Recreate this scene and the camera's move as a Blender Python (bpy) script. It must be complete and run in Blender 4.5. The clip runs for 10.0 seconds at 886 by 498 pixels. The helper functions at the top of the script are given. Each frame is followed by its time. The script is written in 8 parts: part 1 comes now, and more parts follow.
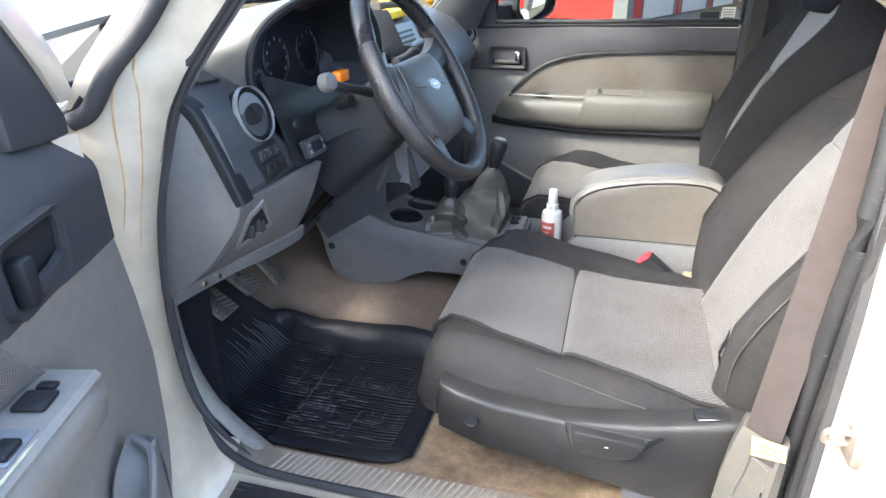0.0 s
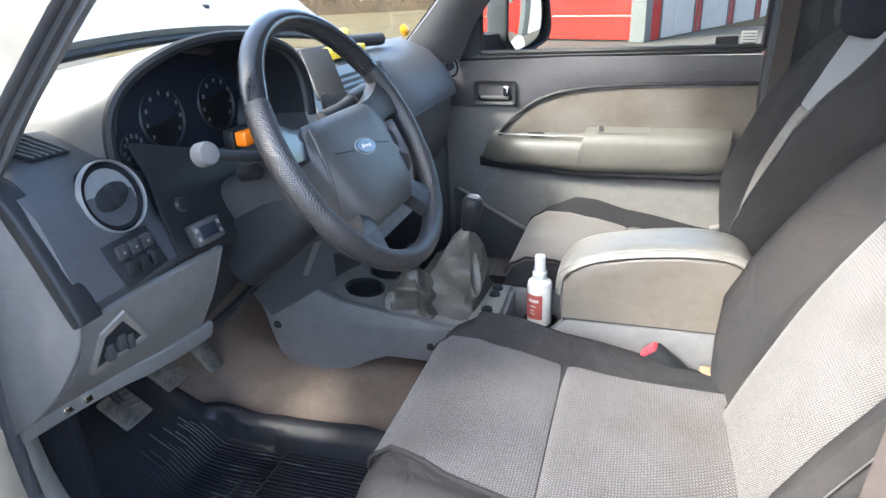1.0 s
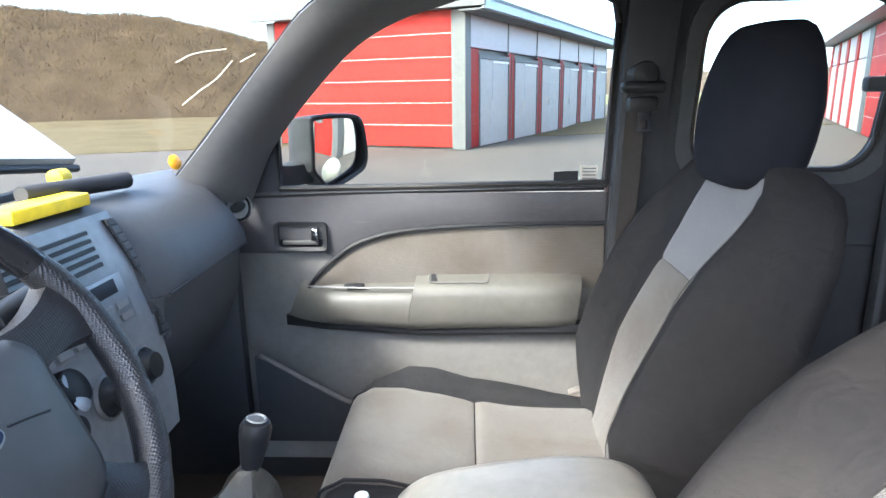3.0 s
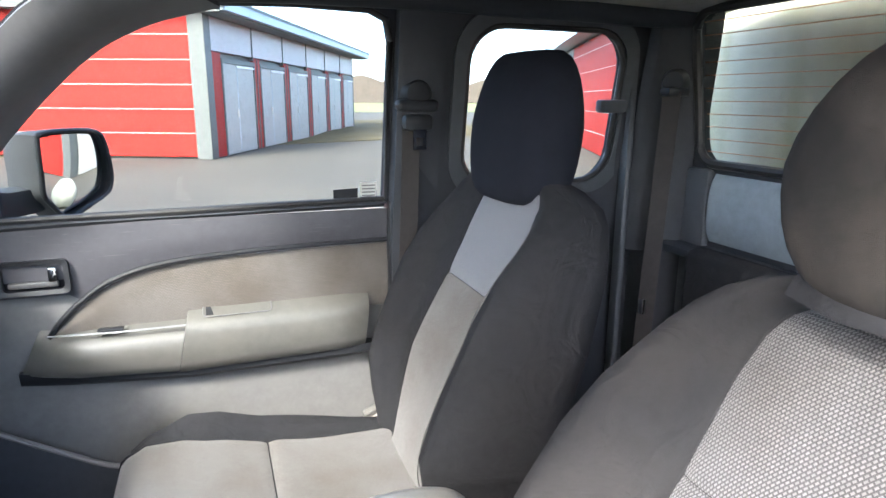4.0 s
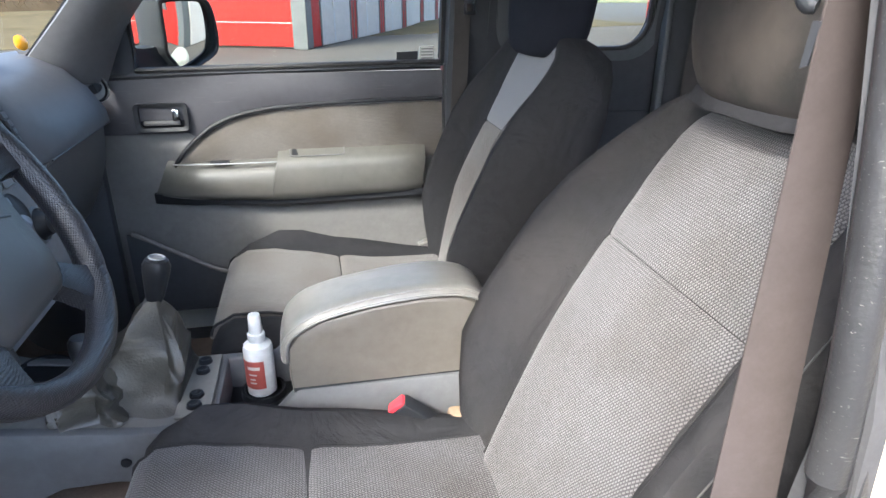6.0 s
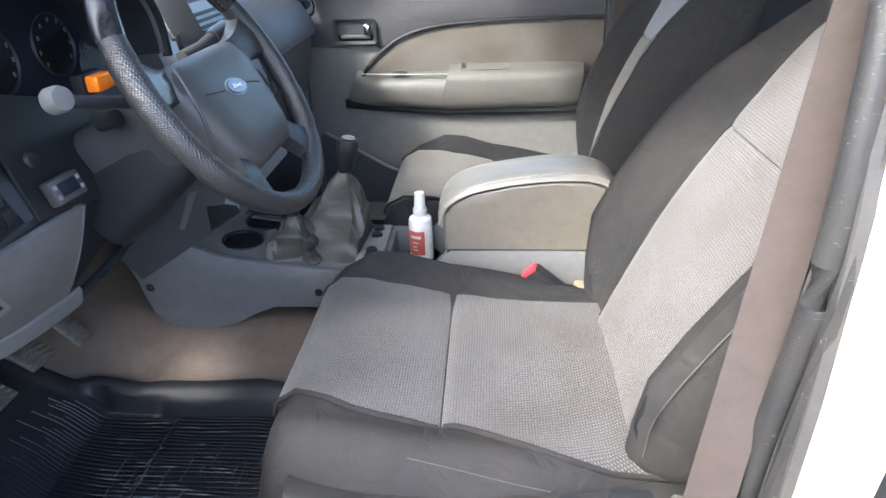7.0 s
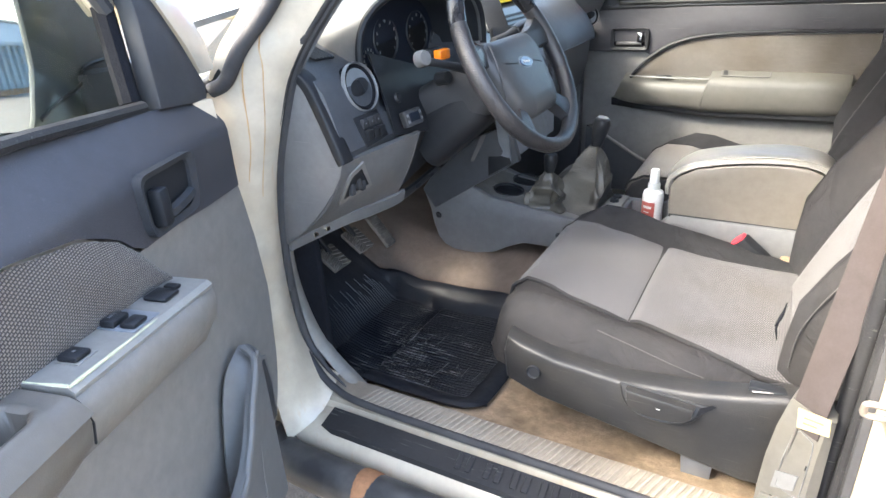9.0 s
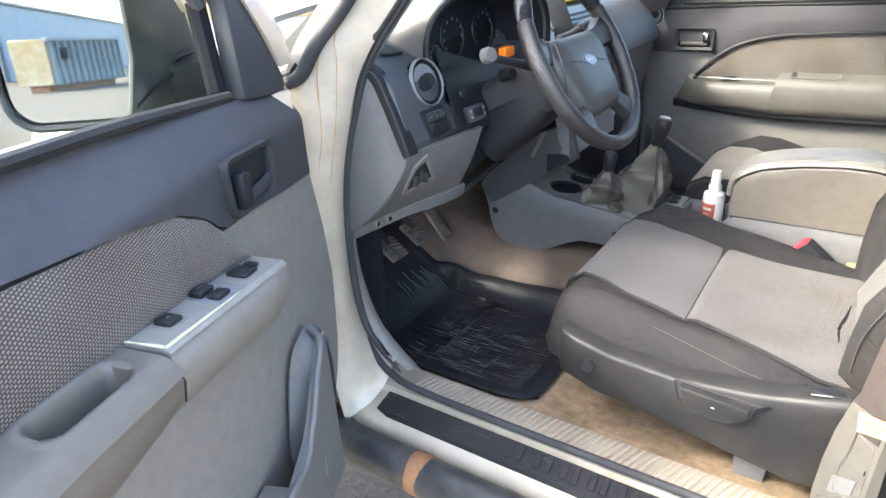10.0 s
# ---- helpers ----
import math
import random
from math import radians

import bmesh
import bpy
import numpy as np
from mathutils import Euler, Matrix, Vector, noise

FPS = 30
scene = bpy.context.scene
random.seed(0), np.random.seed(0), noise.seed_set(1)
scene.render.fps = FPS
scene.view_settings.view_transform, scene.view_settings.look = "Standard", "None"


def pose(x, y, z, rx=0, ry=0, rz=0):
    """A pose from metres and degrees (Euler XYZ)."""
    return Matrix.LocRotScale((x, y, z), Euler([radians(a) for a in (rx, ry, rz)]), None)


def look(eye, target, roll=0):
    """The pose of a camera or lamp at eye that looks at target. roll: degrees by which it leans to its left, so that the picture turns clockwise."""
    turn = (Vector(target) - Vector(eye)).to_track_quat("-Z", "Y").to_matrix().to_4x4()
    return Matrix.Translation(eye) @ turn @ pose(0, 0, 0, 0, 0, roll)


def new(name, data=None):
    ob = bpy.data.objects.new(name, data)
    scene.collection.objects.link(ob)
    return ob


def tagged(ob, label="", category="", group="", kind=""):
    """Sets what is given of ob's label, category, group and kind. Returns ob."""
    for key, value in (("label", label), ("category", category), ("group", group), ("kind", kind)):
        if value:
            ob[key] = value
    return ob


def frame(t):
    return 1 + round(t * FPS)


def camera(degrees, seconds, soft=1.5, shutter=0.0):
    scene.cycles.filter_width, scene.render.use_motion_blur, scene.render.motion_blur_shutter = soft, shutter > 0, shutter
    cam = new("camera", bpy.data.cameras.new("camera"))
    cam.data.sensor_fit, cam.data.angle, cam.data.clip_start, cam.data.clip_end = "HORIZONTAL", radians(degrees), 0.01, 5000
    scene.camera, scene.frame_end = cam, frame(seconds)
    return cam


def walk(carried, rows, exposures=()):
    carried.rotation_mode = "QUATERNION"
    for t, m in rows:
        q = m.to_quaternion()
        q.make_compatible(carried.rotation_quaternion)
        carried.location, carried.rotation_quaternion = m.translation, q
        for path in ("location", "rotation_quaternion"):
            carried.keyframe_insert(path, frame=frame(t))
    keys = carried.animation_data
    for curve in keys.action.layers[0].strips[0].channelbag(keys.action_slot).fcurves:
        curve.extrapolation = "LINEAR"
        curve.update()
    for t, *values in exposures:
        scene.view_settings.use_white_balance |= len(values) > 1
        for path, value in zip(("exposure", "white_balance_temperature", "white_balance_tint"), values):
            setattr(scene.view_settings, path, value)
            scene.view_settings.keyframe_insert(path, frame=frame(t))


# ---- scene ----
cam = camera(70.5, 10.0)
PATH = [
    (0, (0.908, -0.67, 1.525), (0.411, 1.081, 0.695), -0.9),
    (0.5, (0.917, -0.517, 1.524), (0.378, 1.236, 0.726), -2.9),
    (1, (0.95, -0.338, 1.526), (0.379, 1.418, 0.757), -2.5),
    (1.5, (0.959, -0.199, 1.522), (0.49, 1.599, 0.781), -3.1),
    (2, (0.901, -0.051, 1.543), (0.657, 1.832, 0.915), -1.9),
    (3.3, (0.928, 0.139, 1.564), (1.003, 2.08, 1.087), -0.1),
    (3.5, (0.918, 0.157, 1.568), (1.182, 2.081, 1.093), 0.3),
    (4, (0.873, 0.171, 1.581), (1.54, 1.997, 1.113), 0.4),
    (4.5, (0.871, 0.132, 1.581), (1.845, 1.816, 1.118), 0.9),
    (5, (0.882, 0.052, 1.569), (1.871, 1.692, 0.992), 0.7),
    (5.5, (0.891, -0.046, 1.55), (1.614, 1.691, 0.871), 0.7),
    (6, (0.9, -0.142, 1.534), (1.27, 1.666, 0.763), 0.2),
    (6.2, (0.899, -0.183, 1.526), (1.113, 1.634, 0.717), -0.0),
    (7.3, (0.928, -0.432, 1.513), (0.682, 1.315, 0.57), -2.3),
    (7.5, (0.933, -0.475, 1.521), (0.606, 1.261, 0.584), -2.3),
    (8, (0.964, -0.559, 1.52), (0.406, 1.123, 0.594), -2.7),
    (8.5, (1.034, -0.658, 1.512), (0.25, 0.938, 0.596), -3.1),
    (9, (1.061, -0.735, 1.519), (0.15, 0.831, 0.673), -3.4),
    (9.5, (1.06, -0.77, 1.518), (0.045, 0.729, 0.668), -3.6),
    (10, (1.063, -0.777, 1.521), (0.019, 0.708, 0.68), -3.4),
]
walk(cam, [(t, look(eye, target, roll)) for t, eye, target, roll in PATH],
     exposures=[(0.0, 4.12, 6450, 5), (1.0, 4.30, 6350, 4.5), (2.0, 4.24, 6300, 4.5), (3.5, 4.30, 6150, 5.5), (4.5, 4.26, 6150, 6.5), (5.5, 3.88, 6150, 6.5), (6.2, 3.88, 6150, 5.5), (7.5, 4.16, 6450, 5.5), (10.0, 4.28, 6900, 5.5)])

# ---- light ----
SUN_DIR = Vector((-0.95, -1.0, 1.22)).normalized()   # towards the sun
world = bpy.data.worlds.new("sky")
scene.world = world
world.use_nodes = True
wn = world.node_tree.nodes
wl = world.node_tree.links
sky = wn.new("ShaderNodeTexSky")
sky.sky_type = "NISHITA"
sky.sun_disc = False
sky.sun_elevation = math.asin(SUN_DIR.z)
sky.sun_rotation = math.atan2(SUN_DIR.x, SUN_DIR.y)
sky.air_density, sky.dust_density, sky.ozone_density = 0.6, 3.0, 0.6
wn["Background"].inputs["Strength"].default_value = 0.15
wl.new(sky.outputs["Color"], wn["Background"].inputs["Color"])

sun_data = bpy.data.lights.new("sun", "SUN")
sun_data.energy, sun_data.angle, sun_data.color = 0.64, radians(8.0), (1.0, 0.97, 0.94)
sun = new("sun", sun_data)
sun.matrix_world = look((0, 0, 30), Vector((0, 0, 30)) - SUN_DIR)


# ---- materials ----
def material(name, color, rough=0.6, metal=0.0, grain=0.0, scale=400.0, bump=0.0, stain=None, stain_scale=6.0,
             stain_amount=0.5, spec=0.5, detail=3.0, coat=0.0, mottle=0.12, wrinkle=0.0, scratch=0.0):
    """A surface with fine grain, relief and larger soft stains."""
    m = bpy.data.materials.new(name)
    m.use_nodes = True
    n, l = m.node_tree.nodes, m.node_tree.links
    b = n["Principled BSDF"]
    b.inputs["Roughness"].default_value = rough
    b.inputs["Metallic"].default_value = metal
    b.inputs["Specular IOR Level"].default_value = spec
    b.inputs["Coat Weight"].default_value = coat
    tc = n.new("ShaderNodeTexCoord")
    col = None
    base = n.new("ShaderNodeRGB")
    base.outputs[0].default_value = (*color, 1)
    col = base.outputs[0]
    if grain:
        t = n.new("ShaderNodeTexNoise")
        t.inputs["Scale"].default_value, t.inputs["Detail"].default_value = scale, detail
        l.new(tc.outputs["Object"], t.inputs["Vector"])
        mr = n.new("ShaderNodeMapRange")
        mr.inputs["To Min"].default_value, mr.inputs["To Max"].default_value = 1 - grain, 1 + grain
        l.new(t.outputs["Fac"], mr.inputs["Value"])
        mx = n.new("ShaderNodeVectorMath")
        mx.operation = "SCALE"
        l.new(col, mx.inputs[0])
        t4 = n.new("ShaderNodeTexNoise")
        t4.inputs["Scale"].default_value, t4.inputs["Detail"].default_value = min(45.0, scale * 0.6), 5
        t4.inputs["Roughness"].default_value = 0.65
        l.new(tc.outputs["Object"], t4.inputs["Vector"])
        mr4 = n.new("ShaderNodeMapRange")
        mr4.inputs["From Min"].default_value, mr4.inputs["From Max"].default_value = 0.3, 0.7
        mr4.inputs["To Min"].default_value, mr4.inputs["To Max"].default_value = 1 - mottle, 1 + mottle
        l.new(t4.outputs["Fac"], mr4.inputs["Value"])
        mul = n.new("ShaderNodeMath")
        mul.operation = "MULTIPLY"
        l.new(mr.outputs[0], mul.inputs[0])
        l.new(mr4.outputs[0], mul.inputs[1])
        l.new(mul.outputs[0], mx.inputs["Scale"])
        col = mx.outputs[0]
    if stain:
        t2 = n.new("ShaderNodeTexNoise")
        t2.inputs["Scale"].default_value, t2.inputs["Detail"].default_value = stain_scale, 6
        l.new(tc.outputs["Object"], t2.inputs["Vector"])
        r2 = n.new("ShaderNodeMapRange")
        r2.inputs["From Min"].default_value, r2.inputs["From Max"].default_value = 0.42, 0.72
        r2.inputs["To Max"].default_value = stain_amount
        l.new(t2.outputs["Fac"], r2.inputs["Value"])
        mm = n.new("ShaderNodeMix")
        mm.data_type = "RGBA"
        l.new(r2.outputs[0], mm.inputs["Factor"])
        l.new(col, mm.inputs["A"])
        mm.inputs["B"].default_value = (*stain, 1)
        col = mm.outputs["Result"]
        rr = n.new("ShaderNodeMapRange")
        rr.inputs["To Min"].default_value, rr.inputs["To Max"].default_value = rough * 0.85, min(1, rough * 1.2)
        l.new(t2.outputs["Fac"], rr.inputs["Value"])
        l.new(rr.outputs[0], b.inputs["Roughness"])
    if scratch:
        for turn, tint in ((0.5, 0.30), (-0.9, 0.24)):
            mp = n.new("ShaderNodeMapping")
            mp.inputs["Rotation"].default_value = (turn, turn * 1.3, turn * 0.7)
            mp.inputs["Scale"].default_value = (14, 330, 360)
            l.new(tc.outputs["Object"], mp.inputs["Vector"])
            ts = n.new("ShaderNodeTexNoise")
            ts.inputs["Scale"].default_value, ts.inputs["Detail"].default_value = 1.0, 2
            ts.inputs["Distortion"].default_value = 0.4
            l.new(mp.outputs[0], ts.inputs["Vector"])
            rs = n.new("ShaderNodeMapRange")
            rs.inputs["From Min"].default_value, rs.inputs["From Max"].default_value = 0.68, 0.76
            rs.inputs["To Max"].default_value = scratch
            l.new(ts.outputs["Fac"], rs.inputs["Value"])
            ms = n.new("ShaderNodeMix")
            ms.data_type = "RGBA"
            l.new(rs.outputs[0], ms.inputs["Factor"])
            l.new(col, ms.inputs["A"])
            ms.inputs["B"].default_value = (tint, tint * 0.95, tint * 0.87, 1)
            col = ms.outputs["Result"]
    l.new(col, b.inputs["Base Color"])
    if bump:
        t3 = n.new("ShaderNodeTexNoise")
        t3.inputs["Scale"].default_value, t3.inputs["Detail"].default_value = scale, 2
        l.new(tc.outputs["Object"], t3.inputs["Vector"])
        bp = n.new("ShaderNodeBump")
        bp.inputs["Strength"].default_value, bp.inputs["Distance"].default_value = bump, 0.002
        l.new(t3.outputs["Fac"], bp.inputs["Height"])
        l.new(bp.outputs[0], b.inputs["Normal"])
        if wrinkle:
            t5 = n.new("ShaderNodeTexNoise")
            t5.inputs["Scale"].default_value, t5.inputs["Detail"].default_value = 11.0, 4
            t5.inputs["Distortion"].default_value = 1.2
            l.new(tc.outputs["Object"], t5.inputs["Vector"])
            bp2 = n.new("ShaderNodeBump")
            bp2.inputs["Strength"].default_value, bp2.inputs["Distance"].default_value = wrinkle, 0.02
            l.new(t5.outputs["Fac"], bp2.inputs["Height"])
            l.new(bp2.outputs[0], bp.inputs["Normal"])
    return m


def woven(name, light, dark, cell=0.0055, rough=0.85, stain=None, stain_amount=0.35, gap=0.10, slant=0.0):
    """Coarse woven cloth: light flecks in offset rows on a dark ground, laid along the cloth's own u and v in metres."""
    m = bpy.data.materials.new(name)
    m.use_nodes = True
    n, l = m.node_tree.nodes, m.node_tree.links
    b = n["Principled BSDF"]
    b.inputs["Roughness"].default_value = rough
    b.inputs["Specular IOR Level"].default_value = 0.25
    b.inputs["Sheen Weight"].default_value = 0.15
    tc = n.new("ShaderNodeTexCoord")
    br = n.new("ShaderNodeTexBrick")
    br.offset, br.squash = 0.5, 1.0
    br.inputs["Scale"].default_value = 1.0
    br.inputs["Brick Width"].default_value, br.inputs["Row Height"].default_value = cell, cell * 0.74
    br.inputs["Mortar Size"].default_value = cell * gap
    br.inputs["Mortar Smooth"].default_value = 0.6
    br.inputs["Color1"].default_value = (*light, 1)
    br.inputs["Color2"].default_value = (*[c * 0.8 for c in light], 1)
    br.inputs["Mortar"].default_value = (*dark, 1)
    mp = n.new("ShaderNodeMapping")
    mp.inputs["Rotation"].default_value = (0, 0, slant)
    l.new(tc.outputs["UV"], mp.inputs["Vector"])
    l.new(mp.outputs[0], br.inputs["Vector"])
    col = br.outputs["Color"]
    if stain:
        t2 = n.new("ShaderNodeTexNoise")
        t2.inputs["Scale"].default_value, t2.inputs["Detail"].default_value = 7.0, 6
        l.new(tc.outputs["Object"], t2.inputs["Vector"])
        r2 = n.new("ShaderNodeMapRange")
        r2.inputs["From Min"].default_value, r2.inputs["From Max"].default_value = 0.40, 0.72
        r2.inputs["To Max"].default_value = stain_amount
        l.new(t2.outputs["Fac"], r2.inputs["Value"])
        mm = n.new("ShaderNodeMix")
        mm.data_type, mm.blend_type = "RGBA", "MULTIPLY"
        l.new(r2.outputs[0], mm.inputs["Factor"])
        l.new(col, mm.inputs["A"])
        mm.inputs["B"].default_value = (*stain, 1)
        col = mm.outputs["Result"]
    l.new(col, b.inputs["Base Color"])
    bp = n.new("ShaderNodeBump")
    bp.inputs["Strength"].default_value, bp.inputs["Distance"].default_value = 0.6, 0.0015
    bp.invert = True
    l.new(br.outputs["Fac"], bp.inputs["Height"])
    l.new(bp.outputs[0], b.inputs["Normal"])
    return m


def ribbed(name, color, pitch=0.004, rough=0.7, depth=0.6, angle=0.0, stain=None):
    """Finely ribbed or dimpled surface along u."""
    m = material(name, color, rough, grain=0.1, scale=300, stain=stain, stain_amount=0.3, spec=0.12)
    n, l = m.node_tree.nodes, m.node_tree.links
    tc = n.new("ShaderNodeTexCoord")
    mp = n.new("ShaderNodeMapping")
    mp.inputs["Rotation"].default_value[2] = angle
    w = n.new("ShaderNodeTexWave")
    w.inputs["Scale"].default_value = 0.314 / pitch
    l.new(tc.outputs["UV"], mp.inputs["Vector"])
    l.new(mp.outputs[0], w.inputs["Vector"])
    bp = n.new("ShaderNodeBump")
    bp.inputs["Strength"].default_value, bp.inputs["Distance"].default_value = depth, 0.002
    l.new(w.outputs["Fac"], bp.inputs["Height"])
    l.new(bp.outputs[0], n["Principled BSDF"].inputs["Normal"])
    return m


def dimpled(name, color, size=0.004, rough=0.35):
    """Perforated leather."""
    m = material(name, color, rough, grain=0.1, scale=200)
    n, l = m.node_tree.nodes, m.node_tree.links
    tc = n.new("ShaderNodeTexCoord")
    v = n.new("ShaderNodeTexVoronoi")
    v.inputs["Scale"].default_value, v.inputs["Randomness"].default_value = 1 / size, 0.0
    l.new(tc.outputs["Object"], v.inputs["Vector"])
    bp = n.new("ShaderNodeBump")
    bp.inputs["Strength"].default_value, bp.inputs["Distance"].default_value = 0.75, 0.0012
    l.new(v.outputs["Distance"], bp.inputs["Height"])
    l.new(bp.outputs[0], n["Principled BSDF"].inputs["Normal"])
    return m


def glass(name, tint=(1, 1, 1), gloss=1.0):
    m = bpy.data.materials.new(name)
    m.use_nodes = True
    n, l = m.node_tree.nodes, m.node_tree.links
    n.remove(n["Principled BSDF"])
    tr, gl, fr, mx = (n.new("ShaderNodeBsdfTransparent"), n.new("ShaderNodeBsdfGlossy"), n.new("ShaderNodeLayerWeight"),
                      n.new("ShaderNodeMixShader"))
    pw, mr = n.new("ShaderNodeMath"), n.new("ShaderNodeMapRange")
    pw.operation = "POWER"
    pw.inputs[1].default_value = 5.0
    mr.inputs["To Min"].default_value, mr.inputs["To Max"].default_value = 0.03 * gloss, 0.7 * gloss
    tr.inputs["Color"].default_value = (*tint, 1)
    gl.inputs["Roughness"].default_value = 0.02
    l.new(fr.outputs["Facing"], pw.inputs[0])
    l.new(pw.outputs[0], mr.inputs["Value"])
    l.new(mr.outputs[0], mx.inputs["Fac"])
    l.new(tr.outputs[0], mx.inputs[1])
    l.new(gl.outputs[0], mx.inputs[2])
    l.new(mx.outputs[0], n["Material Output"].inputs["Surface"])
    return m


def streaked(m, stretch, low, high, amount, color):
    """Lays soft runs of another colour over a material, drawn out along its narrow axis."""
    n, l = m.node_tree.nodes, m.node_tree.links
    b = n["Principled BSDF"]
    old = b.inputs["Base Color"].links[0].from_socket
    tc = n.new("ShaderNodeTexCoord")
    mp = n.new("ShaderNodeMapping")
    mp.inputs["Scale"].default_value = stretch
    t = n.new("ShaderNodeTexNoise")
    t.inputs["Scale"].default_value, t.inputs["Detail"].default_value = 1.0, 2.0
    l.new(tc.outputs["Object"], mp.inputs["Vector"])
    l.new(mp.outputs[0], t.inputs["Vector"])
    r = n.new("ShaderNodeMapRange")
    r.inputs["From Min"].default_value, r.inputs["From Max"].default_value = low, high
    r.inputs["To Max"].default_value = amount
    l.new(t.outputs["Fac"], r.inputs["Value"])
    mm = n.new("ShaderNodeMix")
    mm.data_type = "RGBA"
    l.new(r.outputs[0], mm.inputs["Factor"])
    l.new(old, mm.inputs["A"])
    mm.inputs["B"].default_value = (*color, 1)
    l.new(mm.outputs["Result"], b.inputs["Base Color"])
    return m


def paint_cream():
    """Aged cream-white car paint with grime and thin brown runs."""
    m = material("cream_paint", (0.41, 0.358, 0.277), 0.35, grain=0.05, scale=30, stain=(0.32, 0.252, 0.165), stain_scale=7,
                 stain_amount=0.55, coat=0.3)
    return streaked(m, (50, 50, 2.2), 0.66, 0.76, 0.22, (0.42, 0.20, 0.06))


M = {}
M["dash"] = material("dash_plastic", (0.043, 0.046, 0.051), 0.48, spec=0.38, grain=0.15, scale=900, bump=0.25, stain=(0.058, 0.058, 0.057), stain_amount=0.35)
# Paler than dash_plastic: on the instrument hood this tone paints in the sunlight.
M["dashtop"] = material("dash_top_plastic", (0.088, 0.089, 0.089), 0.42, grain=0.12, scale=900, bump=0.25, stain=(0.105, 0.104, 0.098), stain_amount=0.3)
M["black"] = material("black_plastic", (0.014, 0.015, 0.017), 0.45, spec=0.22, grain=0.1, scale=600, bump=0.1)
M["blackmatt"] = material("matt_black_plastic", (0.029, 0.030, 0.033), 0.62, spec=0.3, grain=0.15, scale=900, bump=0.2, stain=(0.05, 0.048, 0.043), stain_amount=0.3)
M["cluster"] = material("cluster_lens", (0.006, 0.009, 0.016), 0.55, spec=0.25, grain=0.1, scale=60)
M["shield"] = material("seat_shield_plastic", (0.0150, 0.0152, 0.0160), 0.38, spec=0.25, grain=0.12, scale=500, bump=0.22, stain=(0.034, 0.031, 0.027), stain_scale=12, stain_amount=0.45, scratch=0.10)
M["doorupper"] = material("dark_door_trim", (0.036, 0.036, 0.041), 0.48, spec=0.3, grain=0.12, scale=900, bump=0.3, stain=(0.055, 0.055, 0.06), stain_amount=0.4, scratch=0.12)
M["grey"] = material("grey_plastic", (0.164, 0.154, 0.140), 0.55, grain=0.08, scale=900, bump=0.2, stain=(0.12, 0.112, 0.10), stain_amount=0.4, scratch=0.15)
M["kneegrey"] = material("knee_panel_plastic", (0.108, 0.106, 0.103), 0.55, grain=0.08, scale=900, bump=0.2, stain=(0.088, 0.084, 0.078), stain_amount=0.4, scratch=0.15)
M["greydark"] = material("dark_grey_plastic", (0.100, 0.101, 0.103), 0.55, grain=0.08, scale=900, bump=0.2, stain=(0.075, 0.070, 0.062), stain_amount=0.4)
M["greylight"] = material("light_grey_plastic", (0.17, 0.162, 0.142), 0.6, grain=0.06, scale=700, bump=0.1, stain=(0.18, 0.165, 0.14), stain_amount=0.45)
M["doorgrey"] = material("door_panel_plastic", (0.106, 0.104, 0.100), 0.55, grain=0.06, scale=900, bump=0.2, stain=(0.125, 0.12, 0.107), stain_amount=0.4)
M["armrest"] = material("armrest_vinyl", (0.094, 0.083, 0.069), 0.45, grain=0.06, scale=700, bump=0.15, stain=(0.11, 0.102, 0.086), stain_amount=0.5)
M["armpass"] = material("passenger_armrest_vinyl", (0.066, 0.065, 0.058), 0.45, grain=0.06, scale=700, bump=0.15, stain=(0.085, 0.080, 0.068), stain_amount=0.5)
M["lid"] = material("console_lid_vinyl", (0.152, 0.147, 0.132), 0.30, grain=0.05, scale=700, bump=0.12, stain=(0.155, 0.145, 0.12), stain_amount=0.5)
M["cloth"] = material("black_seat_cloth", (0.0195, 0.0192, 0.0203), 0.92, grain=0.25, scale=1500, bump=0.4, stain=(0.043, 0.039, 0.036), stain_scale=5, stain_amount=0.45, spec=0.1, wrinkle=0.55)
# Same cover as black_seat_cloth, darkened for the less sunlit, less dusty passenger side.
M["clothpass"] = material("black_passenger_cloth", (0.0165, 0.0165, 0.0180), 0.92, grain=0.25, scale=1500, bump=0.4, stain=(0.024, 0.0225, 0.022), stain_scale=5, stain_amount=0.4, spec=0.1, wrinkle=0.45)
M["clothdark"] = material("black_headrest_cloth", (0.0105, 0.0115, 0.0160), 0.92, grain=0.2, scale=1500, bump=0.4, spec=0.1)
M["clothworn"] = material("worn_headrest_cloth", (0.021, 0.0198, 0.0190), 0.92, grain=0.3, scale=1300, bump=0.5, stain=(0.062, 0.053, 0.046), stain_scale=8, stain_amount=0.8, spec=0.1, wrinkle=0.25)
M["weave"] = woven("grey_seat_weave", (0.112, 0.108, 0.109), (0.034, 0.032, 0.033), cell=0.0052, stain=(0.50, 0.42, 0.33), stain_amount=0.6, gap=0.23, slant=0.6)
M["weavefine"] = woven("plain_seat_weave", (0.134, 0.126, 0.117), (0.058, 0.054, 0.050), cell=0.004, stain=(0.60, 0.52, 0.42), stain_amount=0.8)
M["weaveblue"] = woven("upper_seat_weave", (0.165, 0.167, 0.176), (0.070, 0.071, 0.077), cell=0.004)
M["doorcloth"] = woven("door_cloth", (0.205, 0.176, 0.150), (0.040, 0.034, 0.029), cell=0.0048, stain=(0.6, 0.5, 0.4), stain_amount=0.5, gap=0.25, slant=0.35)
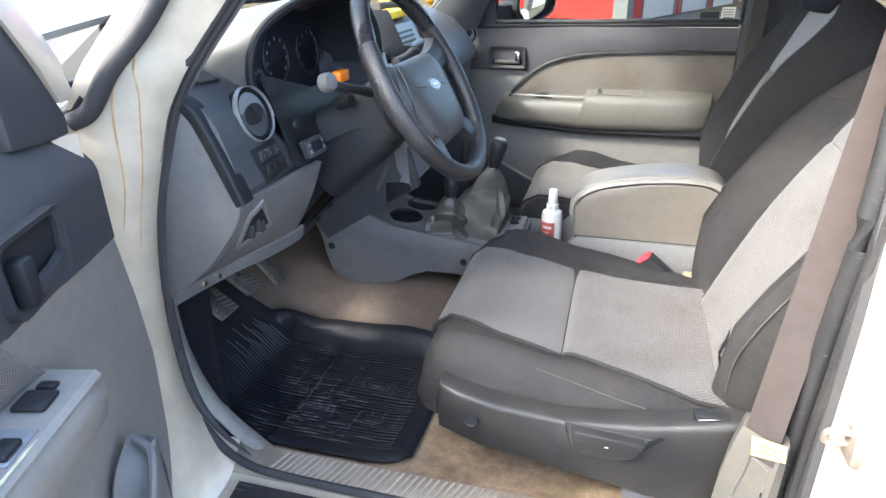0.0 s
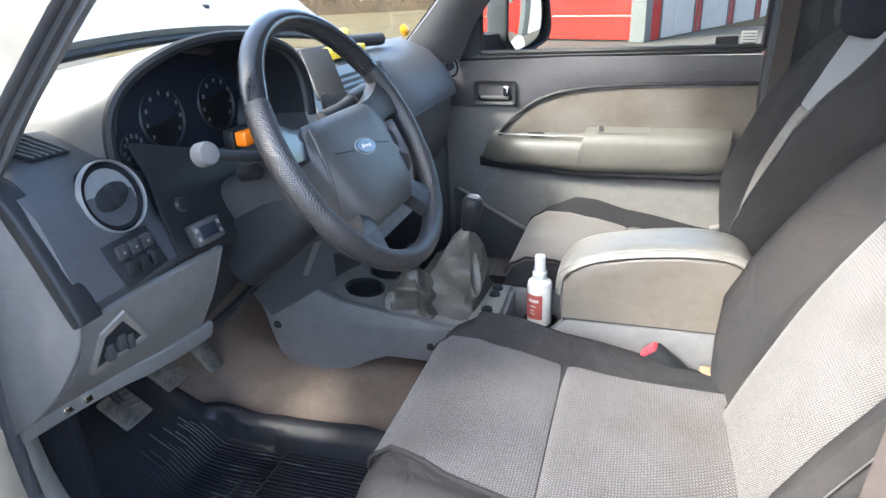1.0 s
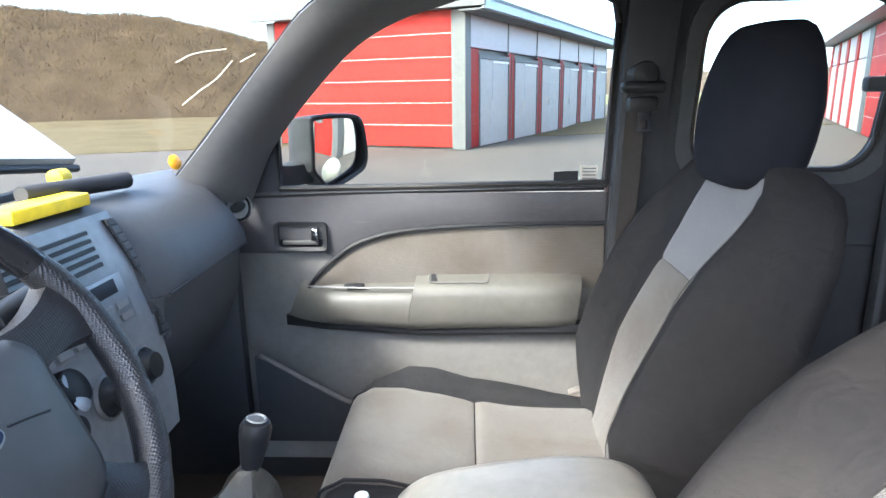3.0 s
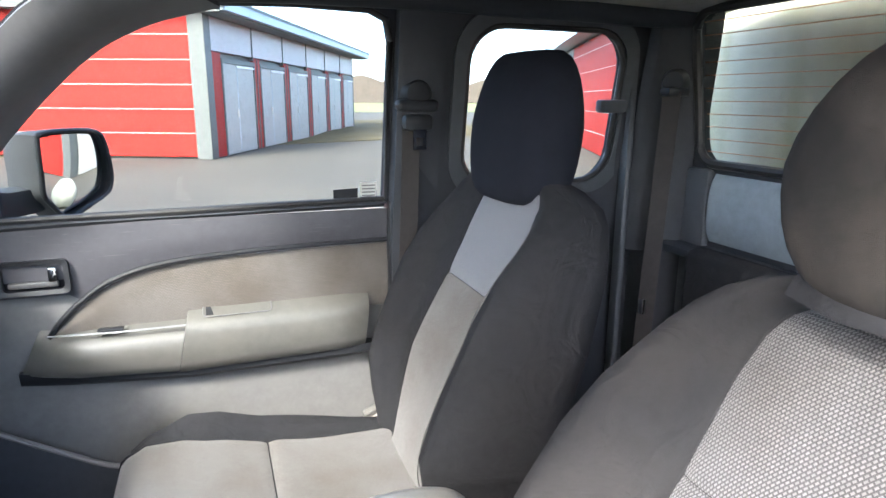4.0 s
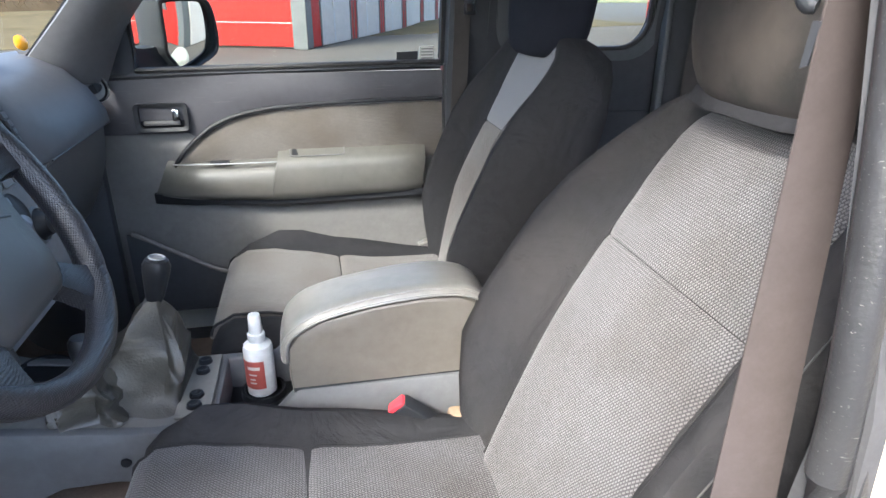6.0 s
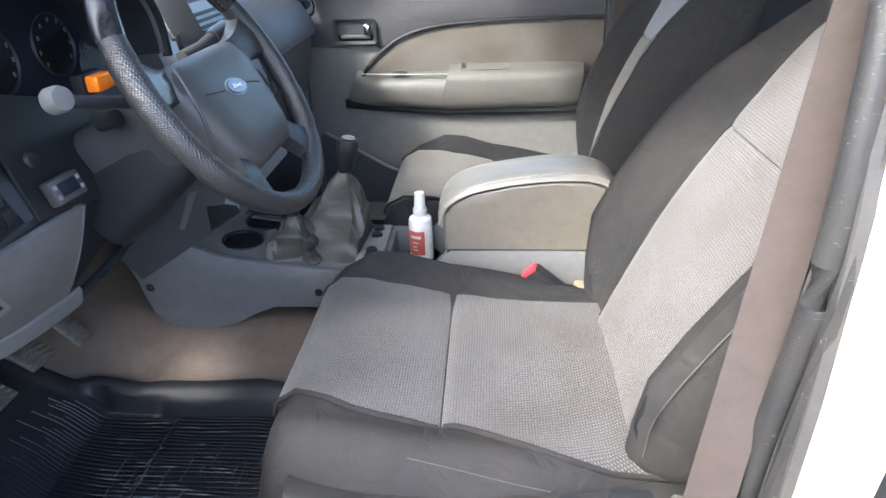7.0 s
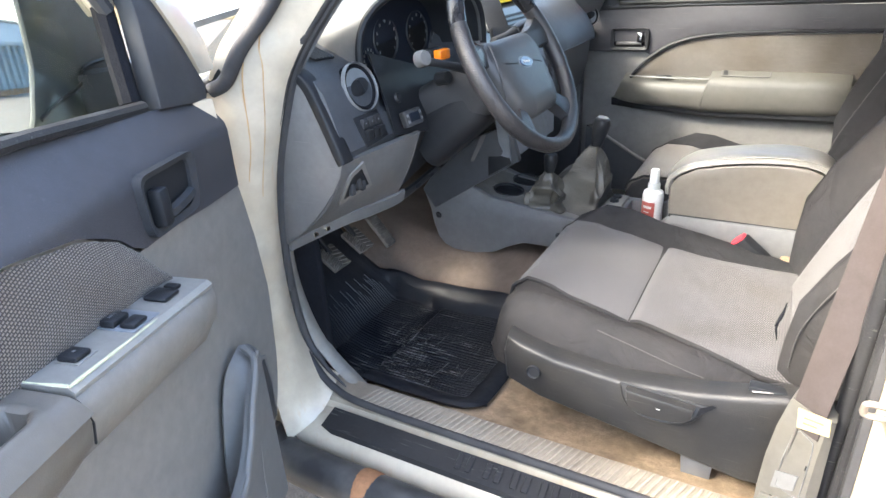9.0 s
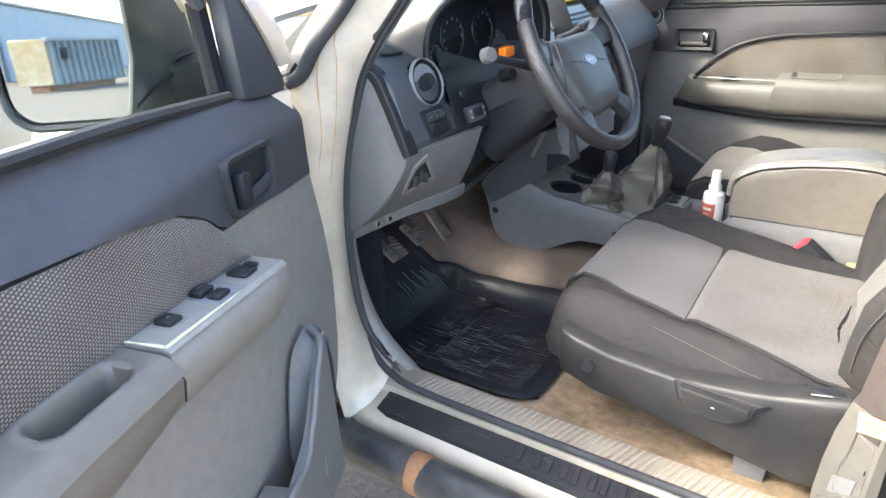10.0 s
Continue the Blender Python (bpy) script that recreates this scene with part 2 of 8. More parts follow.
M["doorclothfine"] = woven("passenger_door_cloth", (0.118, 0.109, 0.098), (0.058, 0.053, 0.047), cell=0.0055, stain=(0.62, 0.54, 0.45), stain_amount=0.75, gap=0.14)
M["rubber"] = material("black_rubber", (0.018, 0.018, 0.019), 0.4, spec=0.25, grain=0.2, scale=300, bump=0.2, stain=(0.05, 0.047, 0.042), stain_amount=0.3, scratch=0.3)
M["seal"] = material("door_seal_rubber", (0.034, 0.034, 0.036), 0.6, spec=0.2, grain=0.15, scale=200, bump=0.2, stain=(0.085, 0.08, 0.07), stain_amount=0.4)
M["mat"] = material("rubber_mat", (0.0085, 0.0098, 0.0130), 0.42, spec=0.3, grain=0.3, scale=60, bump=0.4, stain=(0.025, 0.022, 0.018), stain_scale=9, stain_amount=0.35)
M["carpet"] = material("brown_dusty_carpet", (0.122, 0.094, 0.074), 0.95, grain=0.4, scale=500, bump=0.7, stain=(0.085, 0.064, 0.050), stain_scale=6, stain_amount=0.6, spec=0.1)
M["carpetsand"] = material("sandy_worn_carpet", (0.27, 0.20, 0.135), 0.95, grain=0.45, scale=400, bump=0.8, stain=(0.13, 0.095, 0.062), stain_scale=13, stain_amount=0.85, spec=0.1, mottle=0.3)
M["tread"] = material("scuffed_tread_plate", (0.27, 0.235, 0.185), 0.55, grain=0.12, scale=200, bump=0.2, stain=(0.14, 0.108, 0.075), stain_scale=14, stain_amount=0.7, scratch=0.35)
M["cream"] = paint_cream()
M["white"] = material("white_paint", (0.49, 0.49, 0.465), 0.3, grain=0.03, scale=20, stain=(0.56, 0.535, 0.48), stain_scale=3, stain_amount=0.3, coat=0.3)
M["boulder"] = material("pale_boulder", (0.24, 0.24, 0.20), 0.85, grain=0.2, scale=20, bump=0.5, stain=(0.25, 0.25, 0.20), stain_scale=3, stain_amount=0.6)
M["chipped"] = material("chipped_step_paint", (0.020, 0.020, 0.021), 0.55, grain=0.3, scale=60, bump=0.5, stain=(0.55, 0.47, 0.34), stain_scale=16, stain_amount=1.0)
M["dashdark"] = material("dark_fascia_plastic", (0.034, 0.036, 0.041), 0.5, grain=0.15, scale=900, bump=0.25, stain=(0.055, 0.054, 0.052), stain_amount=0.35)
M["rust"] = material("rust", (0.24, 0.105, 0.045), 0.9, grain=0.4, scale=150, bump=0.6, stain=(0.42, 0.24, 0.12), stain_amount=0.6)
M["rustrun"] = material("orange_rust_run", (0.37, 0.215, 0.09), 0.8, grain=0.3, scale=60, stain=(0.50, 0.38, 0.22), stain_scale=25, stain_amount=0.8)
M["step"] = material("black_step_paint", (0.018, 0.019, 0.021), 0.4, grain=0.2, scale=40, bump=0.2, stain=(0.20, 0.19, 0.17), stain_scale=14, stain_amount=0.30)
M["leather"] = material("wheel_leather", (0.015, 0.0155, 0.018), 0.22, grain=0.2, scale=260, bump=0.07)
M["dimple"] = dimpled("perforated_leather", (0.018, 0.018, 0.020), 0.0028, 0.30)
M["hub"] = material("hub_plastic", (0.036, 0.0365, 0.038), 0.42, grain=0.1, scale=1000, bump=0.25, stain=(0.075, 0.072, 0.068), stain_amount=0.35)
M["boot"] = material("gaiter_leather", (0.045, 0.041, 0.034), 0.42, grain=0.15, scale=250, bump=0.4, stain=(0.072, 0.065, 0.050), stain_scale=14, stain_amount=0.6, wrinkle=0.25)
M["pedal"] = material("worn_pedal_rubber", (0.072, 0.067, 0.061), 0.6, spec=0.25, grain=0.2, scale=300, bump=0.3, stain=(0.19, 0.17, 0.145), stain_scale=30, stain_amount=0.6)
M["felt"] = material("dark_felt", (0.008, 0.0085, 0.0105), 0.95, grain=0.3, scale=300, bump=0.4, spec=0.1)
# Pale plastic set dark: the shade on the retractor cover is in this colour.
M["retractor"] = material("shaded_retractor_plastic", (0.064, 0.061, 0.054), 0.6, grain=0.08, scale=300, bump=0.1, stain=(0.085, 0.078, 0.062), stain_scale=16, stain_amount=0.5)
M["matrib"] = material("worn_mat_rib", (0.05, 0.05, 0.048), 0.5, spec=0.2, grain=0.3, scale=60, bump=0.3, stain=(0.20, 0.197, 0.19), stain_scale=60, stain_amount=0.55)
M["plate"] = material("silver_switch_plate", (0.245, 0.235, 0.215), 0.38, metal=0.3, grain=0.05, scale=200, stain=(0.24, 0.235, 0.21), stain_amount=0.4)
M["yellowedge"] = material("pale_yellow_edge", (0.50, 0.50, 0.33), 0.5, grain=0.2, scale=90, stain=(0.27, 0.262, 0.24), stain_scale=30, stain_amount=0.7)
M["kick"] = material("pale_kick_plastic", (0.20, 0.19, 0.168), 0.6, grain=0.08, scale=300, bump=0.15, stain=(0.17, 0.155, 0.13), stain_scale=12, stain_amount=0.5)
M["endrust"] = material("rusty_cream_paint", (0.36, 0.32, 0.22), 0.7, grain=0.15, scale=6, stain=(0.30, 0.19, 0.07), stain_scale=1.4, stain_amount=0.8)
M["stitch"] = material("seam_thread", (0.040, 0.039, 0.037), 0.8, grain=0.2, scale=800)
M["chrome"] = material("chrome", (0.8, 0.8, 0.8), 0.12, metal=1.0, grain=0.03)
M["silver"] = material("silver_paint_trim", (0.17, 0.175, 0.18), 0.40, metal=0.25, grain=0.05, scale=300)
M["silverdark"] = material("dull_silver_fascia", (0.20, 0.215, 0.235), 0.4, metal=0.3, grain=0.05, scale=300)
M["steel"] = material("dull_steel", (0.35, 0.33, 0.30), 0.45, metal=0.8, grain=0.2, scale=100, stain=(0.32, 0.2, 0.1), stain_amount=0.5)
M["bluebadge"] = material("blue_badge", (0.012, 0.020, 0.050), 0.2, grain=0.05)
M["red"] = material("red_plastic", (0.62, 0.035, 0.05), 0.4, grain=0.05)
M["orange"] = material("orange_lens", (0.95, 0.22, 0.015), 0.2, grain=0.05)
M["amber"] = material("amber_lens", (0.50, 0.22, 0.01), 0.25, grain=0.1)
M["yellow"] = material("yellow_plastic", (0.85, 0.62, 0.02), 0.5, grain=0.05)
M["bottle"] = material("white_bottle_plastic", (0.62, 0.62, 0.60), 0.35, grain=0.03)
M["label"] = material("dark_red_label", (0.36, 0.075, 0.06), 0.5, grain=0.05)
M["labelprint"] = material("white_print", (0.55, 0.54, 0.52), 0.5, grain=0.05)
M["belt"] = ribbed("belt_webbing", (0.037, 0.0305, 0.0290), pitch=0.008, rough=0.8, stain=(0.044, 0.033, 0.028))
M["beltdark"] = ribbed("dark_belt_webbing", (0.034, 0.031, 0.030), pitch=0.006, rough=0.75)
M["paper"] = material("yellowed_paper_tag", (0.29, 0.235, 0.125), 0.8, grain=0.15, scale=120, stain=(0.27, 0.19, 0.08), stain_amount=0.5)
M["trimgrey"] = material("pillar_trim_grey", (0.044, 0.049, 0.056), 0.6, spec=0.35, grain=0.06, scale=900, bump=0.2, stain=(0.055, 0.058, 0.065), stain_amount=0.4)
M["pillargrey"] = material("windscreen_pillar_grey", (0.066, 0.068, 0.072), 0.55, grain=0.06, scale=900, bump=0.2, stain=(0.08, 0.08, 0.08), stain_amount=0.4)
M["trimdark"] = material("pillar_trim_dark", (0.021, 0.0235, 0.029), 0.65, spec=0.3, grain=0.08, scale=900, bump=0.2, stain=(0.036, 0.038, 0.043), stain_amount=0.3)
M["trimblue"] = material("rear_panel_plastic", (0.15, 0.175, 0.195), 0.55, grain=0.06, scale=900, bump=0.2, stain=(0.19, 0.22, 0.24), stain_amount=0.4)
M["headliner"] = material("grey_headliner", (0.26, 0.245, 0.225), 0.95, grain=0.15, scale=900, bump=0.4, stain=(0.17, 0.16, 0.145), stain_amount=0.3)
M["screenglass"] = glass("windscreen_glass", (0.745, 0.76, 0.745), 0.25)
M["deadwood"] = material("bleached_dead_wood", (0.60, 0.52, 0.40), 0.8, grain=0.2, scale=6)
M["glass"] = glass("window_glass", (0.715, 0.745, 0.73), 0.35)
# Base lightened to imitate haze on the window glass; the green is stain.
M["foot"] = material("weathered_hazed_plastic", (0.050, 0.056, 0.060), 0.6, grain=0.15, scale=600, bump=0.2, spec=0.25, stain=(0.062, 0.068, 0.028), stain_scale=12, stain_amount=0.5)
M["mirror"] = material("mirror_silver", (0.9, 0.9, 0.9), 0.02, metal=1.0)
M["canopy"] = streaked(material("cream_canopy", (0.72, 0.68, 0.55), 0.6, grain=0.06, scale=40, stain=(0.52, 0.47, 0.29), stain_scale=3.0, stain_amount=0.6), (1.0, 8.0, 0.7), 0.48, 0.66, 0.6, (0.36, 0.32, 0.15))
M["sticker"] = material("pale_sticker", (0.45, 0.45, 0.42), 0.6, grain=0.1, scale=200)
M["asphalt"] = material("asphalt", (0.062, 0.056, 0.048), 0.9, spec=0.2, grain=0.75, scale=150, mottle=0.30, bump=0.5, stain=(0.090, 0.080, 0.066), stain_scale=0.5, stain_amount=0.6)
M["sand"] = material("dry_sand_grass", (0.088, 0.070, 0.036), 0.95, spec=0.1, grain=0.35, scale=4, bump=0.4, stain=(0.056, 0.045, 0.025), stain_scale=0.7, stain_amount=0.6)
M["bank"] = material("brown_bank_earth", (0.046, 0.032, 0.019), 0.95, spec=0.1, grain=0.4, scale=3, bump=0.8, stain=(0.08, 0.058, 0.035), stain_scale=0.5, stain_amount=0.7)
M["drygrass"] = material("dry_brown_grass", (0.088, 0.064, 0.038), 0.9, spec=0.1, grain=0.4, scale=2, stain=(0.048, 0.033, 0.020), stain_scale=0.7, stain_amount=0.7)
M["redclad"] = material("red_cladding", (0.27, 0.014, 0.010), 0.55, spec=0.15, grain=0.05, scale=12, stain=(0.29, 0.021, 0.016), stain_scale=0.8, stain_amount=0.4)
M["greyclad"] = material("grey_trim_cladding", (0.066, 0.070, 0.068), 0.5, grain=0.06, scale=12)
M["upperclad"] = material("mauve_grey_cladding", (0.33, 0.275, 0.285), 0.4, grain=0.05, scale=10, stain=(0.36, 0.33, 0.36), stain_scale=0.7, stain_amount=0.5)
M["garagedoor"] = material("pale_grey_door", (0.33, 0.315, 0.29), 0.5, grain=0.05, scale=10, stain=(0.36, 0.345, 0.32), stain_scale=1, stain_amount=0.4)
M["fascia"] = material("pale_blue_fascia", (0.33, 0.40, 0.45), 0.5, grain=0.05, scale=10)
M["container"] = material("blue_grey_container", (0.22, 0.265, 0.285), 0.6, grain=0.12, scale=6, stain=(0.38, 0.33, 0.25), stain_scale=2, stain_amount=0.4)
M["hall"] = material("blue_grey_hall", (0.22, 0.28, 0.34), 0.5, grain=0.05, scale=5)
M["field"] = material("green_field", (0.125, 0.125, 0.040), 0.95, grain=0.3, scale=2)
M["woods"] = material("far_bare_woods", (0.080, 0.064, 0.052), 0.95, grain=0.4, scale=1.5)


# ---- mesh helpers ----
def thing(name, base, label, category, group="", kind=""):
    e = new(name)
    e.empty_display_size = 0.05
    e.location = base
    return tagged(e, label, category, group, kind)


def finish(name, bm, mat, sharp=38):
    bmesh.ops.recalc_face_normals(bm, faces=bm.faces[:])
    me = bpy.data.meshes.new(name)
    bm.to_mesh(me)
    bm.free()
    for p in me.polygons:
        p.use_smooth = True
    me.set_sharp_from_angle(angle=radians(sharp))
    me.materials.append(M[mat] if isinstance(mat, str) else mat)
    return me


def part(name, bm, mat, parent=None, label="", sharp=38):
    """Links a bmesh in world coordinates as one mesh object under a thing or a part."""
    me = finish(name, bm, mat, sharp)
    ob = new(name, me)
    if parent is not None:
        ob.parent = parent
        m = Matrix.Identity(4)
        p = parent
        while p is not None:
            m = Matrix.LocRotScale(p.location, p.rotation_euler, None) @ p.matrix_parent_inverse @ m if p.parent is None else m
            p = p.parent
        ob.matrix_parent_inverse = m.inverted() if parent.parent is None else Matrix.Identity(4)
    if label:
        ob["label"] = label
    return ob


def solid(name, bm, mat, label, category, group="", kind="", sharp=38):
    """A thing that is one mesh."""
    return tagged(part(name, bm, mat, None, "", sharp), label, category, group, kind)


def B():
    return bmesh.new()


def box(bm, x0, x1, y0, y1, z0, z1, bevel=0.004, seg=2):
    r = bmesh.ops.create_cube(bm, size=1.0)
    vs = r["verts"]
    for v in vs:
        v.co = Vector(((x0 + x1) / 2 + v.co.x * (x1 - x0), (y0 + y1) / 2 + v.co.y * (y1 - y0), (z0 + z1) / 2 + v.co.z * (z1 - z0)))
    if bevel:
        es = list({e for v in vs for e in v.link_edges})
        bmesh.ops.bevel(bm, geom=es, offset=bevel, segments=seg, profile=0.5, affect="EDGES", clamp_overlap=True)
    return bm


def slab(bm, pts, depth, bevel=0.004, seg=2):
    """A polygon in space, given by its corners, thickened by the vector depth."""
    vs = [bm.verts.new(p) for p in pts]
    f = bm.faces.new(vs)
    r = bmesh.ops.extrude_face_region(bm, geom=[f])
    nv = [g for g in r["geom"] if isinstance(g, bmesh.types.BMVert)]
    for v in nv:
        v.co += Vector(depth)
    if bevel:
        es = list({e for v in vs + nv for e in v.link_edges})
        bmesh.ops.bevel(bm, geom=es, offset=bevel, segments=seg, profile=0.5, affect="EDGES", clamp_overlap=True)
    return bm


def loft(bm, rings, closed=True, cap=True, uv=False):
    """Skin over rings of equal length."""
    vr = [[bm.verts.new(p) for p in r] for r in rings]
    n = len(rings[0])
    for a, b in zip(vr, vr[1:]):
        for i in range(n if closed else n - 1):
            j = (i + 1) % n
            bm.faces.new((a[i], a[j], b[j], b[i]))
    if cap and closed:
        bm.faces.new(vr[0])
        bm.faces.new(vr[-1])
    return bm


def sheet(bm, f, us, vs, thick=0.006, scale=(1, 1)):
    """A surface f(u, v) with thickness against its normal and u, v written as uv in metres."""
    uvl = bm.loops.layers.uv.verify()
    P = [[Vector(f(u, v)) for v in vs] for u in us]
    nu, nv = len(us), len(vs)
    top = [[bm.verts.new(P[i][j]) for j in range(nv)] for i in range(nu)]
    low = []
    for i in range(nu):
        row = []
        for j in range(nv):
            du = P[min(i + 1, nu - 1)][j] - P[max(i - 1, 0)][j]
            dv = P[i][min(j + 1, nv - 1)] - P[i][max(j - 1, 0)]
            row.append(bm.verts.new(P[i][j] - du.cross(dv).normalized() * thick))
        low.append(row)

    def quad(q, ij):
        fc = bm.faces.new(q)
        for lp, (i, j) in zip(fc.loops, ij):
            lp[uvl].uv = (us[i] * scale[0], vs[j] * scale[1])
    for i in range(nu - 1):
        for j in range(nv - 1):
            ij = [(i, j), (i + 1, j), (i + 1, j + 1), (i, j + 1)]
            quad([top[a][b] for a, b in ij], ij)
            quad([low[a][b] for a, b in ij[::-1]], ij[::-1])
    rim = [(i, 0) for i in range(nu)] + [(nu - 1, j) for j in range(1, nv)] + [(i, nv - 1) for i in range(nu - 2, -1, -1)] + [(0, j) for j in range(nv - 2, 0, -1)]
    for a, b in zip(rim, rim[1:] + rim[:1]):
        quad([top[a[0]][a[1]], low[a[0]][a[1]], low[b[0]][b[1]], top[b[0]][b[1]]], [a, a, b, b])
    return bm


def smooth_path(pts, n=6):
    """Catmull-Rom through the points."""
    P = [Vector(p) for p in pts]
    P = [P[0] * 2 - P[1]] + P + [P[-1] * 2 - P[-2]]
    out = []
    for i in range(1, len(P) - 2):
        a, b, c, d = P[i - 1:i + 3]
        for k in range(n):
            t = k / n
            out.append(0.5 * ((2 * b) + (c - a) * t + (2 * a - 5 * b + 4 * c - d) * t * t + (3 * b - a - 3 * c + d) * t ** 3))
    out.append(P[-2])
    return out


def tube(bm, pts, r, n=10, closed=False, flat=1.0, up=(0, 0, 1)):
    """A tube along points; r a number or one for each point; flat squeezes it across up."""
    P = [Vector(p) for p in pts]
    rs = r if isinstance(r, (list, tuple)) else [r] * len(P)
    rings = []
    m = len(P)
    for i, p in enumerate(P):
        if closed:
            d = (P[(i + 1) % m] - P[i - 1]).normalized()
        else:
            d = (P[min(i + 1, m - 1)] - P[max(i - 1, 0)]).normalized()
        s = d.cross(Vector(up))
        s = s.normalized() if s.length > 1e-4 else d.cross(Vector((1, 0, 0))).normalized()
        w = s.cross(d).normalized()
        rings.append([p + s * math.cos(a) * rs[i] + w * math.sin(a) * rs[i] * flat for a in [2 * math.pi * k / n for k in range(n)]])
    if closed:
        rings.append(rings[0])
        vr = [[bm.verts.new(q) for q in g] for g in rings[:-1]]
        vr.append(vr[0])
        for a, b in zip(vr, vr[1:]):
            for i in range(n):
                j = (i + 1) % n
                bm.faces.new((a[i], a[j], b[j], b[i]))
        return bm
    return loft(bm, rings)


def lathe(bm, prof, at, axis=(0, 0, 1), n=24):
    """Turns a profile of (radius, height) round an axis."""
    q = Vector(axis).to_track_quat("Z", "Y")
    rings = [[Vector(at) + q @ Vector((max(r, 1e-4) * math.cos(2 * math.pi * k / n), max(r, 1e-4) * math.sin(2 * math.pi * k / n), h)) for k in range(n)] for r, h in prof]
    return loft(bm, rings)


def ramp(x, pts):
    """Piecewise smooth value at x through (x, value) pairs."""
    if x <= pts[0][0]:
        return pts[0][1]
    for (a, va), (b, vb) in zip(pts, pts[1:]):
        if x <= b:
            t = (x - a) / (b - a)
            t = t * t * (3 - 2 * t)
            return va + (vb - va) * t
    return pts[-1][1]


def line(x, pts):
    """Piecewise straight value at x."""
    if x <= pts[0][0]:
        return pts[0][1]
    for (a, va), (b, vb) in zip(pts, pts[1:]):
        if x <= b:
            return va + (vb - va) * (x - a) / (b - a)
    return pts[-1][1]


def steps(a, b, n):
    return [a + (b - a) * i / n for i in range(n + 1)]


def rrect(cx, cy, hx, hy, r, n=5):
    """A rounded rectangle as 2D points."""
    out = []
    for sx, sy, a0 in ((1, 1, 0), (-1, 1, 90), (-1, -1, 180), (1, -1, 270)):
        for k in range(n + 1):
            a = radians(a0 + 90 * k / n)
            out.append((cx + sx * (hx - r) + r * math.cos(a), cy + sy * (hy - r) + r * math.sin(a)))
    return out


def frame_ring(bm, outer, inner, depth):
    """A flat frame between two outlines of equal length, thickened by the vector depth."""
    d = Vector(depth)
    vo, vi = [bm.verts.new(p) for p in outer], [bm.verts.new(p) for p in inner]
    wo, wi = [bm.verts.new(Vector(p) + d) for p in outer], [bm.verts.new(Vector(p) + d) for p in inner]
    n = len(vo)
    for i in range(n):
        j = (i + 1) % n
        bm.faces.new((vo[i], vo[j], vi[j], vi[i]))
        bm.faces.new((wo[j], wo[i], wi[i], wi[j]))
        bm.faces.new((vo[j], vo[i], wo[i], wo[j]))
        bm.faces.new((vi[i], vi[j], wi[j], wi[i]))
    return bm


# ---- cab shell ----
YC = 0.86                      # the car's middle line
SEAL = [(0.36, 0.165, 0.665), (0.25, 0.155, 0.668), (0.20, 0.150, 0.690), (0.155, 0.138, 0.77), (0.148, 0.132, 0.95), (0.174, 0.130, 1.136),
        (0.225, 0.130, 1.28), (0.268, 0.132, 1.365), (0.335, 0.152, 1.455), (0.46, 0.195, 1.60), (0.62, 0.235, 1.715), (0.80, 0.262, 1.765), (1.25, 0.275, 1.785)]
OUTER = [(0.22, 0.000, 0.60), (0.205, 0.002, 0.66), (0.175, 0.010, 0.78), (0.145, 0.022, 0.95), (0.135, 0.030, 1.13), (0.140, 0.038, 1.27),
         (0.165, 0.055, 1.37), (0.23, 0.085, 1.465), (0.37, 0.135, 1.62), (0.55, 0.178, 1.745), (0.75, 0.20, 1.80), (1.25, 0.215, 1.82)]


def carpet_z(x, y):
    z = 0.60
    z += max(0.0, 0.13 - x) * 1.25
    d = abs(y - YC)
    z = max(z, line(d, [(0.10, 0.735), (0.118, 0.720), (0.165, 0.700), (0.255, 0.63), (0.27, 0.0)]) + max(0.0, 0.2 - x) * 0.25)
    return z


floor = thing("floor", (0.9, YC, 0.55), "worn brown carpeted cab floor with tunnel", "floor", kind="structure")
part("carpet", sheet(B(), lambda x, y: (x, y, carpet_z(x, y)), steps(-0.22, 2.0, 60), steps(0.205, 1.53, 54), 0.03), "carpet", floor)
def sand_z(y):
    return line(y, [(0.17, 0.645), (0.20, 0.634), (0.25, 0.622), (0.32, 0.615), (0.50, 0.612)])


part("worn_carpet", sheet(B(), lambda x, y: (x, y, sand_z(y) + 0.004 * noise.noise((x * 9, y * 9, 0))), steps(0.30, 1.17, 44), steps(0.174, 0.50, 20), 0.008), "carpetsand", floor, "sand-strewn worn strip of carpet")
b = B()
box(b, -0.3, 2.1, 0.0, 1.72, 0.50, 0.545, 0.005)
part("floor_pan", b, "black", floor)

# sill of the driver's door: painted rocker, black strip, tread plate and the rubber seal round the opening
sill = thing("door_sill", (0.7, 0.1, 0.5), "cream painted door sill with a scuffed ribbed tread plate", "door sill", kind="structure")
rock = [(0.085, 0.44), (0.055, 0.48), (0.028, 0.53), (0.016, 0.57), (0.018, 0.600), (0.030, 0.615), (0.05, 0.625), (0.095, 0.628), (0.103, 0.640), (0.162, 0.642), (0.172, 0.560), (0.15, 0.50), (0.12, 0.44)]
part("rocker", loft(B(), [[(x, y, z) for y, z in rock] for x in steps(0.14, 1.6, 12)]), "cream", sill)
strip = [(0.034, 0.618), (0.038, 0.628), (0.088, 0.640), (0.090, 0.628)]
part("black_strip", loft(B(), [[(x + (0.03 if i == 0 else 0), y, z) for i, (y, z) in enumerate(strip)] for x in steps(0.285, 1.6, 10)]), "rubber", sill, "black rubber protection strip with embossed lettering")
b = B()
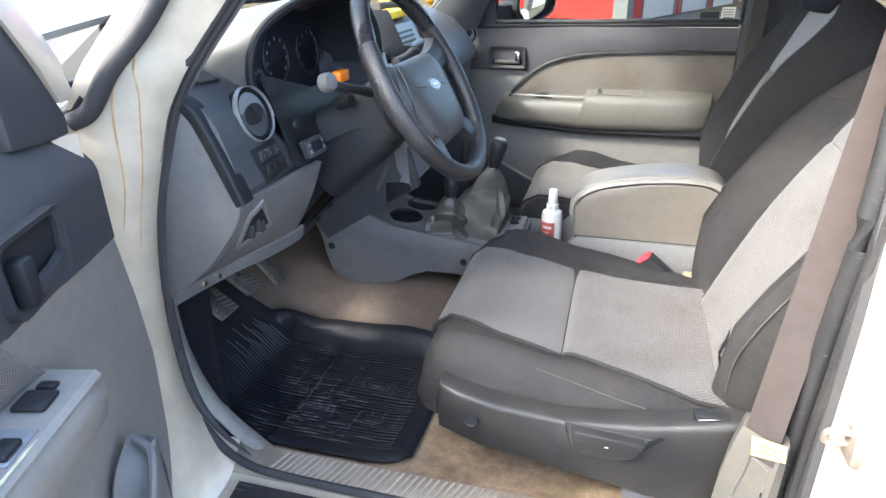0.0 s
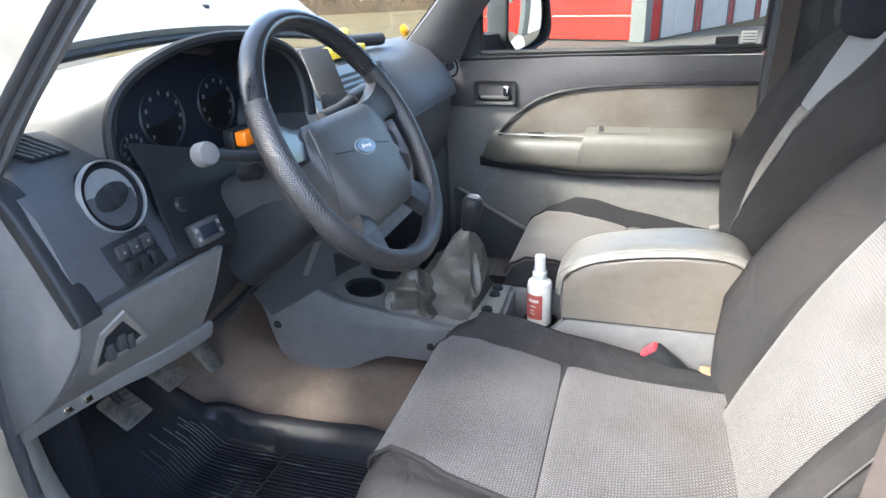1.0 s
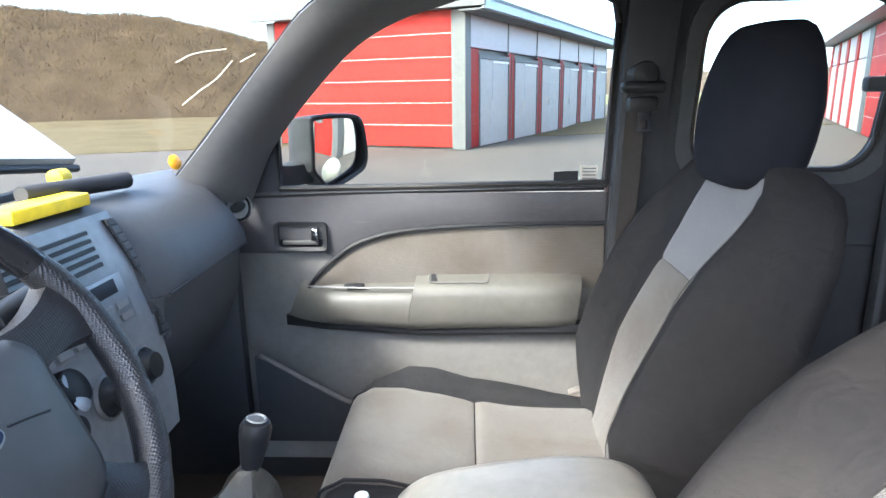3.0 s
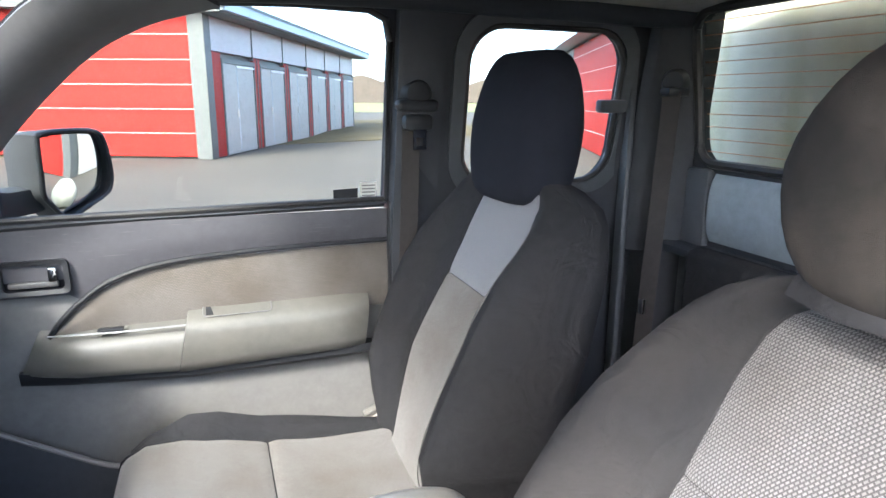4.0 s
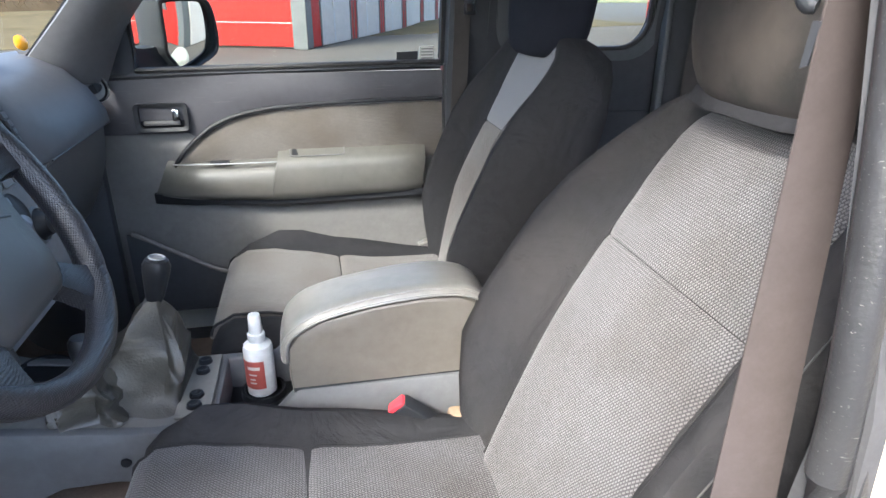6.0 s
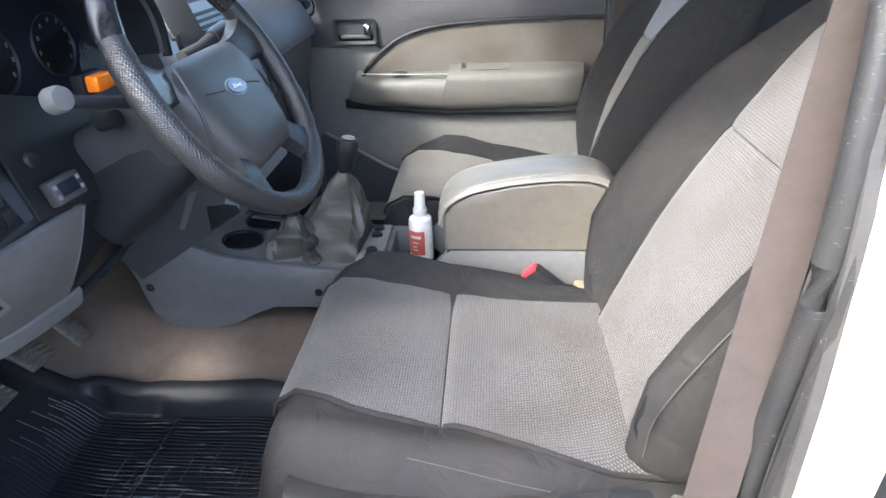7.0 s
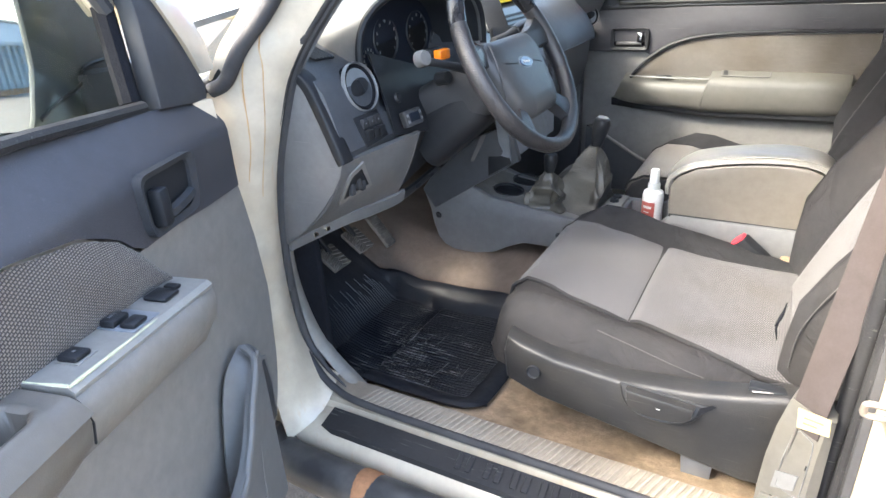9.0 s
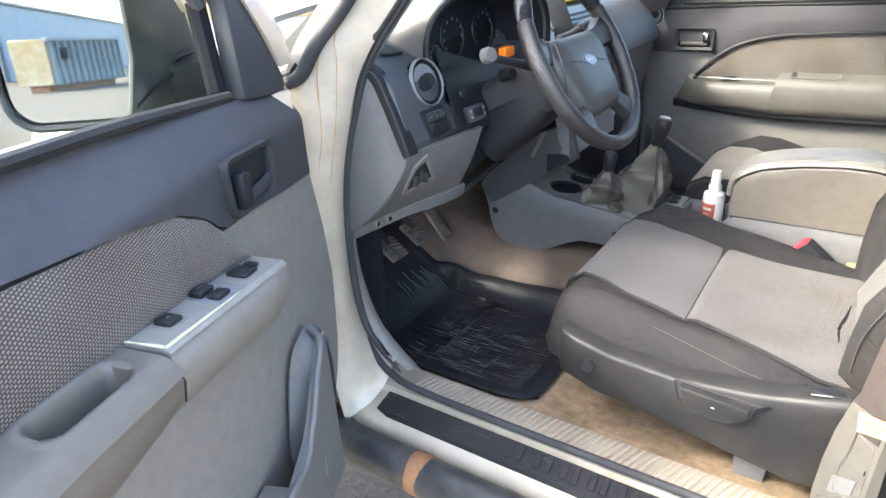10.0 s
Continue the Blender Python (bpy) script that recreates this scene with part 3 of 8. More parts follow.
for i, x in enumerate((0.60, 0.66, 0.715, 0.77, 0.825, 0.88)):
    for k in range(2):
        x0 = x + k * 0.022
        slab(b, [(x0, 0.046, 0.633), (x0 + 0.012, 0.047, 0.633), (x0 + 0.010, 0.080, 0.641), (x0 - 0.002, 0.079, 0.641)], (0, 0, 0.0025), 0.001, 1)
part("embossed_bar", b, "rubber", sill)
tread = [(0.104, 0.640), (0.106, 0.650), (0.112, 0.655), (0.170, 0.656), (0.177, 0.651), (0.179, 0.636)]
part("tread_plate", loft(B(), [[(x, y, z) for y, z in tread] + [(x, 0.14, 0.638)] for x in steps(0.24, 1.6, 10)]), "tread", sill)
rib = None
for i in range(88):
    x = 0.33 + i * 0.01375
    if rib is None:
        bb = slab(B(), [(0, 0.113, 0.6553), (0.007, 0.113, 0.6553), (0.027, 0.169, 0.6560), (0.020, 0.169, 0.6560)], (0, 0, 0.0028), 0.0015, 1)
        rib_me = finish("rib", bb, "tread")
    rib = new("rib", rib_me)
    rib.parent = sill
    rib.matrix_parent_inverse = Matrix.Translation(-sill.location)
    rib.location = (x, 0, 0)
SEAL_LOW = [(1.25, 0.103, 0.657), (0.85, 0.103, 0.657), (0.55, 0.103, 0.657), (0.36, 0.104, 0.659), (0.28, 0.112, 0.666), (0.212, 0.128, 0.695)]
ring = smooth_path(SEAL_LOW + SEAL[3:], 5)
part("door_seal", tube(B(), ring, [0.008 + 0.0045 * ramp(p.z, [(0.658, 0), (0.76, 1)]) for p in ring], 10), "seal", sill, "black rubber seal round the door opening")
ring = [p + Vector((0.012, 0.014, 0.004)) for p in smooth_path(SEAL_LOW[4:] + SEAL[3:], 5)]
part("seal_lip", tube(B(), ring, [min(0.010, 0.0015 + 0.0009 * k) for k in range(len(ring))], 8), "seal", sill, "inner lip of the door seal")

# front pillar on the driver's side, painted, with its inner trim
pillar = thing("front_pillar", (0.2, 0.08, 0.6), "cream painted windscreen pillar with rust runs", "car pillar", kind="structure")
sl, ol = smooth_path(SEAL[1:], 6), smooth_path(OUTER, 6)


def along(pts, t):
    f = t * (len(pts) - 1)
    i = min(int(f), len(pts) - 2)
    return pts[i].lerp(pts[i + 1], f - i)


def pillar_face(u, v):
    a, c = along(ol, u), along(sl, u)
    p = a.lerp(c, v)
    k = math.sin(v * math.pi)
    return p + Vector((0.022, 0.0, -0.004)) * k * (1 if u < 0.6 else 0.4)


part("painted_pillar", sheet(B(), pillar_face, steps(0, 1, 60), steps(0, 1, 8), 0.012), "cream", pillar)
for run in (((0.621, 0.28), (0.604, 0.33), (0.579, 0.38), (0.529, 0.55), (0.433, 0.65), (0.358, 0.58)), ((0.554, 0.28), (0.483, 0.38), (0.421, 0.45), (0.379, 0.40))):
    pr = []
    for q in smooth_path([(u, v, 0) for u, v in run], 8):
        a, c, d = pillar_face(q.x, q.y), pillar_face(q.x + 0.01, q.y), pillar_face(q.x, q.y + 0.01)
        pr.append(a - (c - a).cross(d - a).normalized() * 0.0122)
    part("rust_run", tube(B(), pr, [0.0015 - 0.0008 * i / len(pr) + 0.0004 * noise.noise((i * 0.9, run[0][0], 0)) for i in range(len(pr))], 6), "rustrun", pillar, "thin orange rust run")
part("hinge_plate", box(B(), 0.140, 0.172, 0.020, 0.055, 0.925, 0.985, 0.006), "steel", pillar, "dirty steel door hinge")
part("upper_hinge", box(B(), 0.125, 0.165, 0.010, 0.05, 1.235, 1.285, 0.006), "cream", pillar)
part("outer_seal", tube(B(), smooth_path([(0.166, 0.034, 1.328), (0.192, 0.047, 1.343), (0.227, 0.062, 1.397), (0.284, 0.089, 1.464), (0.38, 0.127, 1.60), (0.55, 0.170, 1.752), (0.75, 0.192, 1.812)], 5), 0.0135, 10), "seal", pillar, "perished black rubber seal")
part("seal_end", tube(B(), smooth_path([(0.135, 0.020, 1.325), (0.155, 0.048, 1.338), (0.178, 0.060, 1.36)], 4), 0.013, 10), "black", pillar)


def pillar_trim(u, v):
    a = along(smooth_path([(0.262, 0.145, 1.36), (0.335, 0.165, 1.455), (0.46, 0.208, 1.60), (0.62, 0.248, 1.715), (0.80, 0.275, 1.765)], 4), u)
    c = along(smooth_path([(0.10, 0.20, 1.37), (0.19, 0.22, 1.47), (0.34, 0.26, 1.62), (0.50, 0.30, 1.745), (0.66, 0.34, 1.80)], 4), u)
    return a.lerp(c, v) + Vector((0.02, 0.03, 0)) * math.sin(v * math.pi)


part("pillar_trim", sheet(B(), pillar_trim, steps(0, 1, 24), steps(0, 1, 6), 0.02), "greydark", pillar)

# kick panel beside the driver's feet
kick_a = smooth_path([(0.30, 0.150, 0.652), (0.25, 0.160, 0.664), (0.205, 0.165, 0.70), (0.168, 0.152, 0.775), (0.160, 0.148, 0.87), (0.164, 0.150, 0.965)], 5)
kick_b = smooth_path([(0.30, 0.190, 0.640), (0.245, 0.206, 0.658), (0.190, 0.212, 0.70), (0.150, 0.208, 0.78), (0.135, 0.20, 0.87), (0.140, 0.19, 0.965)], 5)
part("kick_wall", box(B(), -0.25, 0.19, 0.205, 0.225, 0.55, 1.16, 0.005), "felt", floor)
part("kick_wall", box(B(), -0.25, 0.345, 1.590, 1.630, 0.55, 1.30, 0.005), "dashdark", floor)
solid("kick_panel", sheet(B(), lambda u, v: along(kick_a, u).lerp(along(kick_b, u), v) + Vector((0.008, -0.004, 0.006)) * math.sin(v * math.pi), steps(1, 0, 24), steps(0, 1, 6), 0.01), "kick", "pale grey plastic kick panel beside the pedals", "trim panel", kind="structure")

# roof and headliner
roof = thing("ceiling", (1.2, YC, 1.8), "grey cloth headliner under the cab roof", "ceiling", kind="structure")


def roof_z(x, y):
    d = abs(y - YC)
    return 1.815 - 0.30 * max(0, d - 0.40) ** 1.6 - 0.10 * max(0, 0.75 - x) ** 1.2 - 0.05 * max(0, x - 1.7)


part("headliner", sheet(B(), lambda x, y: (x, y, roof_z(x, y)), steps(2.03, 0.58, 22), steps(0.24, 1.48, 20), 0.012), "headliner", roof)
# Unseen rear overhang, added to keep direct sun off the canopy front.
part("roof_skin", sheet(B(), lambda x, y: (x, y, roof_z(x, y) + 0.035), steps(2.13, 0.55, 18), steps(0.19, 1.53, 18), 0.012), "white", roof)

# windscreen and bonnet
ws = [(0.00, 0.12, 1.335), (0.00, 1.715, 1.335), (0.60, 1.615, 1.80), (0.60, 0.25, 1.80)]
screen = solid("windscreen", sheet(B(), lambda u, v: (Vector(ws[0]).lerp(Vector(ws[1]), v)).lerp(Vector(ws[3]).lerp(Vector(ws[2]), v), u) + Vector((-0.06 * math.sin(v * math.pi) + 0.17 * v ** 6, 0, 0)), steps(0, 1, 8), steps(0, 1, 20), 0.005), "screenglass", "clear laminated windscreen", "windscreen", kind="structure")
screen.visible_shadow = False
cowl = thing("cowl", (-0.1, YC, 1.2), "black plastic cowl below the windscreen", "cowl", kind="structure")
part("cowl_panel", sheet(B(), lambda u, v: (-0.24 + 0.27 * u - 0.06 * math.sin(math.pi * v), 0.23 + 1.37 * v, 1.285 + 0.045 * u), steps(0, 1, 6), steps(0, 1, 14), 0.02), "black", cowl)
part("bulkhead", box(B(), -0.30, -0.26, 0.1, 1.62, 0.6, 1.30, 0.004), "black", cowl)


def bonnet_pt(u, v):
    w = 0.74 - 0.10 * u - 0.05 * u * u
    x = -0.035 - 0.80 * u - 0.05 * (1 - (2 * v - 1) ** 2) * (1 - u)
    z = 1.402 + 0.69 * u + 0.05 * math.sin(v * math.pi) - 0.02 * u * u
    return (x, YC + (2 * v - 1) * w, z)


bonnet = thing("bonnet", (-0.1, YC, 1.35), "white painted bonnet standing open", "car bonnet")
part("bonnet_skin", sheet(B(), bonnet_pt, steps(0, 1, 14), steps(0, 1, 20), 0.02), "white", bonnet)
part("bonnet_edge", tube(B(), [Vector(bonnet_pt(0, v)) + Vector((0.01, 0, -0.008)) for v in steps(0.17, 1, 24)], 0.010, 8), "black", bonnet, "dark folded rear edge")
for v in (0.335, 0.665):
    p = Vector(bonnet_pt(0.07, v))
    part("washer_jet", box(B(), p.x - 0.002, p.x + 0.022, p.y - 0.010, p.y + 0.010, p.z + 0.004, p.z + 0.018, 0.004), "black", bonnet)
solid("front_wing", sheet(B(), lambda u, v: (0.14 - 1.15 * u, 0.02 + 0.10 * v - 0.03 * math.sin(u * 3.1), 1.06 + 0.27 * v - 0.12 * u * u - 0.05 * v * v), steps(0, 1, 16), steps(-2.2, 1, 14), 0.02), "cream", "cream painted front wing of the pickup", "car wing", kind="structure")
wiper = thing("wiper", (0.0, 1.3, 1.36), "black windscreen wiper lying on the glass", "wiper")
part("wiper_arm", tube(B(), [(0.01, 1.46, 1.372), (0.02, 1.30, 1.375), (0.03, 1.05, 1.378)], [0.008, 0.007, 0.005], 8), "black", wiper)
part("wiper_blade", box(B(), 0.028, 0.040, 0.72, 1.30, 1.366, 1.382, 0.003), "black", wiper)
b = B()
lathe(b, [(0.004, 0), (0.015, 0.003), (0.018, 0.007), (0.013, 0.012), (0.004, 0.014)], (0.243, 1.540, 1.411), (1.0, -0.5, 0.3), 18)
solid("amber_reflector", b, "amber", "small amber reflector at the windscreen corner", "reflector")

# side of the cab beside the passenger: pillar trim, roof rail, quarter door and rear wall


def ptrim(u, v):
    a = along(smooth_path([(0.235, 1.49, 1.345), (0.36, 1.475, 1.48), (0.50, 1.455, 1.63), (0.62, 1.43, 1.745), (0.76, 1.40, 1.80)], 4), u)
    c = along(smooth_path([(0.375, 1.615, 1.325), (0.455, 1.60, 1.475), (0.63, 1.565, 1.658), (0.76, 1.54, 1.735), (0.90, 1.52, 1.775)], 4), u)
    return a.lerp(c, v) + Vector((0.012, -0.03, 0)) * math.sin(v * math.pi)


solid("pillar_trim_passenger", sheet(B(), ptrim, steps(0, 1, 26), steps(0, 1, 8), 0.03), "pillargrey", "grey plastic trim of the windscreen pillar", "pillar trim", kind="structure")
solid("pillar_seal", tube(B(), [Vector(ptrim(u, 1.0)) + Vector((0, -0.004, -0.006)) for u in steps(0, 1, 26)], 0.006, 6), "felt", "thin black seal along the windscreen pillar", "seal", kind="structure")
solid("pillar_seal", tube(B(), [Vector(ptrim(u, 0.0)) + Vector((0, -0.004, -0.006)) for u in steps(0, 1, 26)], 0.006, 6), "felt", "thin black seal along the windscreen pillar", "seal", kind="structure")
solid("roof_rail", tube(B(), smooth_path([(0.72, 1.545, 1.745), (0.90, 1.515, 1.785), (1.25, 1.495, 1.79), (1.6, 1.49, 1.785), (2.0, 1.47, 1.775)], 5), 0.032, 10), "trimdark", "dark trim along the roof edge", "roof rail", kind="structure")
solid("outer_side", box(B(), -0.2, 2.15, 1.70, 1.73, 0.45, 1.24, 0.01), "white", "white painted outer side of the cab", "car side", kind="structure")

quarter = thing("quarter_door", (1.6, 1.58, 0.7), "dark grey trimmed rear quarter door with a small window", "car door", kind="structure")


def side_y(z):
    return 1.60 - 0.085 * max(0, z - 1.25) / 0.5


def qring(pts, off=0.0):
    return [(x, side_y(z) + off, z) for x, z in pts]


outer2 = rrect(1.625, 1.24, 0.345, 0.55, 0.06, 6)
inner2 = rrect(1.633, 1.558, 0.207, 0.184, 0.085, 6)
b = frame_ring(B(), qring(outer2), qring(inner2), (0, 0.03, 0))
part("inner_panel", b, "trimdark", quarter)
mid = [(1.633 + (x - 1.633) * 1.17, 1.558 + (z - 1.558) * 1.17) for x, z in inner2]
part("window_surround", frame_ring(B(), qring(mid, -0.012), qring([(1.633 + (x - 1.633) * 1.02, 1.558 + (z - 1.558) * 1.02) for x, z in inner2], -0.008), (0, 0.02, 0)), "trimgrey", quarter, "paler grey moulding round the window")
part("window_seal", tube(B(), qring(inner2, 0.004), 0.009, 8, closed=True), "rubber", quarter)
g = part("glass_pane", slab(B(), qring(inner2, 0.018), (0, 0.004, 0), 0), "glass", quarter)
g.visible_shadow = False
part("window_latch", box(B(), 1.768, 1.848, side_y(1.57) - 0.035, side_y(1.57) - 0.008, 1.548, 1.580, 0.008), "trimgrey", quarter, "grey plastic window latch")
part("lower_panel", box(B(), 1.30, 1.96, 1.575, 1.60, 0.70, 1.20, 0.012), "trimdark", quarter)
part("edge_moulding", box(B(), 1.865, 1.885, 1.525, 1.56, 0.75, 1.74, 0.008), "trimgrey", quarter)
part("front_edge", loft(B(), [[(1.262, side_y(z) + 0.04, z), (1.262, side_y(z) - 0.01, z), (1.285, side_y(z) - 0.022, z), (1.365, side_y(z) - 0.018, z), (1.375, side_y(z) + 0.01, z)] for z in steps(0.70, 1.77, 12)]), "trimdark", quarter)
pb = thing("seat_belt_passenger", (1.30, 1.55, 0.8), "dark seat belt hanging from the pillar beside the passenger seat", "seat belt", "front seat belts")
part("webbing", sheet(B(), lambda u, v: (1.272 + 0.042 * v - 0.015 * (1 - u), 1.535 - 0.012 * math.sin(u * 3) + 0.03 * (1 - u), 0.95 + 0.60 * u), steps(0, 1, 14), steps(0, 1, 5), 0.002, (0.0, 0.046)), "beltdark", pb)
part("anchor_cover", lathe(B(), [(0.008, 0.036), (0.026, 0.034), (0.036, 0.020), (0.041, 0.0)], (1.304, 1.545, 1.590), (0, -1, 0), 20), "black", pb)
part("anchor_loop", box(B(), 1.255, 1.352, 1.504, 1.545, 1.552, 1.578, 0.012, 3), "black", pb)
part("tongue_body", box(B(), 1.268, 1.336, 1.498, 1.535, 1.510, 1.546, 0.012), "black", pb)
b = B()
frame_ring(b, [(1.288, 1.502, 1.470), (1.318, 1.502, 1.470), (1.318, 1.502, 1.516), (1.288, 1.502, 1.516)], [(1.295, 1.502, 1.478), (1.311, 1.502, 1.478), (1.311, 1.502, 1.496), (1.295, 1.502, 1.496)], (0, 0.003, 0))
part("tongue", b, "chrome", pb, "bright steel belt tongue")

rear = thing("rear_wall", (2.03, YC, 0.7), "rear cab wall with grey-blue plastic panel", "cab wall", kind="structure")


def rx(z):
    return 2.045 - 0.16 * max(0, z - 1.40)


def rring(pts, off=0.0):
    return [(rx(z) + off, y, z) for y, z in pts]


ro = rrect(YC, 1.25, 0.70, 0.56, 0.05, 6)
ri = rrect(YC, 1.606, 0.594, 0.180, 0.050, 6)
part("wall_panel", frame_ring(B(), rring(ro), rring(ri), (0.03, 0, 0)), "trimdark", rear)
part("window_seal", tube(B(), rring(ri, -0.004), 0.012, 8, closed=True), "rubber", rear)
g = part("rear_window", slab(B(), rring(ri, 0.012), (0.004, 0, 0), 0), "glass", rear)
g.visible_shadow = False
for i in range(11):
    z = 1.455 + i * 0.0305
    wire = part("heater_wire", box(B(), rx(z) + 0.008, rx(z) + 0.0105, YC - 0.58, YC + 0.58, z, z + 0.0016, 0), "rust", rear)
part("back_panel", sheet(B(), lambda u, v: (2.032 - 0.018 * math.sin(v * math.pi) ** 0.5, 0.33 + 1.06 * u, 1.235 + 0.17 * v), steps(1, 0, 10), steps(0, 1, 8), 0.012), "trimblue", rear, "grey-blue plastic panel below the window")
part("corner_panel", box(B(), 2.012, 2.04, 1.395, 1.49, 1.21, 1.415, 0.012), "trimgrey", rear)
part("ledge", box(B(), 1.95, 2.04, 0.24, 1.50, 1.20, 1.222, 0.008), "trimdark", rear)
part("lower_wall", box(B(), 2.005, 2.035, 0.24, 1.50, 0.62, 1.20, 0.008), "trimgrey", rear)
part("corner_post", loft(B(), [[(1.885, 1.555 - 0.07 * t, z), (1.90, 1.530 - 0.07 * t, z), (2.005, 1.470 - 0.030 * t, z), (2.06, 1.474 - 0.030 * t, z), (2.05, 1.56 - 0.06 * t, z)] for z, t in ((1.19, 0), (1.4, 0.1), (1.6, 0.5), (1.79, 1.0))]), "trimdark", rear)
part("corner_filler", box(B(), 1.93, 2.06, 1.46, 1.62, 0.60, 1.22, 0.01), "trimdark", rear)
part("corner_filler", box(B(), 1.93, 2.06, 0.14, 0.30, 0.60, 1.80, 0.01), "trimdark", rear)
bench = thing("rear_bench", (1.85, YC, 0.62), "dark cloth folding rear seat", "bench seat")
part("bench_back", box(B(), 1.93, 2.0, 0.35, 1.37, 0.85, 1.235, 0.03, 3), "cloth", bench)
part("bench_cushion", box(B(), 1.66, 1.98, 0.32, 1.40, 0.74, 0.86, 0.03, 3), "cloth", bench)
rb = thing("rear_seat_belt", (1.93, 1.48, 0.8), "dark rear seat belt against the corner post", "seat belt")
part("webbing", sheet(B(), lambda u, v: (1.905 + 0.03 * v, 1.497 - 0.03 * v - 0.042 * u, 0.80 + 0.80 * u), steps(0, 1, 10), steps(0, 1, 4), 0.002, (0.0, 0.046)), "beltdark", rb)
part("anchor", lathe(B(), [(0.006, 0.028), (0.024, 0.026), (0.032, 0.012), (0.034, 0.0)], (1.945, 1.462, 1.622), (-0.8, -0.6, 0), 18), "black", rb)
part("anchor_loop", box(B(), 1.900, 1.966, 1.428, 1.466, 1.588, 1.610, 0.008), "black", rb)
part("tongue", box(B(), 1.900, 1.912, 1.458, 1.478, 1.030, 1.072, 0.003), "chrome", rb, "bright steel belt tongue")
can = thing("canopy", (2.3, YC, 0.9), "cream load bed canopy behind the rear window", "canopy", kind="structure")
part("canopy_front", box(B(), 2.17, 2.20, 0.05, 1.67, 1.10, 1.99, 0.02), "canopy", can)
part("canopy_roof", box(B(), 2.20, 3.72, 0.05, 1.67, 1.95, 1.99, 0.02), "white", can)
for y in (0.05, 1.63):
    part("canopy_side", box(B(), 2.20, 3.70, y, y + 0.04, 1.152, 1.95, 0.01), "white", can)
solid("load_bed", box(B(), 2.12, 3.7, 0.0, 1.72, 0.55, 1.15, 0.03), "white", "white load bed of the pickup", "load bed", kind="structure")


# ---- dashboard ----
dash = thing("dashboard", (0.2, YC, 1.0), "dark grey plastic dashboard, dusty, with a paler lower panel", "dashboard")


def dash_ring(y, pts):
    return [(x, y, z) for x, z in pts]


# upper body: outline of the section from the windscreen over the top edge to the underside
up_driver = [(-0.02, 1.33), (0.10, 1.365), (0.20, 1.378), (0.262, 1.372), (0.292, 1.350), (0.312, 1.300), (0.330, 1.245), (0.345, 1.195), (0.338, 1.178), (0.25, 1.17), (-0.02, 1.17)]
up_mid = [(-0.02, 1.33), (0.10, 1.372), (0.22, 1.392), (0.30, 1.392), (0.335, 1.375), (0.352, 1.31), (0.372, 1.24), (0.385, 1.19), (0.375, 1.17), (0.25, 1.16), (-0.02, 1.16)]
up_pass = [(-0.02, 1.33), (0.10, 1.375), (0.22, 1.392), (0.30, 1.388), (0.355, 1.362), (0.400, 1.318), (0.428, 1.27), (0.432, 1.245), (0.420, 1.240), (0.25, 1.23), (-0.02, 1.23)]
rings = []
for y in (0.150, 0.158, 0.20, 0.30, 0.42, 0.55, 0.68, 0.76, 0.90, 1.04, 1.10, 1.20, 1.40, 1.46, 1.50, 1.54, 1.575, 1.590):
    a = ramp(y, [(0.55, 0), (0.76, 1)])
    c = ramp(y, [(1.02, 0), (1.14, 1)])
    pts = []
    for p, q, r in zip(up_driver, up_mid, up_pass):
        x, z = p[0] + (q[0] - p[0]) * a, p[1] + (q[1] - p[1]) * a
        x, z = x + (r[0] - x) * c, z + (r[1] - z) * c
        e = 0.012 if y in (0.150, 1.590) else 0
        if y > 1.44 and x > 0.25:
            x -= 0.085 * ramp(y, [(1.44, 0), (1.59, 1)])
        if y < 0.31 and z > 1.33 and x > 0.05:
            z = min(z - 0.004, 1.376 - 0.55 * max(0, x - 0.200))
        if 0.35 < y < 0.65 and z > 1.21 and x > 0.11:
            x, z = x - (0.07 if x > 0.25 else 0.02), z - (0.05 if z > 1.33 else 0)
        pts.append((x - e, z - (e if z > 1.25 else -e)))
    rings.append(dash_ring(y, pts))
part("upper_body", loft(B(), rings), "dash", dash)
# glove box and lower face for the passenger
low = [(0.418, 1.236), (0.410, 1.16), (0.385, 1.09), (0.345, 1.02), (0.28, 0.96), (0.10, 0.95), (0.10, 1.236)]
part("glove_box", loft(B(), [dash_ring(y, [(x - (0.02 if y in (1.07, 1.585) else 0) - (0.075 * ramp(y, [(1.44, 0), (1.59, 1)]) if x > 0.3 else 0), z) for x, z in low]) for y in (1.07, 1.085, 1.3, 1.44, 1.50, 1.56, 1.585)]), "dash", dash)
part("glove_box_line", tube(B(), [(0.431 - 0.085 * ramp(y, [(1.44, 0), (1.59, 1)]), y, 1.243) for y in steps(1.08, 1.57, 16)], 0.0022, 6), "black", dash)
# paler knee panel below the driver's fascia and its outboard end
KT = [(0.15, 0.340, 1.178), (0.40, 0.368, 1.180)]
KB = [(0.15, 0.166, 0.982), (0.19, 0.189, 0.995), (0.22, 0.198, 0.996), (0.26, 0.239, 1.013), (0.31, 0.269, 1.020), (0.41, 0.290, 1.018)]


def knee(y, v, off=0.0):
    tx, tz = line(y, [(a, c) for a, c, d in KT]), line(y, [(a, d) for a, c, d in KT])
    bx_, bz = line(y, [(a, c) for a, c, d in KB]), line(y, [(a, d) for a, c, d in KB])
    return Vector((tx + (bx_ - tx) * v + line(y, [(0.15, 0.034), (0.40, 0.006)]) * math.sin(math.pi * v) + off * 0.75, y, tz + (bz - tz) * v - off * 0.65))


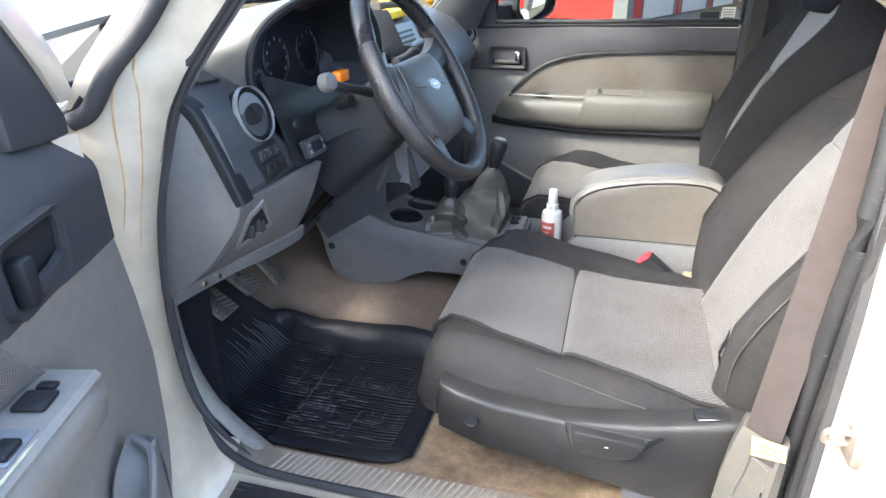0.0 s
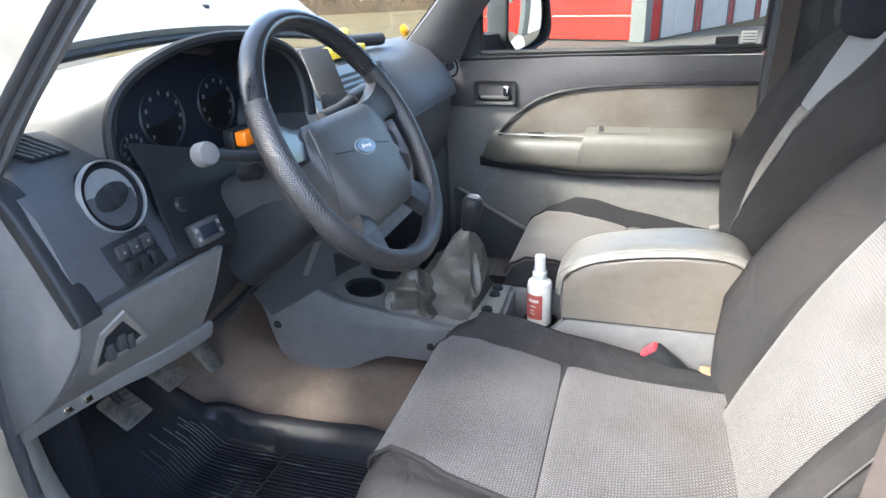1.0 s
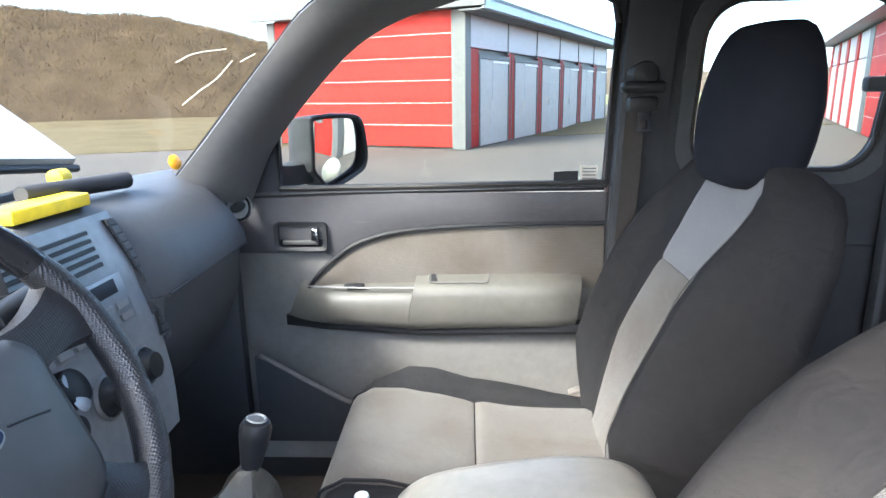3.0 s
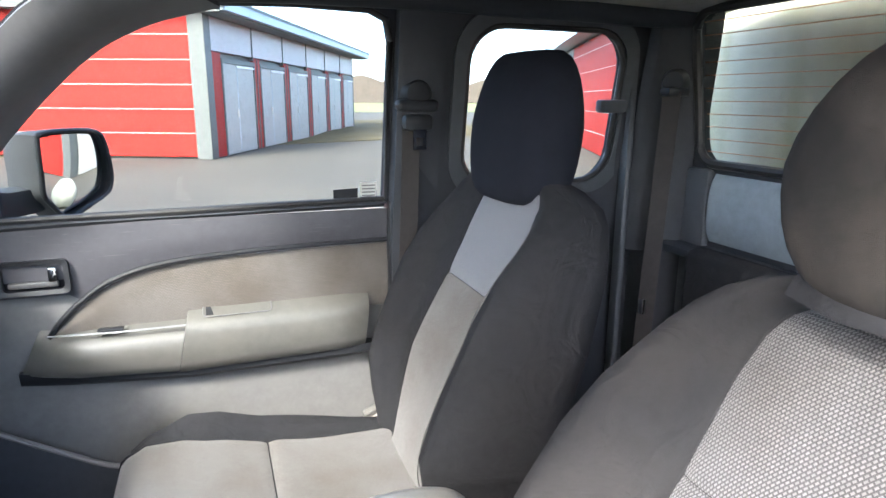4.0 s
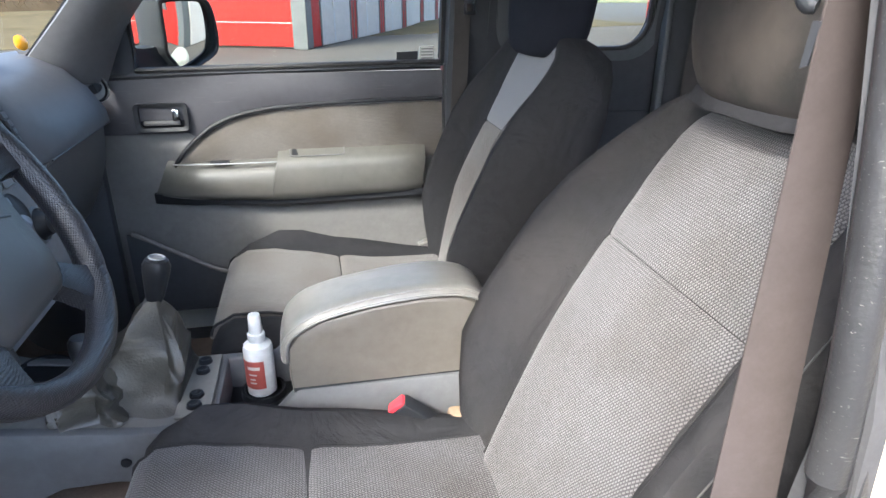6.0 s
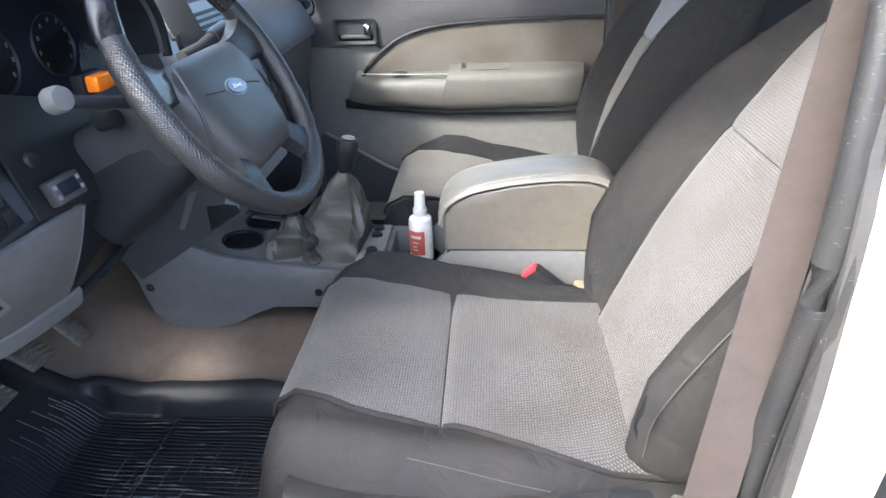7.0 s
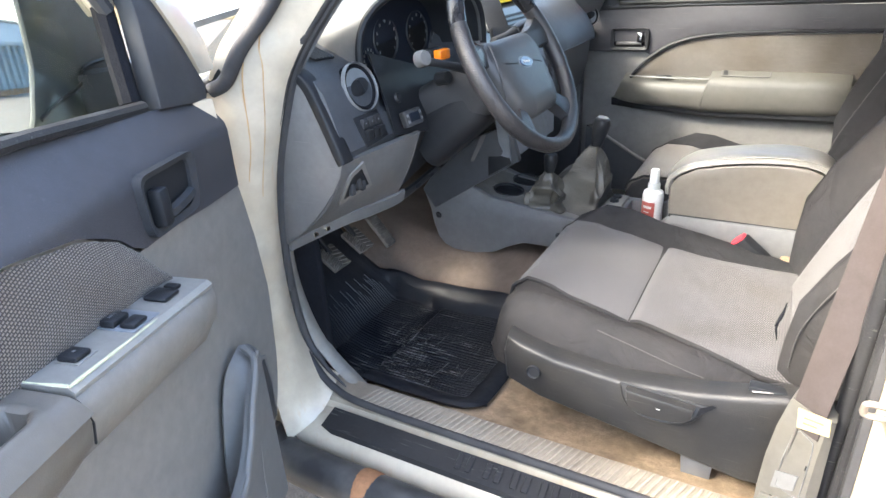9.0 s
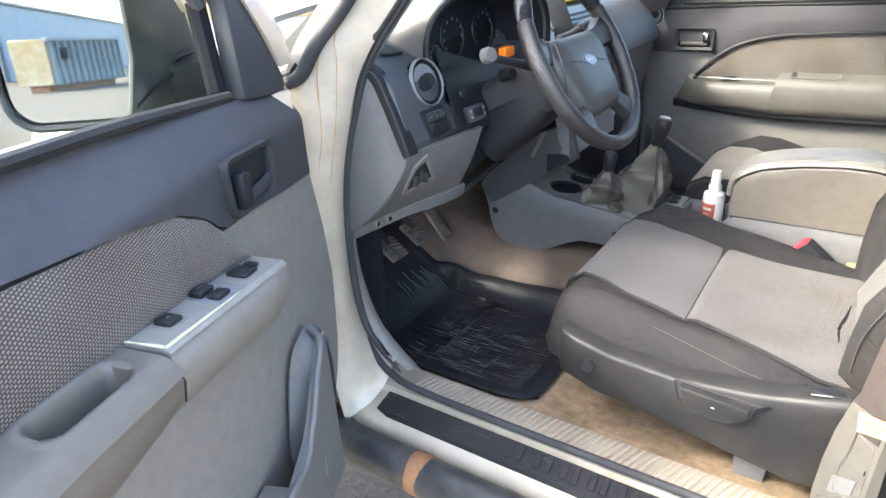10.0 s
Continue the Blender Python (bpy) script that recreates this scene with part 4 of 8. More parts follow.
part("knee_panel", sheet(B(), knee, steps(0.385, 0.152, 20), steps(0, 1, 16), 0.012), "kneegrey", dash, "grey lower panel")
part("knee_panel_edge", tube(B(), [knee(0.387, v, -0.004) for v in steps(0, 1, 8)], 0.005, 8), "greydark", dash)
part("under_cover", sheet(B(), lambda y, v: (0.352 - 0.055 * v, y, 1.175 - 0.135 * v + 0.045 * v * (y - 0.385) / 0.22), steps(0.62, 0.388, 6), steps(0, 1, 6), 0.01), "black", dash, "dark cover below the steering column")
endp = [(0.150, 1.10), (0.205, 1.30), (0.240, 1.335), (0.277, 1.318), (0.299, 1.285), (0.325, 1.230), (0.346, 1.184), (0.338, 1.155), (0.319, 1.124), (0.292, 1.090), (0.262, 1.057), (0.215, 1.016), (0.166, 0.983), (0.150, 1.0)]
part("end_cap", slab(B(), [(x, 0.149, z) for x, z in endp], (0, -0.006, 0), 0.003), "kneegrey", dash, "smooth grey end panel")
b = B()
edge = [(p.x, p.z) for p in smooth_path([(0.215, 0, 1.356), (0.250, 0, 1.350), (0.284, 0, 1.328), (0.305, 0, 1.290), (0.325, 0, 1.243), (0.342, 0, 1.200), (0.350, 0, 1.180)], 7)]
rr = []
for k, (x, z) in enumerate(edge):
    (xa, za), (xb, zb) = edge[max(0, k - 1)], edge[min(len(edge) - 1, k + 1)]
    d = math.hypot(xb - xa, zb - za)
    nx, nz = (za - zb) / d, (xb - xa) / d
    g = 0.75 + 0.25 * math.sin(math.pi * k / (len(edge) - 1)) ** 0.5
    rr.append([(x + nx * (0.011 * g * math.copysign(abs(math.sin(a)) ** 0.4, math.sin(a)) - 0.007), 0.1580 + 0.0175 * math.copysign(abs(math.cos(a)) ** 0.4, math.cos(a)), z + nz * (0.011 * g * math.copysign(abs(math.sin(a)) ** 0.4, math.sin(a)) - 0.007)) for a in [math.tau * (q + 0.5) / 20 for q in range(20)]])
loft(b, rr)
part("fascia_edge", b, "black", dash)
rail = smooth_path([(0.168, 0.150, 0.980), (0.200, 0.22, 0.992), (0.240, 0.26, 1.010), (0.270, 0.31, 1.016), (0.290, 0.41, 1.018), (0.302, 0.52, 1.038), (0.308, 0.606, 1.056)], 4)
part("lower_rail", loft(B(), [[p + Vector(q) for q in ((-0.006, 0, -0.010), (0.004, 0, -0.012), (0.008, 0, -0.006), (0.014, 0, 0.016), (0.010, 0, 0.020), (0.002, 0, 0.018))] for p in rail[:17]]), "kneegrey", dash)
part("rail_arm", loft(B(), [[p + Vector(q) for q in ((-0.006, 0, -0.008), (0.004, 0, -0.010), (0.008, 0, -0.004), (0.012, 0, 0.012), (0.002, 0, 0.012))] for p in rail[16:]]), "black", dash)
for k_ in range(3):
    p = rail[-3 - k_ * 2]
    part("rail_slot", box(B(), p.x + 0.006, p.x + 0.013, p.y - 0.012, p.y + 0.008, p.z - 0.002, p.z + 0.006, 0.001), "black", dash)
for y, x, z in ((0.205, 0.196, 0.992), (0.228, 0.212, 0.999)):
    part("clip", box(B(), x - 0.005, x + 0.008, y - 0.008, y + 0.008, z - 0.006, z + 0.006, 0.002), "chrome", dash)
# demister grille on top
gr = thing("demister_grille", (0.25, 0.21, 1.37), "black slatted demister vent in the dashboard top", "air vent")
GL, GT, GR, GB = [Vector((x, y, 1.376 - 0.55 * max(0, x - 0.200) + 0.001)) for x, y in ((0.222, 0.205), (0.207, 0.257), (0.251, 0.277), (0.248, 0.224))]
part("grille_well", slab(B(), [GL, GB, GR, GT], (0, 0, 0.003), 0), "black", gr)
for i in range(6):
    t = (i + 0.2) / 5.6
    part("slat", tube(B(), [GT.lerp(GL, t) + Vector((0, 0, 0.0045)), GR.lerp(GB, t) + Vector((0, 0, 0.0045))], 0.0016, 6), "dashtop", gr)
# round vents
def round_vent(at, axis, r, label):
    v = thing("round_vent", at, label, "air vent", "round dashboard vents")
    at, ax = Vector(at), Vector(axis).normalized()
    part("ring", lathe(B(), [(r * 0.925, -0.004), (r * 0.938, 0.002), (r * 0.957, 0.0036), (r * 0.975, 0.002), (r * 0.985, -0.006)], at, ax, 40), "silver", v, "dull silver ring")
    part("barrel", lathe(B(), [(0.001, -0.016), (r * 0.45, -0.014), (r * 0.72, -0.007), (r * 0.80, -0.001), (r * 0.87, 0.0005), (r * 0.925, -0.003), (r * 0.93, -0.02)], at, ax, 36), "felt", v)
    q = ax.to_track_quat("Z", "Y").to_matrix().to_4x4()
    bm = B()
    loft(bm, [[(r * 0.62 * k * math.cos(a), r * 0.34 * k * math.sin(a), h) for a in [math.tau * c / 20 for c in range(20)]] for k, h in ((1.0, -0.012), (1.0, -0.004), (0.93, -0.0015), (0.55, 0.0005), (0.15, 0.001))])
    box(bm, -r * 0.09, r * 0.09, -r * 0.30, r * 0.30, -0.004, 0.0035, 0.0015)
    bm.transform(Matrix.Translation(at) @ q @ Matrix.Rotation(0.25, 4, "Z"))
    part("flap", bm, "black", v)
    return v


round_vent((0.316, 0.266, 1.298), (0.94, -0.02, 0.30), 0.049, "round black air vent with a silver ring beside the wheel")
round_vent((0.380, 1.558, 1.303), (0.74, -0.62, 0.25), 0.036, "round black air vent with a silver ring by the passenger door")
# dark instrument fascia, switches
face = Vector((0.94, 0, 0.30))
part("switch_panel", slab(B(), [(0.326, 0.212, 1.248), (0.326, 0.292, 1.250), (0.347, 0.297, 1.197), (0.347, 0.222, 1.190)], (0.004, 0, 0.001), 0.002), "black", dash)
for i in range(3):
    y = 0.228 + i * 0.021
    part("switch", box(B(), 0.340, 0.3515, y, y + 0.017, 1.203, 1.222, 0.002), "black", dash)
    part("switch_cap", box(B(), 0.333, 0.3415, y, y + 0.017, 1.225, 1.243, 0.002), "blackmatt", dash)
    part("symbol", box(B(), 0.3414, 0.3420, y + 0.0070, y + 0.0100, 1.2325, 1.2355, 0), "silver", dash)
FO = [(0.182, 0.52), (0.173, 0.46), (0.174, 0.14), (0.208, 0.05), (0.256, 0.45)]
FI = [(0.187, 0.46), (0.180, 0.43), (0.181, 0.18), (0.206, 0.12), (0.245, 0.40)]
part("fuse_opening", slab(B(), [knee(y, v, 0.003) for y, v in FI], (0.001, 0, -0.001), 0), "black", dash)
b = frame_ring(B(), [knee(y, v, 0.002) for y, v in FO], [knee(y, v, 0.002) for y, v in FI], (0.003, 0, -0.002))
part("fuse_frame", b, "grey", dash)
for y, v in ((0.194, 0.34), (0.209, 0.30), (0.224, 0.34)):
    c = knee(y, v, 0.005)
    part("fuse_switch", box(B(), c.x - 0.006, c.x + 0.005, y - 0.006, y + 0.006, c.z - 0.013, c.z + 0.011, 0.002), "blackmatt", dash)
# binnacle: a hooded arch with a dark cluster inside
def hood_pt(u, v):
    # u along the arch from the outboard foot over the top to the inboard foot, v from the rear rim towards the windscreen
    a = math.pi * (1 - u)
    c, k = math.cos(a), math.sin(a)
    y = 0.482 + 0.180 * c * (1 + (0.16 if c < 0 else 0.05) * v)
    z = 1.335 + (0.145 - 0.045 * v) * k ** 0.70 + 0.035 * v * (1 - k)
    x = line(c, [(-1, 0.292), (-0.6, 0.328), (0, 0.362), (0.7, 0.392), (1, 0.392)]) - 0.24 * v
    return (x, y, z)


# The hood's sunlit look comes from its paler plastic.
part("binnacle_hood", sheet(B(), hood_pt, steps(0, 1, 36), steps(0, 1, 8), 0.012), "dashtop", dash, "dusty instrument hood, paled to look sunlit")
part("hood_rim", tube(B(), [Vector(hood_pt(u, 0)) + Vector((0, 0, -0.006)) for u in steps(0, 1, 40)], 0.008, 8), "black", dash)
b = B()
inner = [Vector(hood_pt(u, 0.015)).lerp(Vector((hood_pt(u, 0.015)[0], 0.482, 1.33)), 0.10) for u in steps(0, 1, 30)]
deep = [Vector((0.262, 0.482 + (p.y - 0.482) * 0.95, 1.27 + (p.z - 1.27) * 0.93)) for p in inner]
loft(b, [inner, deep], closed=False)
part("binnacle_lining", b, "black", dash)
part("cluster_face", slab(B(), [(p.x + 0.004, p.y, p.z) for p in deep] + [(0.272, 0.64, 1.28), (0.272, 0.335, 1.28)], (0.004, 0, 0), 0), "cluster", dash, "dark glossy instrument cluster")
for y, r in ((0.43, 0.045), (0.56, 0.045), (0.645, 0.026), (0.36, 0.022)):
    part("dial_ring", lathe(B(), [(r - 0.003, 0.0), (r, 0.003), (r + 0.003, 0.0)], (0.2725, y, 1.365 if r > 0.03 else 1.335), (1, 0, 0.1), 30), "black", dash)
    for k in range(9):
        a = radians(220 - k * 32)
        cy, cz = y + math.cos(a) * r * 0.8, (1.365 if r > 0.03 else 1.335) + math.sin(a) * r * 0.8
        part("dial_mark", box(B(), 0.2745, 0.2755, cy - 0.002, cy + 0.002, cz - 0.003, cz + 0.003, 0), "dashtop", dash)
part("fascia_driver", slab(B(), [(0.296, 0.322, 1.352), (0.300, 0.340, 1.30), (0.330, 0.320, 1.255), (0.350, 0.315, 1.190), (0.352, 0.46, 1.165), (0.352, 0.70, 1.165), (0.34, 0.70, 1.25), (0.315, 0.69, 1.30), (0.300, 0.50, 1.300)], (0.006, 0, 0.002), 0.002), "black", dash, "black fascia round the steering column")
gad = thing("trip_gadget", (0.36, 0.355, 1.2), "small grey display box with buttons stuck below the cluster", "electronic gadget")
gm = Matrix.Translation((0.372, 0.354, 1.221)) @ Matrix.Rotation(radians(-17), 4, "Y") @ Matrix.Rotation(radians(-12), 4, "Z") @ Matrix.Scale(0.82, 4)
b = box(B(), -0.012, 0.010, -0.030, 0.030, -0.020, 0.020, 0.004)
b.transform(gm)
part("case", b, "hub", gad)
b = box(B(), 0.010, 0.0125, -0.017, 0.017, -0.010, 0.012, 0.001)
b.transform(gm)
part("display", b, "cluster", gad)
for y in (-0.023, 0.023):
    for z in (-0.008, 0.008):
        b = box(B(), 0.009, 0.0125, y - 0.003, y + 0.003, z - 0.0035, z + 0.0035, 0.001)
        b.transform(gm)
        part("button", b, "silver", gad)
part("dimmer", lathe(B(), [(0.004, 0.006), (0.009, 0.005), (0.011, 0.0)], (0.347, 0.345, 1.262), face, 16), "black", dash)
part("light_knob", lathe(B(), [(0.005, 0.020), (0.0135, 0.019), (0.0155, 0.013), (0.0155, 0.0), (0.010, -0.004)], (0.428, 0.306, 1.345), (0.95, -0.25, 0.25), 24), "kneegrey", dash, "round grey stalk knob")
# centre stack with radio
cs = thing("centre_stack", (0.38, 0.92, 1.05), "dull silver centre stack with radio and heater controls", "car console")


def stack_pt(y, z, off=0.0):
    x = line(z, [(1.00, 0.425), (1.10, 0.420), (1.20, 0.402), (1.30, 0.375), (1.385, 0.345)]) + off
    return (x, y, z)


part("fascia", sheet(B(), lambda u, v: stack_pt(0.735 + 0.33 * v + 0.014 * math.sin(u * 2.6) * (1 if v > 0.5 else -1) * abs(2 * v - 1), 1.02 + 0.366 * u, 0.004), steps(1, 0, 12), steps(0, 1, 10), 0.03), "silverdark", cs)
b = B()
part("radio", slab(b, [stack_pt(0.775, 1.225, 0.006), stack_pt(1.02, 1.225, 0.006), stack_pt(1.02, 1.300, 0.006), stack_pt(0.775, 1.300, 0.006)], (0.005, 0, 0.001), 0.002), "silverdark", cs)
part("display", slab(B(), [stack_pt(0.80, 1.275, 0.012), stack_pt(0.995, 1.275, 0.012), stack_pt(0.995, 1.296, 0.012), stack_pt(0.80, 1.296, 0.012)], (0.002, 0, 0), 0.001), "cluster", cs)
for r_ in range(2):
    for k in range(6):
        y = 0.788 + k * 0.038
        z = 1.232 + r_ * 0.018
        part("radio_button", slab(B(), [stack_pt(y, z, 0.012), stack_pt(y + 0.030, z, 0.012), stack_pt(y + 0.030, z + 0.012, 0.012), stack_pt(y, z + 0.012, 0.012)], (0.003, 0, 0.001), 0.0012, 1), "silver", cs)
for k in range(5):
    z = 1.315 + k * 0.012
    part("vent_slat", slab(B(), [stack_pt(0.80, z, 0.006), stack_pt(0.995, z, 0.006), stack_pt(0.995, z + 0.006, 0.006), stack_pt(0.80, z + 0.006, 0.006)], (0.004, 0, 0.001), 0.001, 1), "black", cs)
for y in (0.80, 0.90, 1.0):
    part("heater_knob", lathe(B(), [(0.005, 0.022), (0.020, 0.020), (0.024, 0.006), (0.030, 0.0)], stack_pt(y, 1.15, 0.006), (0.97, 0, 0.2), 22), "black", cs)
    part("knob_ring", lathe(B(), [(0.028, 0.0), (0.030, 0.004), (0.034, 0.0)], stack_pt(y, 1.15, 0.006), (0.97, 0, 0.2), 26), "silver", cs)
def louvre_y(t):
    return 1.047 + 0.028 * math.sin(t * 2.2)


part("louvre_strip", loft(B(), [[stack_pt(louvre_y(t), 1.375 - 0.20 * t, 0.004), stack_pt(louvre_y(t) + 0.028, 1.373 - 0.20 * t, 0.000), stack_pt(louvre_y(t) + 0.029, 1.373 - 0.20 * t, 0.006), stack_pt(louvre_y(t) + 0.001, 1.375 - 0.20 * t, 0.009)] for t in steps(0, 1, 14)]), "black", cs, "curved black louvre strip beside the radio")
for k in range(15):
    t = k / 14
    y, z = louvre_y(t), 1.376 - 0.20 * t
    part("side_louvre", slab(B(), [stack_pt(y, z, 0.008), stack_pt(y + 0.026, z - 0.002, 0.004), stack_pt(y + 0.027, z - 0.0125, 0.004), stack_pt(y + 0.001, z - 0.0115, 0.008)], (0.0045, 0, 0.0015), 0.0012, 1), "dashdark", cs)
ph = thing("phone_holder", (0.36, 0.74, 1.38), "black phone bracket standing on the dashboard", "phone holder")
pc = [(0.330, 0.752, 1.432), (0.372, 0.790, 1.430), (0.428, 0.742, 1.345), (0.388, 0.702, 1.348)]
part("back_plate", slab(B(), pc, (-0.006, 0.002, -0.005), 0.003), "black", ph)
part("cradle", slab(B(), [(0.388, 0.700, 1.352), (0.430, 0.744, 1.349), (0.438, 0.738, 1.318), (0.396, 0.694, 1.320)], (0.014, -0.010, 0.010), 0.004), "black", ph)
part("cradle_lip", slab(B(), [(0.404, 0.690, 1.334), (0.446, 0.734, 1.331), (0.450, 0.731, 1.322), (0.408, 0.687, 1.325)], (0.012, -0.010, 0.008), 0.003), "black", ph)
part("bracket_arm", slab(B(), [(0.26, 0.70, 1.418), (0.335, 0.745, 1.425), (0.372, 0.785, 1.424), (0.29, 0.80, 1.412)], (0, 0, -0.012), 0.004), "blackmatt", ph)
tl = thing("scraper_tool", (0.3, 1.05, 1.40), "black and yellow tool lying on the dashboard top", "hand tool")
part("black_bar", tube(B(), [(0.252, 1.02, 1.419), (0.256, 1.05, 1.418), (0.285, 1.255, 1.410)], [0.013, 0.0145, 0.016], 12), "blackmatt", tl)
part("yellow_block", slab(B(), [(0.262, 0.915, 1.393), (0.312, 0.915, 1.393), (0.318, 1.085, 1.393), (0.268, 1.09, 1.394)], (0, 0, 0.020), 0.003), "yellow", tl)
part("yellow_tip", lathe(B(), [(0.004, 0.0), (0.014, 0.003), (0.014, 0.03), (0.006, 0.04)], (0.235, 1.124, 1.4305), (0, 1, 0), 14), "yellow", tl)

# ---- steering wheel ----
WC, WT, WR = Vector((0.542, 0.513, 1.321)), radians(29.5), 0.1965
wm = Matrix.Translation(WC) @ Matrix(((0, math.sin(WT) * -1, math.cos(WT), 0), (1, 0, 0, 0), (0, math.cos(WT), math.sin(WT), 0), (0, 0, 0, 1)))
wheel = thing("steering_wheel", WC, "black leather four-spoke steering wheel with a shiny worn rim", "steering wheel")


def wpart(name, bm, mat, label="", sharp=38, parent=None):
    bm.transform(wm)
    return part(name, bm, mat, parent or wheel, label, sharp)


def arc(a0, a1, n, r=None):
    return [Vector((math.cos(radians(a)) * (r or WR), math.sin(radians(a)) * (r or WR), 0)) for a in steps(a0, a1, n)]


def rim_piece(a0, a1):
    b = B()
    P = arc(a0, a1, max(6, int((a1 - a0) / 5)))
    rings = []
    for k, p in enumerate(P):
        d = p.normalized()
        fat = 1.0 if 0 < k < len(P) - 1 else 0.93
        rings.append([p + d * math.cos(t) * 0.0155 * fat + Vector((0, 0, 1)) * math.sin(t) * 0.0185 * fat for t in [2 * math.pi * i / 14 for i in range(14)]])
    return loft(b, rings)


for a0, a1, mt in ((28, 152, "leather"), (152, 198, "dimple"), (198, 225, "dimple"), (225, 315, "dimple"), (315, 342, "dimple"), (342, 388, "dimple")):
    wpart("rim", rim_piece(a0, a1), mt)
# padded hub
hub = rrect(0, 0, 0.116, 0.088, 0.042, 7)
hub = [(x * (1.02 + 0.10 * y / 0.088 - (0.24 * max(0.0, -y / 0.088) if x < 0 else 0.0)) - 0.006, y - 0.038) for x, y in hub]
rings = [[Vector((x * s, -0.038 + (y + 0.038) * s, z)) for x, y in hub] for s, z in ((0.95, -0.055), (1.0, -0.032), (0.99, -0.012), (0.95, 0.0), (0.82, 0.009), (0.5, 0.014), (0.15, 0.015))]
pad = wpart("hub_pad", loft(B(), rings), "hub", "dusty dark grey airbag cover")
BADGE = Matrix.Translation((-0.0108, -0.0163, 0)) @ Matrix.Rotation(radians(-8), 4, "Z")
for nm, mt, sx, sy, z in (("badge", "silver", 0.0325, 0.0140, 0.0128), ("badge_field", "bluebadge", 0.0290, 0.0112, 0.0146)):
    part_b = B()
    lathe(part_b, [(0.001, 0.003), (0.93, 0.0028), (1.0, 0.0)], (0, 0, 0), (0, 0, 1), 28)
    part_b.transform(BADGE @ Matrix.Translation((0, 0, z)) @ Matrix.Diagonal((sx, sy, 1, 1)))
    wpart(nm, part_b, mt, "oval silver-rimmed dark blue badge without lettering" if mt == "silver" else "", 38, pad)
part_b = B()
for dx, w, h in ((-0.0120, 0.005, 0.006), (-0.0050, 0.005, 0.0038), (0.0020, 0.005, 0.0038), (0.0095, 0.006, 0.0050)):
    box(part_b, dx - w / 2, dx + w / 2, -h / 2, h / 2, 0.0176, 0.0184, 0)
part_b.transform(BADGE)
wpart("badge_mark", part_b, "labelprint", "", 38, pad)
for P in ([(-0.0920, -0.0050, 0.0112), (-0.0708, -0.0096, 0.0138), (-0.0475, -0.0130, 0.0148)], [(0.0250, -0.0185, 0.0151), (0.0476, -0.0231, 0.0148), (0.0690, -0.0284, 0.0130)]):
    wpart("horn_line", tube(B(), P, 0.0011, 6), "black", "", 38, pad)
P = [(-0.094, 0.044, -0.002), (-0.104, 0.034, 0.0032), (-0.1135, 0.005, 0.0050), (-0.1146, -0.0246, 0.0003), (-0.1111, -0.0543, -0.0121), (-0.1047, -0.0796, -0.0272)]
wpart("pad_seam", tube(B(), smooth_path(P, 5), 0.0028, 8), "hub")
wpart("pad_seam", tube(B(), smooth_path([(x + 0.007, y, z + 0.0012) for x, y, z in P], 5), 0.0012, 6), "black")
# four spokes
for a, w in ((12, 0.030), (168, 0.030), (232, 0.024), (308, 0.024)):
    ca, sa = math.cos(radians(a)), math.sin(radians(a))
    rings = []
    for t in steps(0, 1, 6):
        r = 0.085 + (WR - 0.088) * t
        hw = w * (1.15 - 0.75 * math.sin(t * math.pi) * 0.6 + 0.25 * t)
        z = -0.024 + 0.022 * t
        th = 0.016 - 0.004 * t
        q = [(-hw, -th), (-hw * 0.9, th * 0.7), (0, th), (hw * 0.9, th * 0.7), (hw, -th), (0, -th * 1.2)]
        rings.append([Vector((ca * r - sa * h, sa * r + ca * h, z + k)) for h, k in q])
    wpart("spoke", loft(B(), rings), "leather" if a == 168 else "dimple")
wpart("hub_back", lathe(B(), [(0.05, -0.040), (0.060, -0.06), (0.055, -0.10), (0.04, -0.11)], (0, -0.03, 0), (0, 0, 1), 28), "black")
for y in (-0.012, 0.008):
    wpart("wheel_button", lathe(B(), [(0.004, 0.004), (0.010, 0.003), (0.012, 0.0)], (0.132, y - 0.03, -0.012), (0.2, 0, 1), 16), "silverdark")
wpart("remote_pad", lathe(B(), [(0.012, 0.008), (0.019, 0.006), (0.021, -0.006)], (0.136, -0.028, -0.016), (0.1, 0, 1), 20), "black")

col = thing("steering_column", (0.43, 0.51, 1.2), "black steering column shroud with stalks and ignition", "steering column")


def cpart(name, bm, mat, label=""):
    bm.transform(wm)
    return part(name, bm, mat, col, label)


shr = rrect(0, -0.012, 0.058, 0.062, 0.03, 5)
cpart("shroud", loft(B(), [[Vector((x * s, y * s, z)) for x, y in shr] for s, z in ((0.9, -0.085), (1.0, -0.09), (1.02, -0.15), (1.05, -0.22), (0.9, -0.27))]), "blackmatt")
part("stalk_left", tube(B(), [(0.45, 0.47, 1.30), (0.44, 0.40, 1.32), (0.426, 0.318, 1.342)], [0.011, 0.008, 0.008], 10), "blackmatt", col)
part("stalk_right", tube(B(), [(0.47, 0.55, 1.345), (0.478, 0.60, 1.352), (0.476, 0.655, 1.356)], [0.010, 0.008, 0.011], 10), "blackmatt", col)
part("stalk_knob", tube(B(), [(0.478, 0.645, 1.355), (0.476, 0.68, 1.358), (0.470, 0.725, 1.360)], [0.013, 0.015, 0.0145], 14), "black", col, "ridged black stalk end")
part("warning_lens", box(B(), 0.372, 0.392, 0.455, 0.498, 1.318, 1.340, 0.004), "orange", col, "bright orange warning button")
part("lens_base", box(B(), 0.355, 0.374, 0.450, 0.502, 1.312, 1.343, 0.004), "black", col)
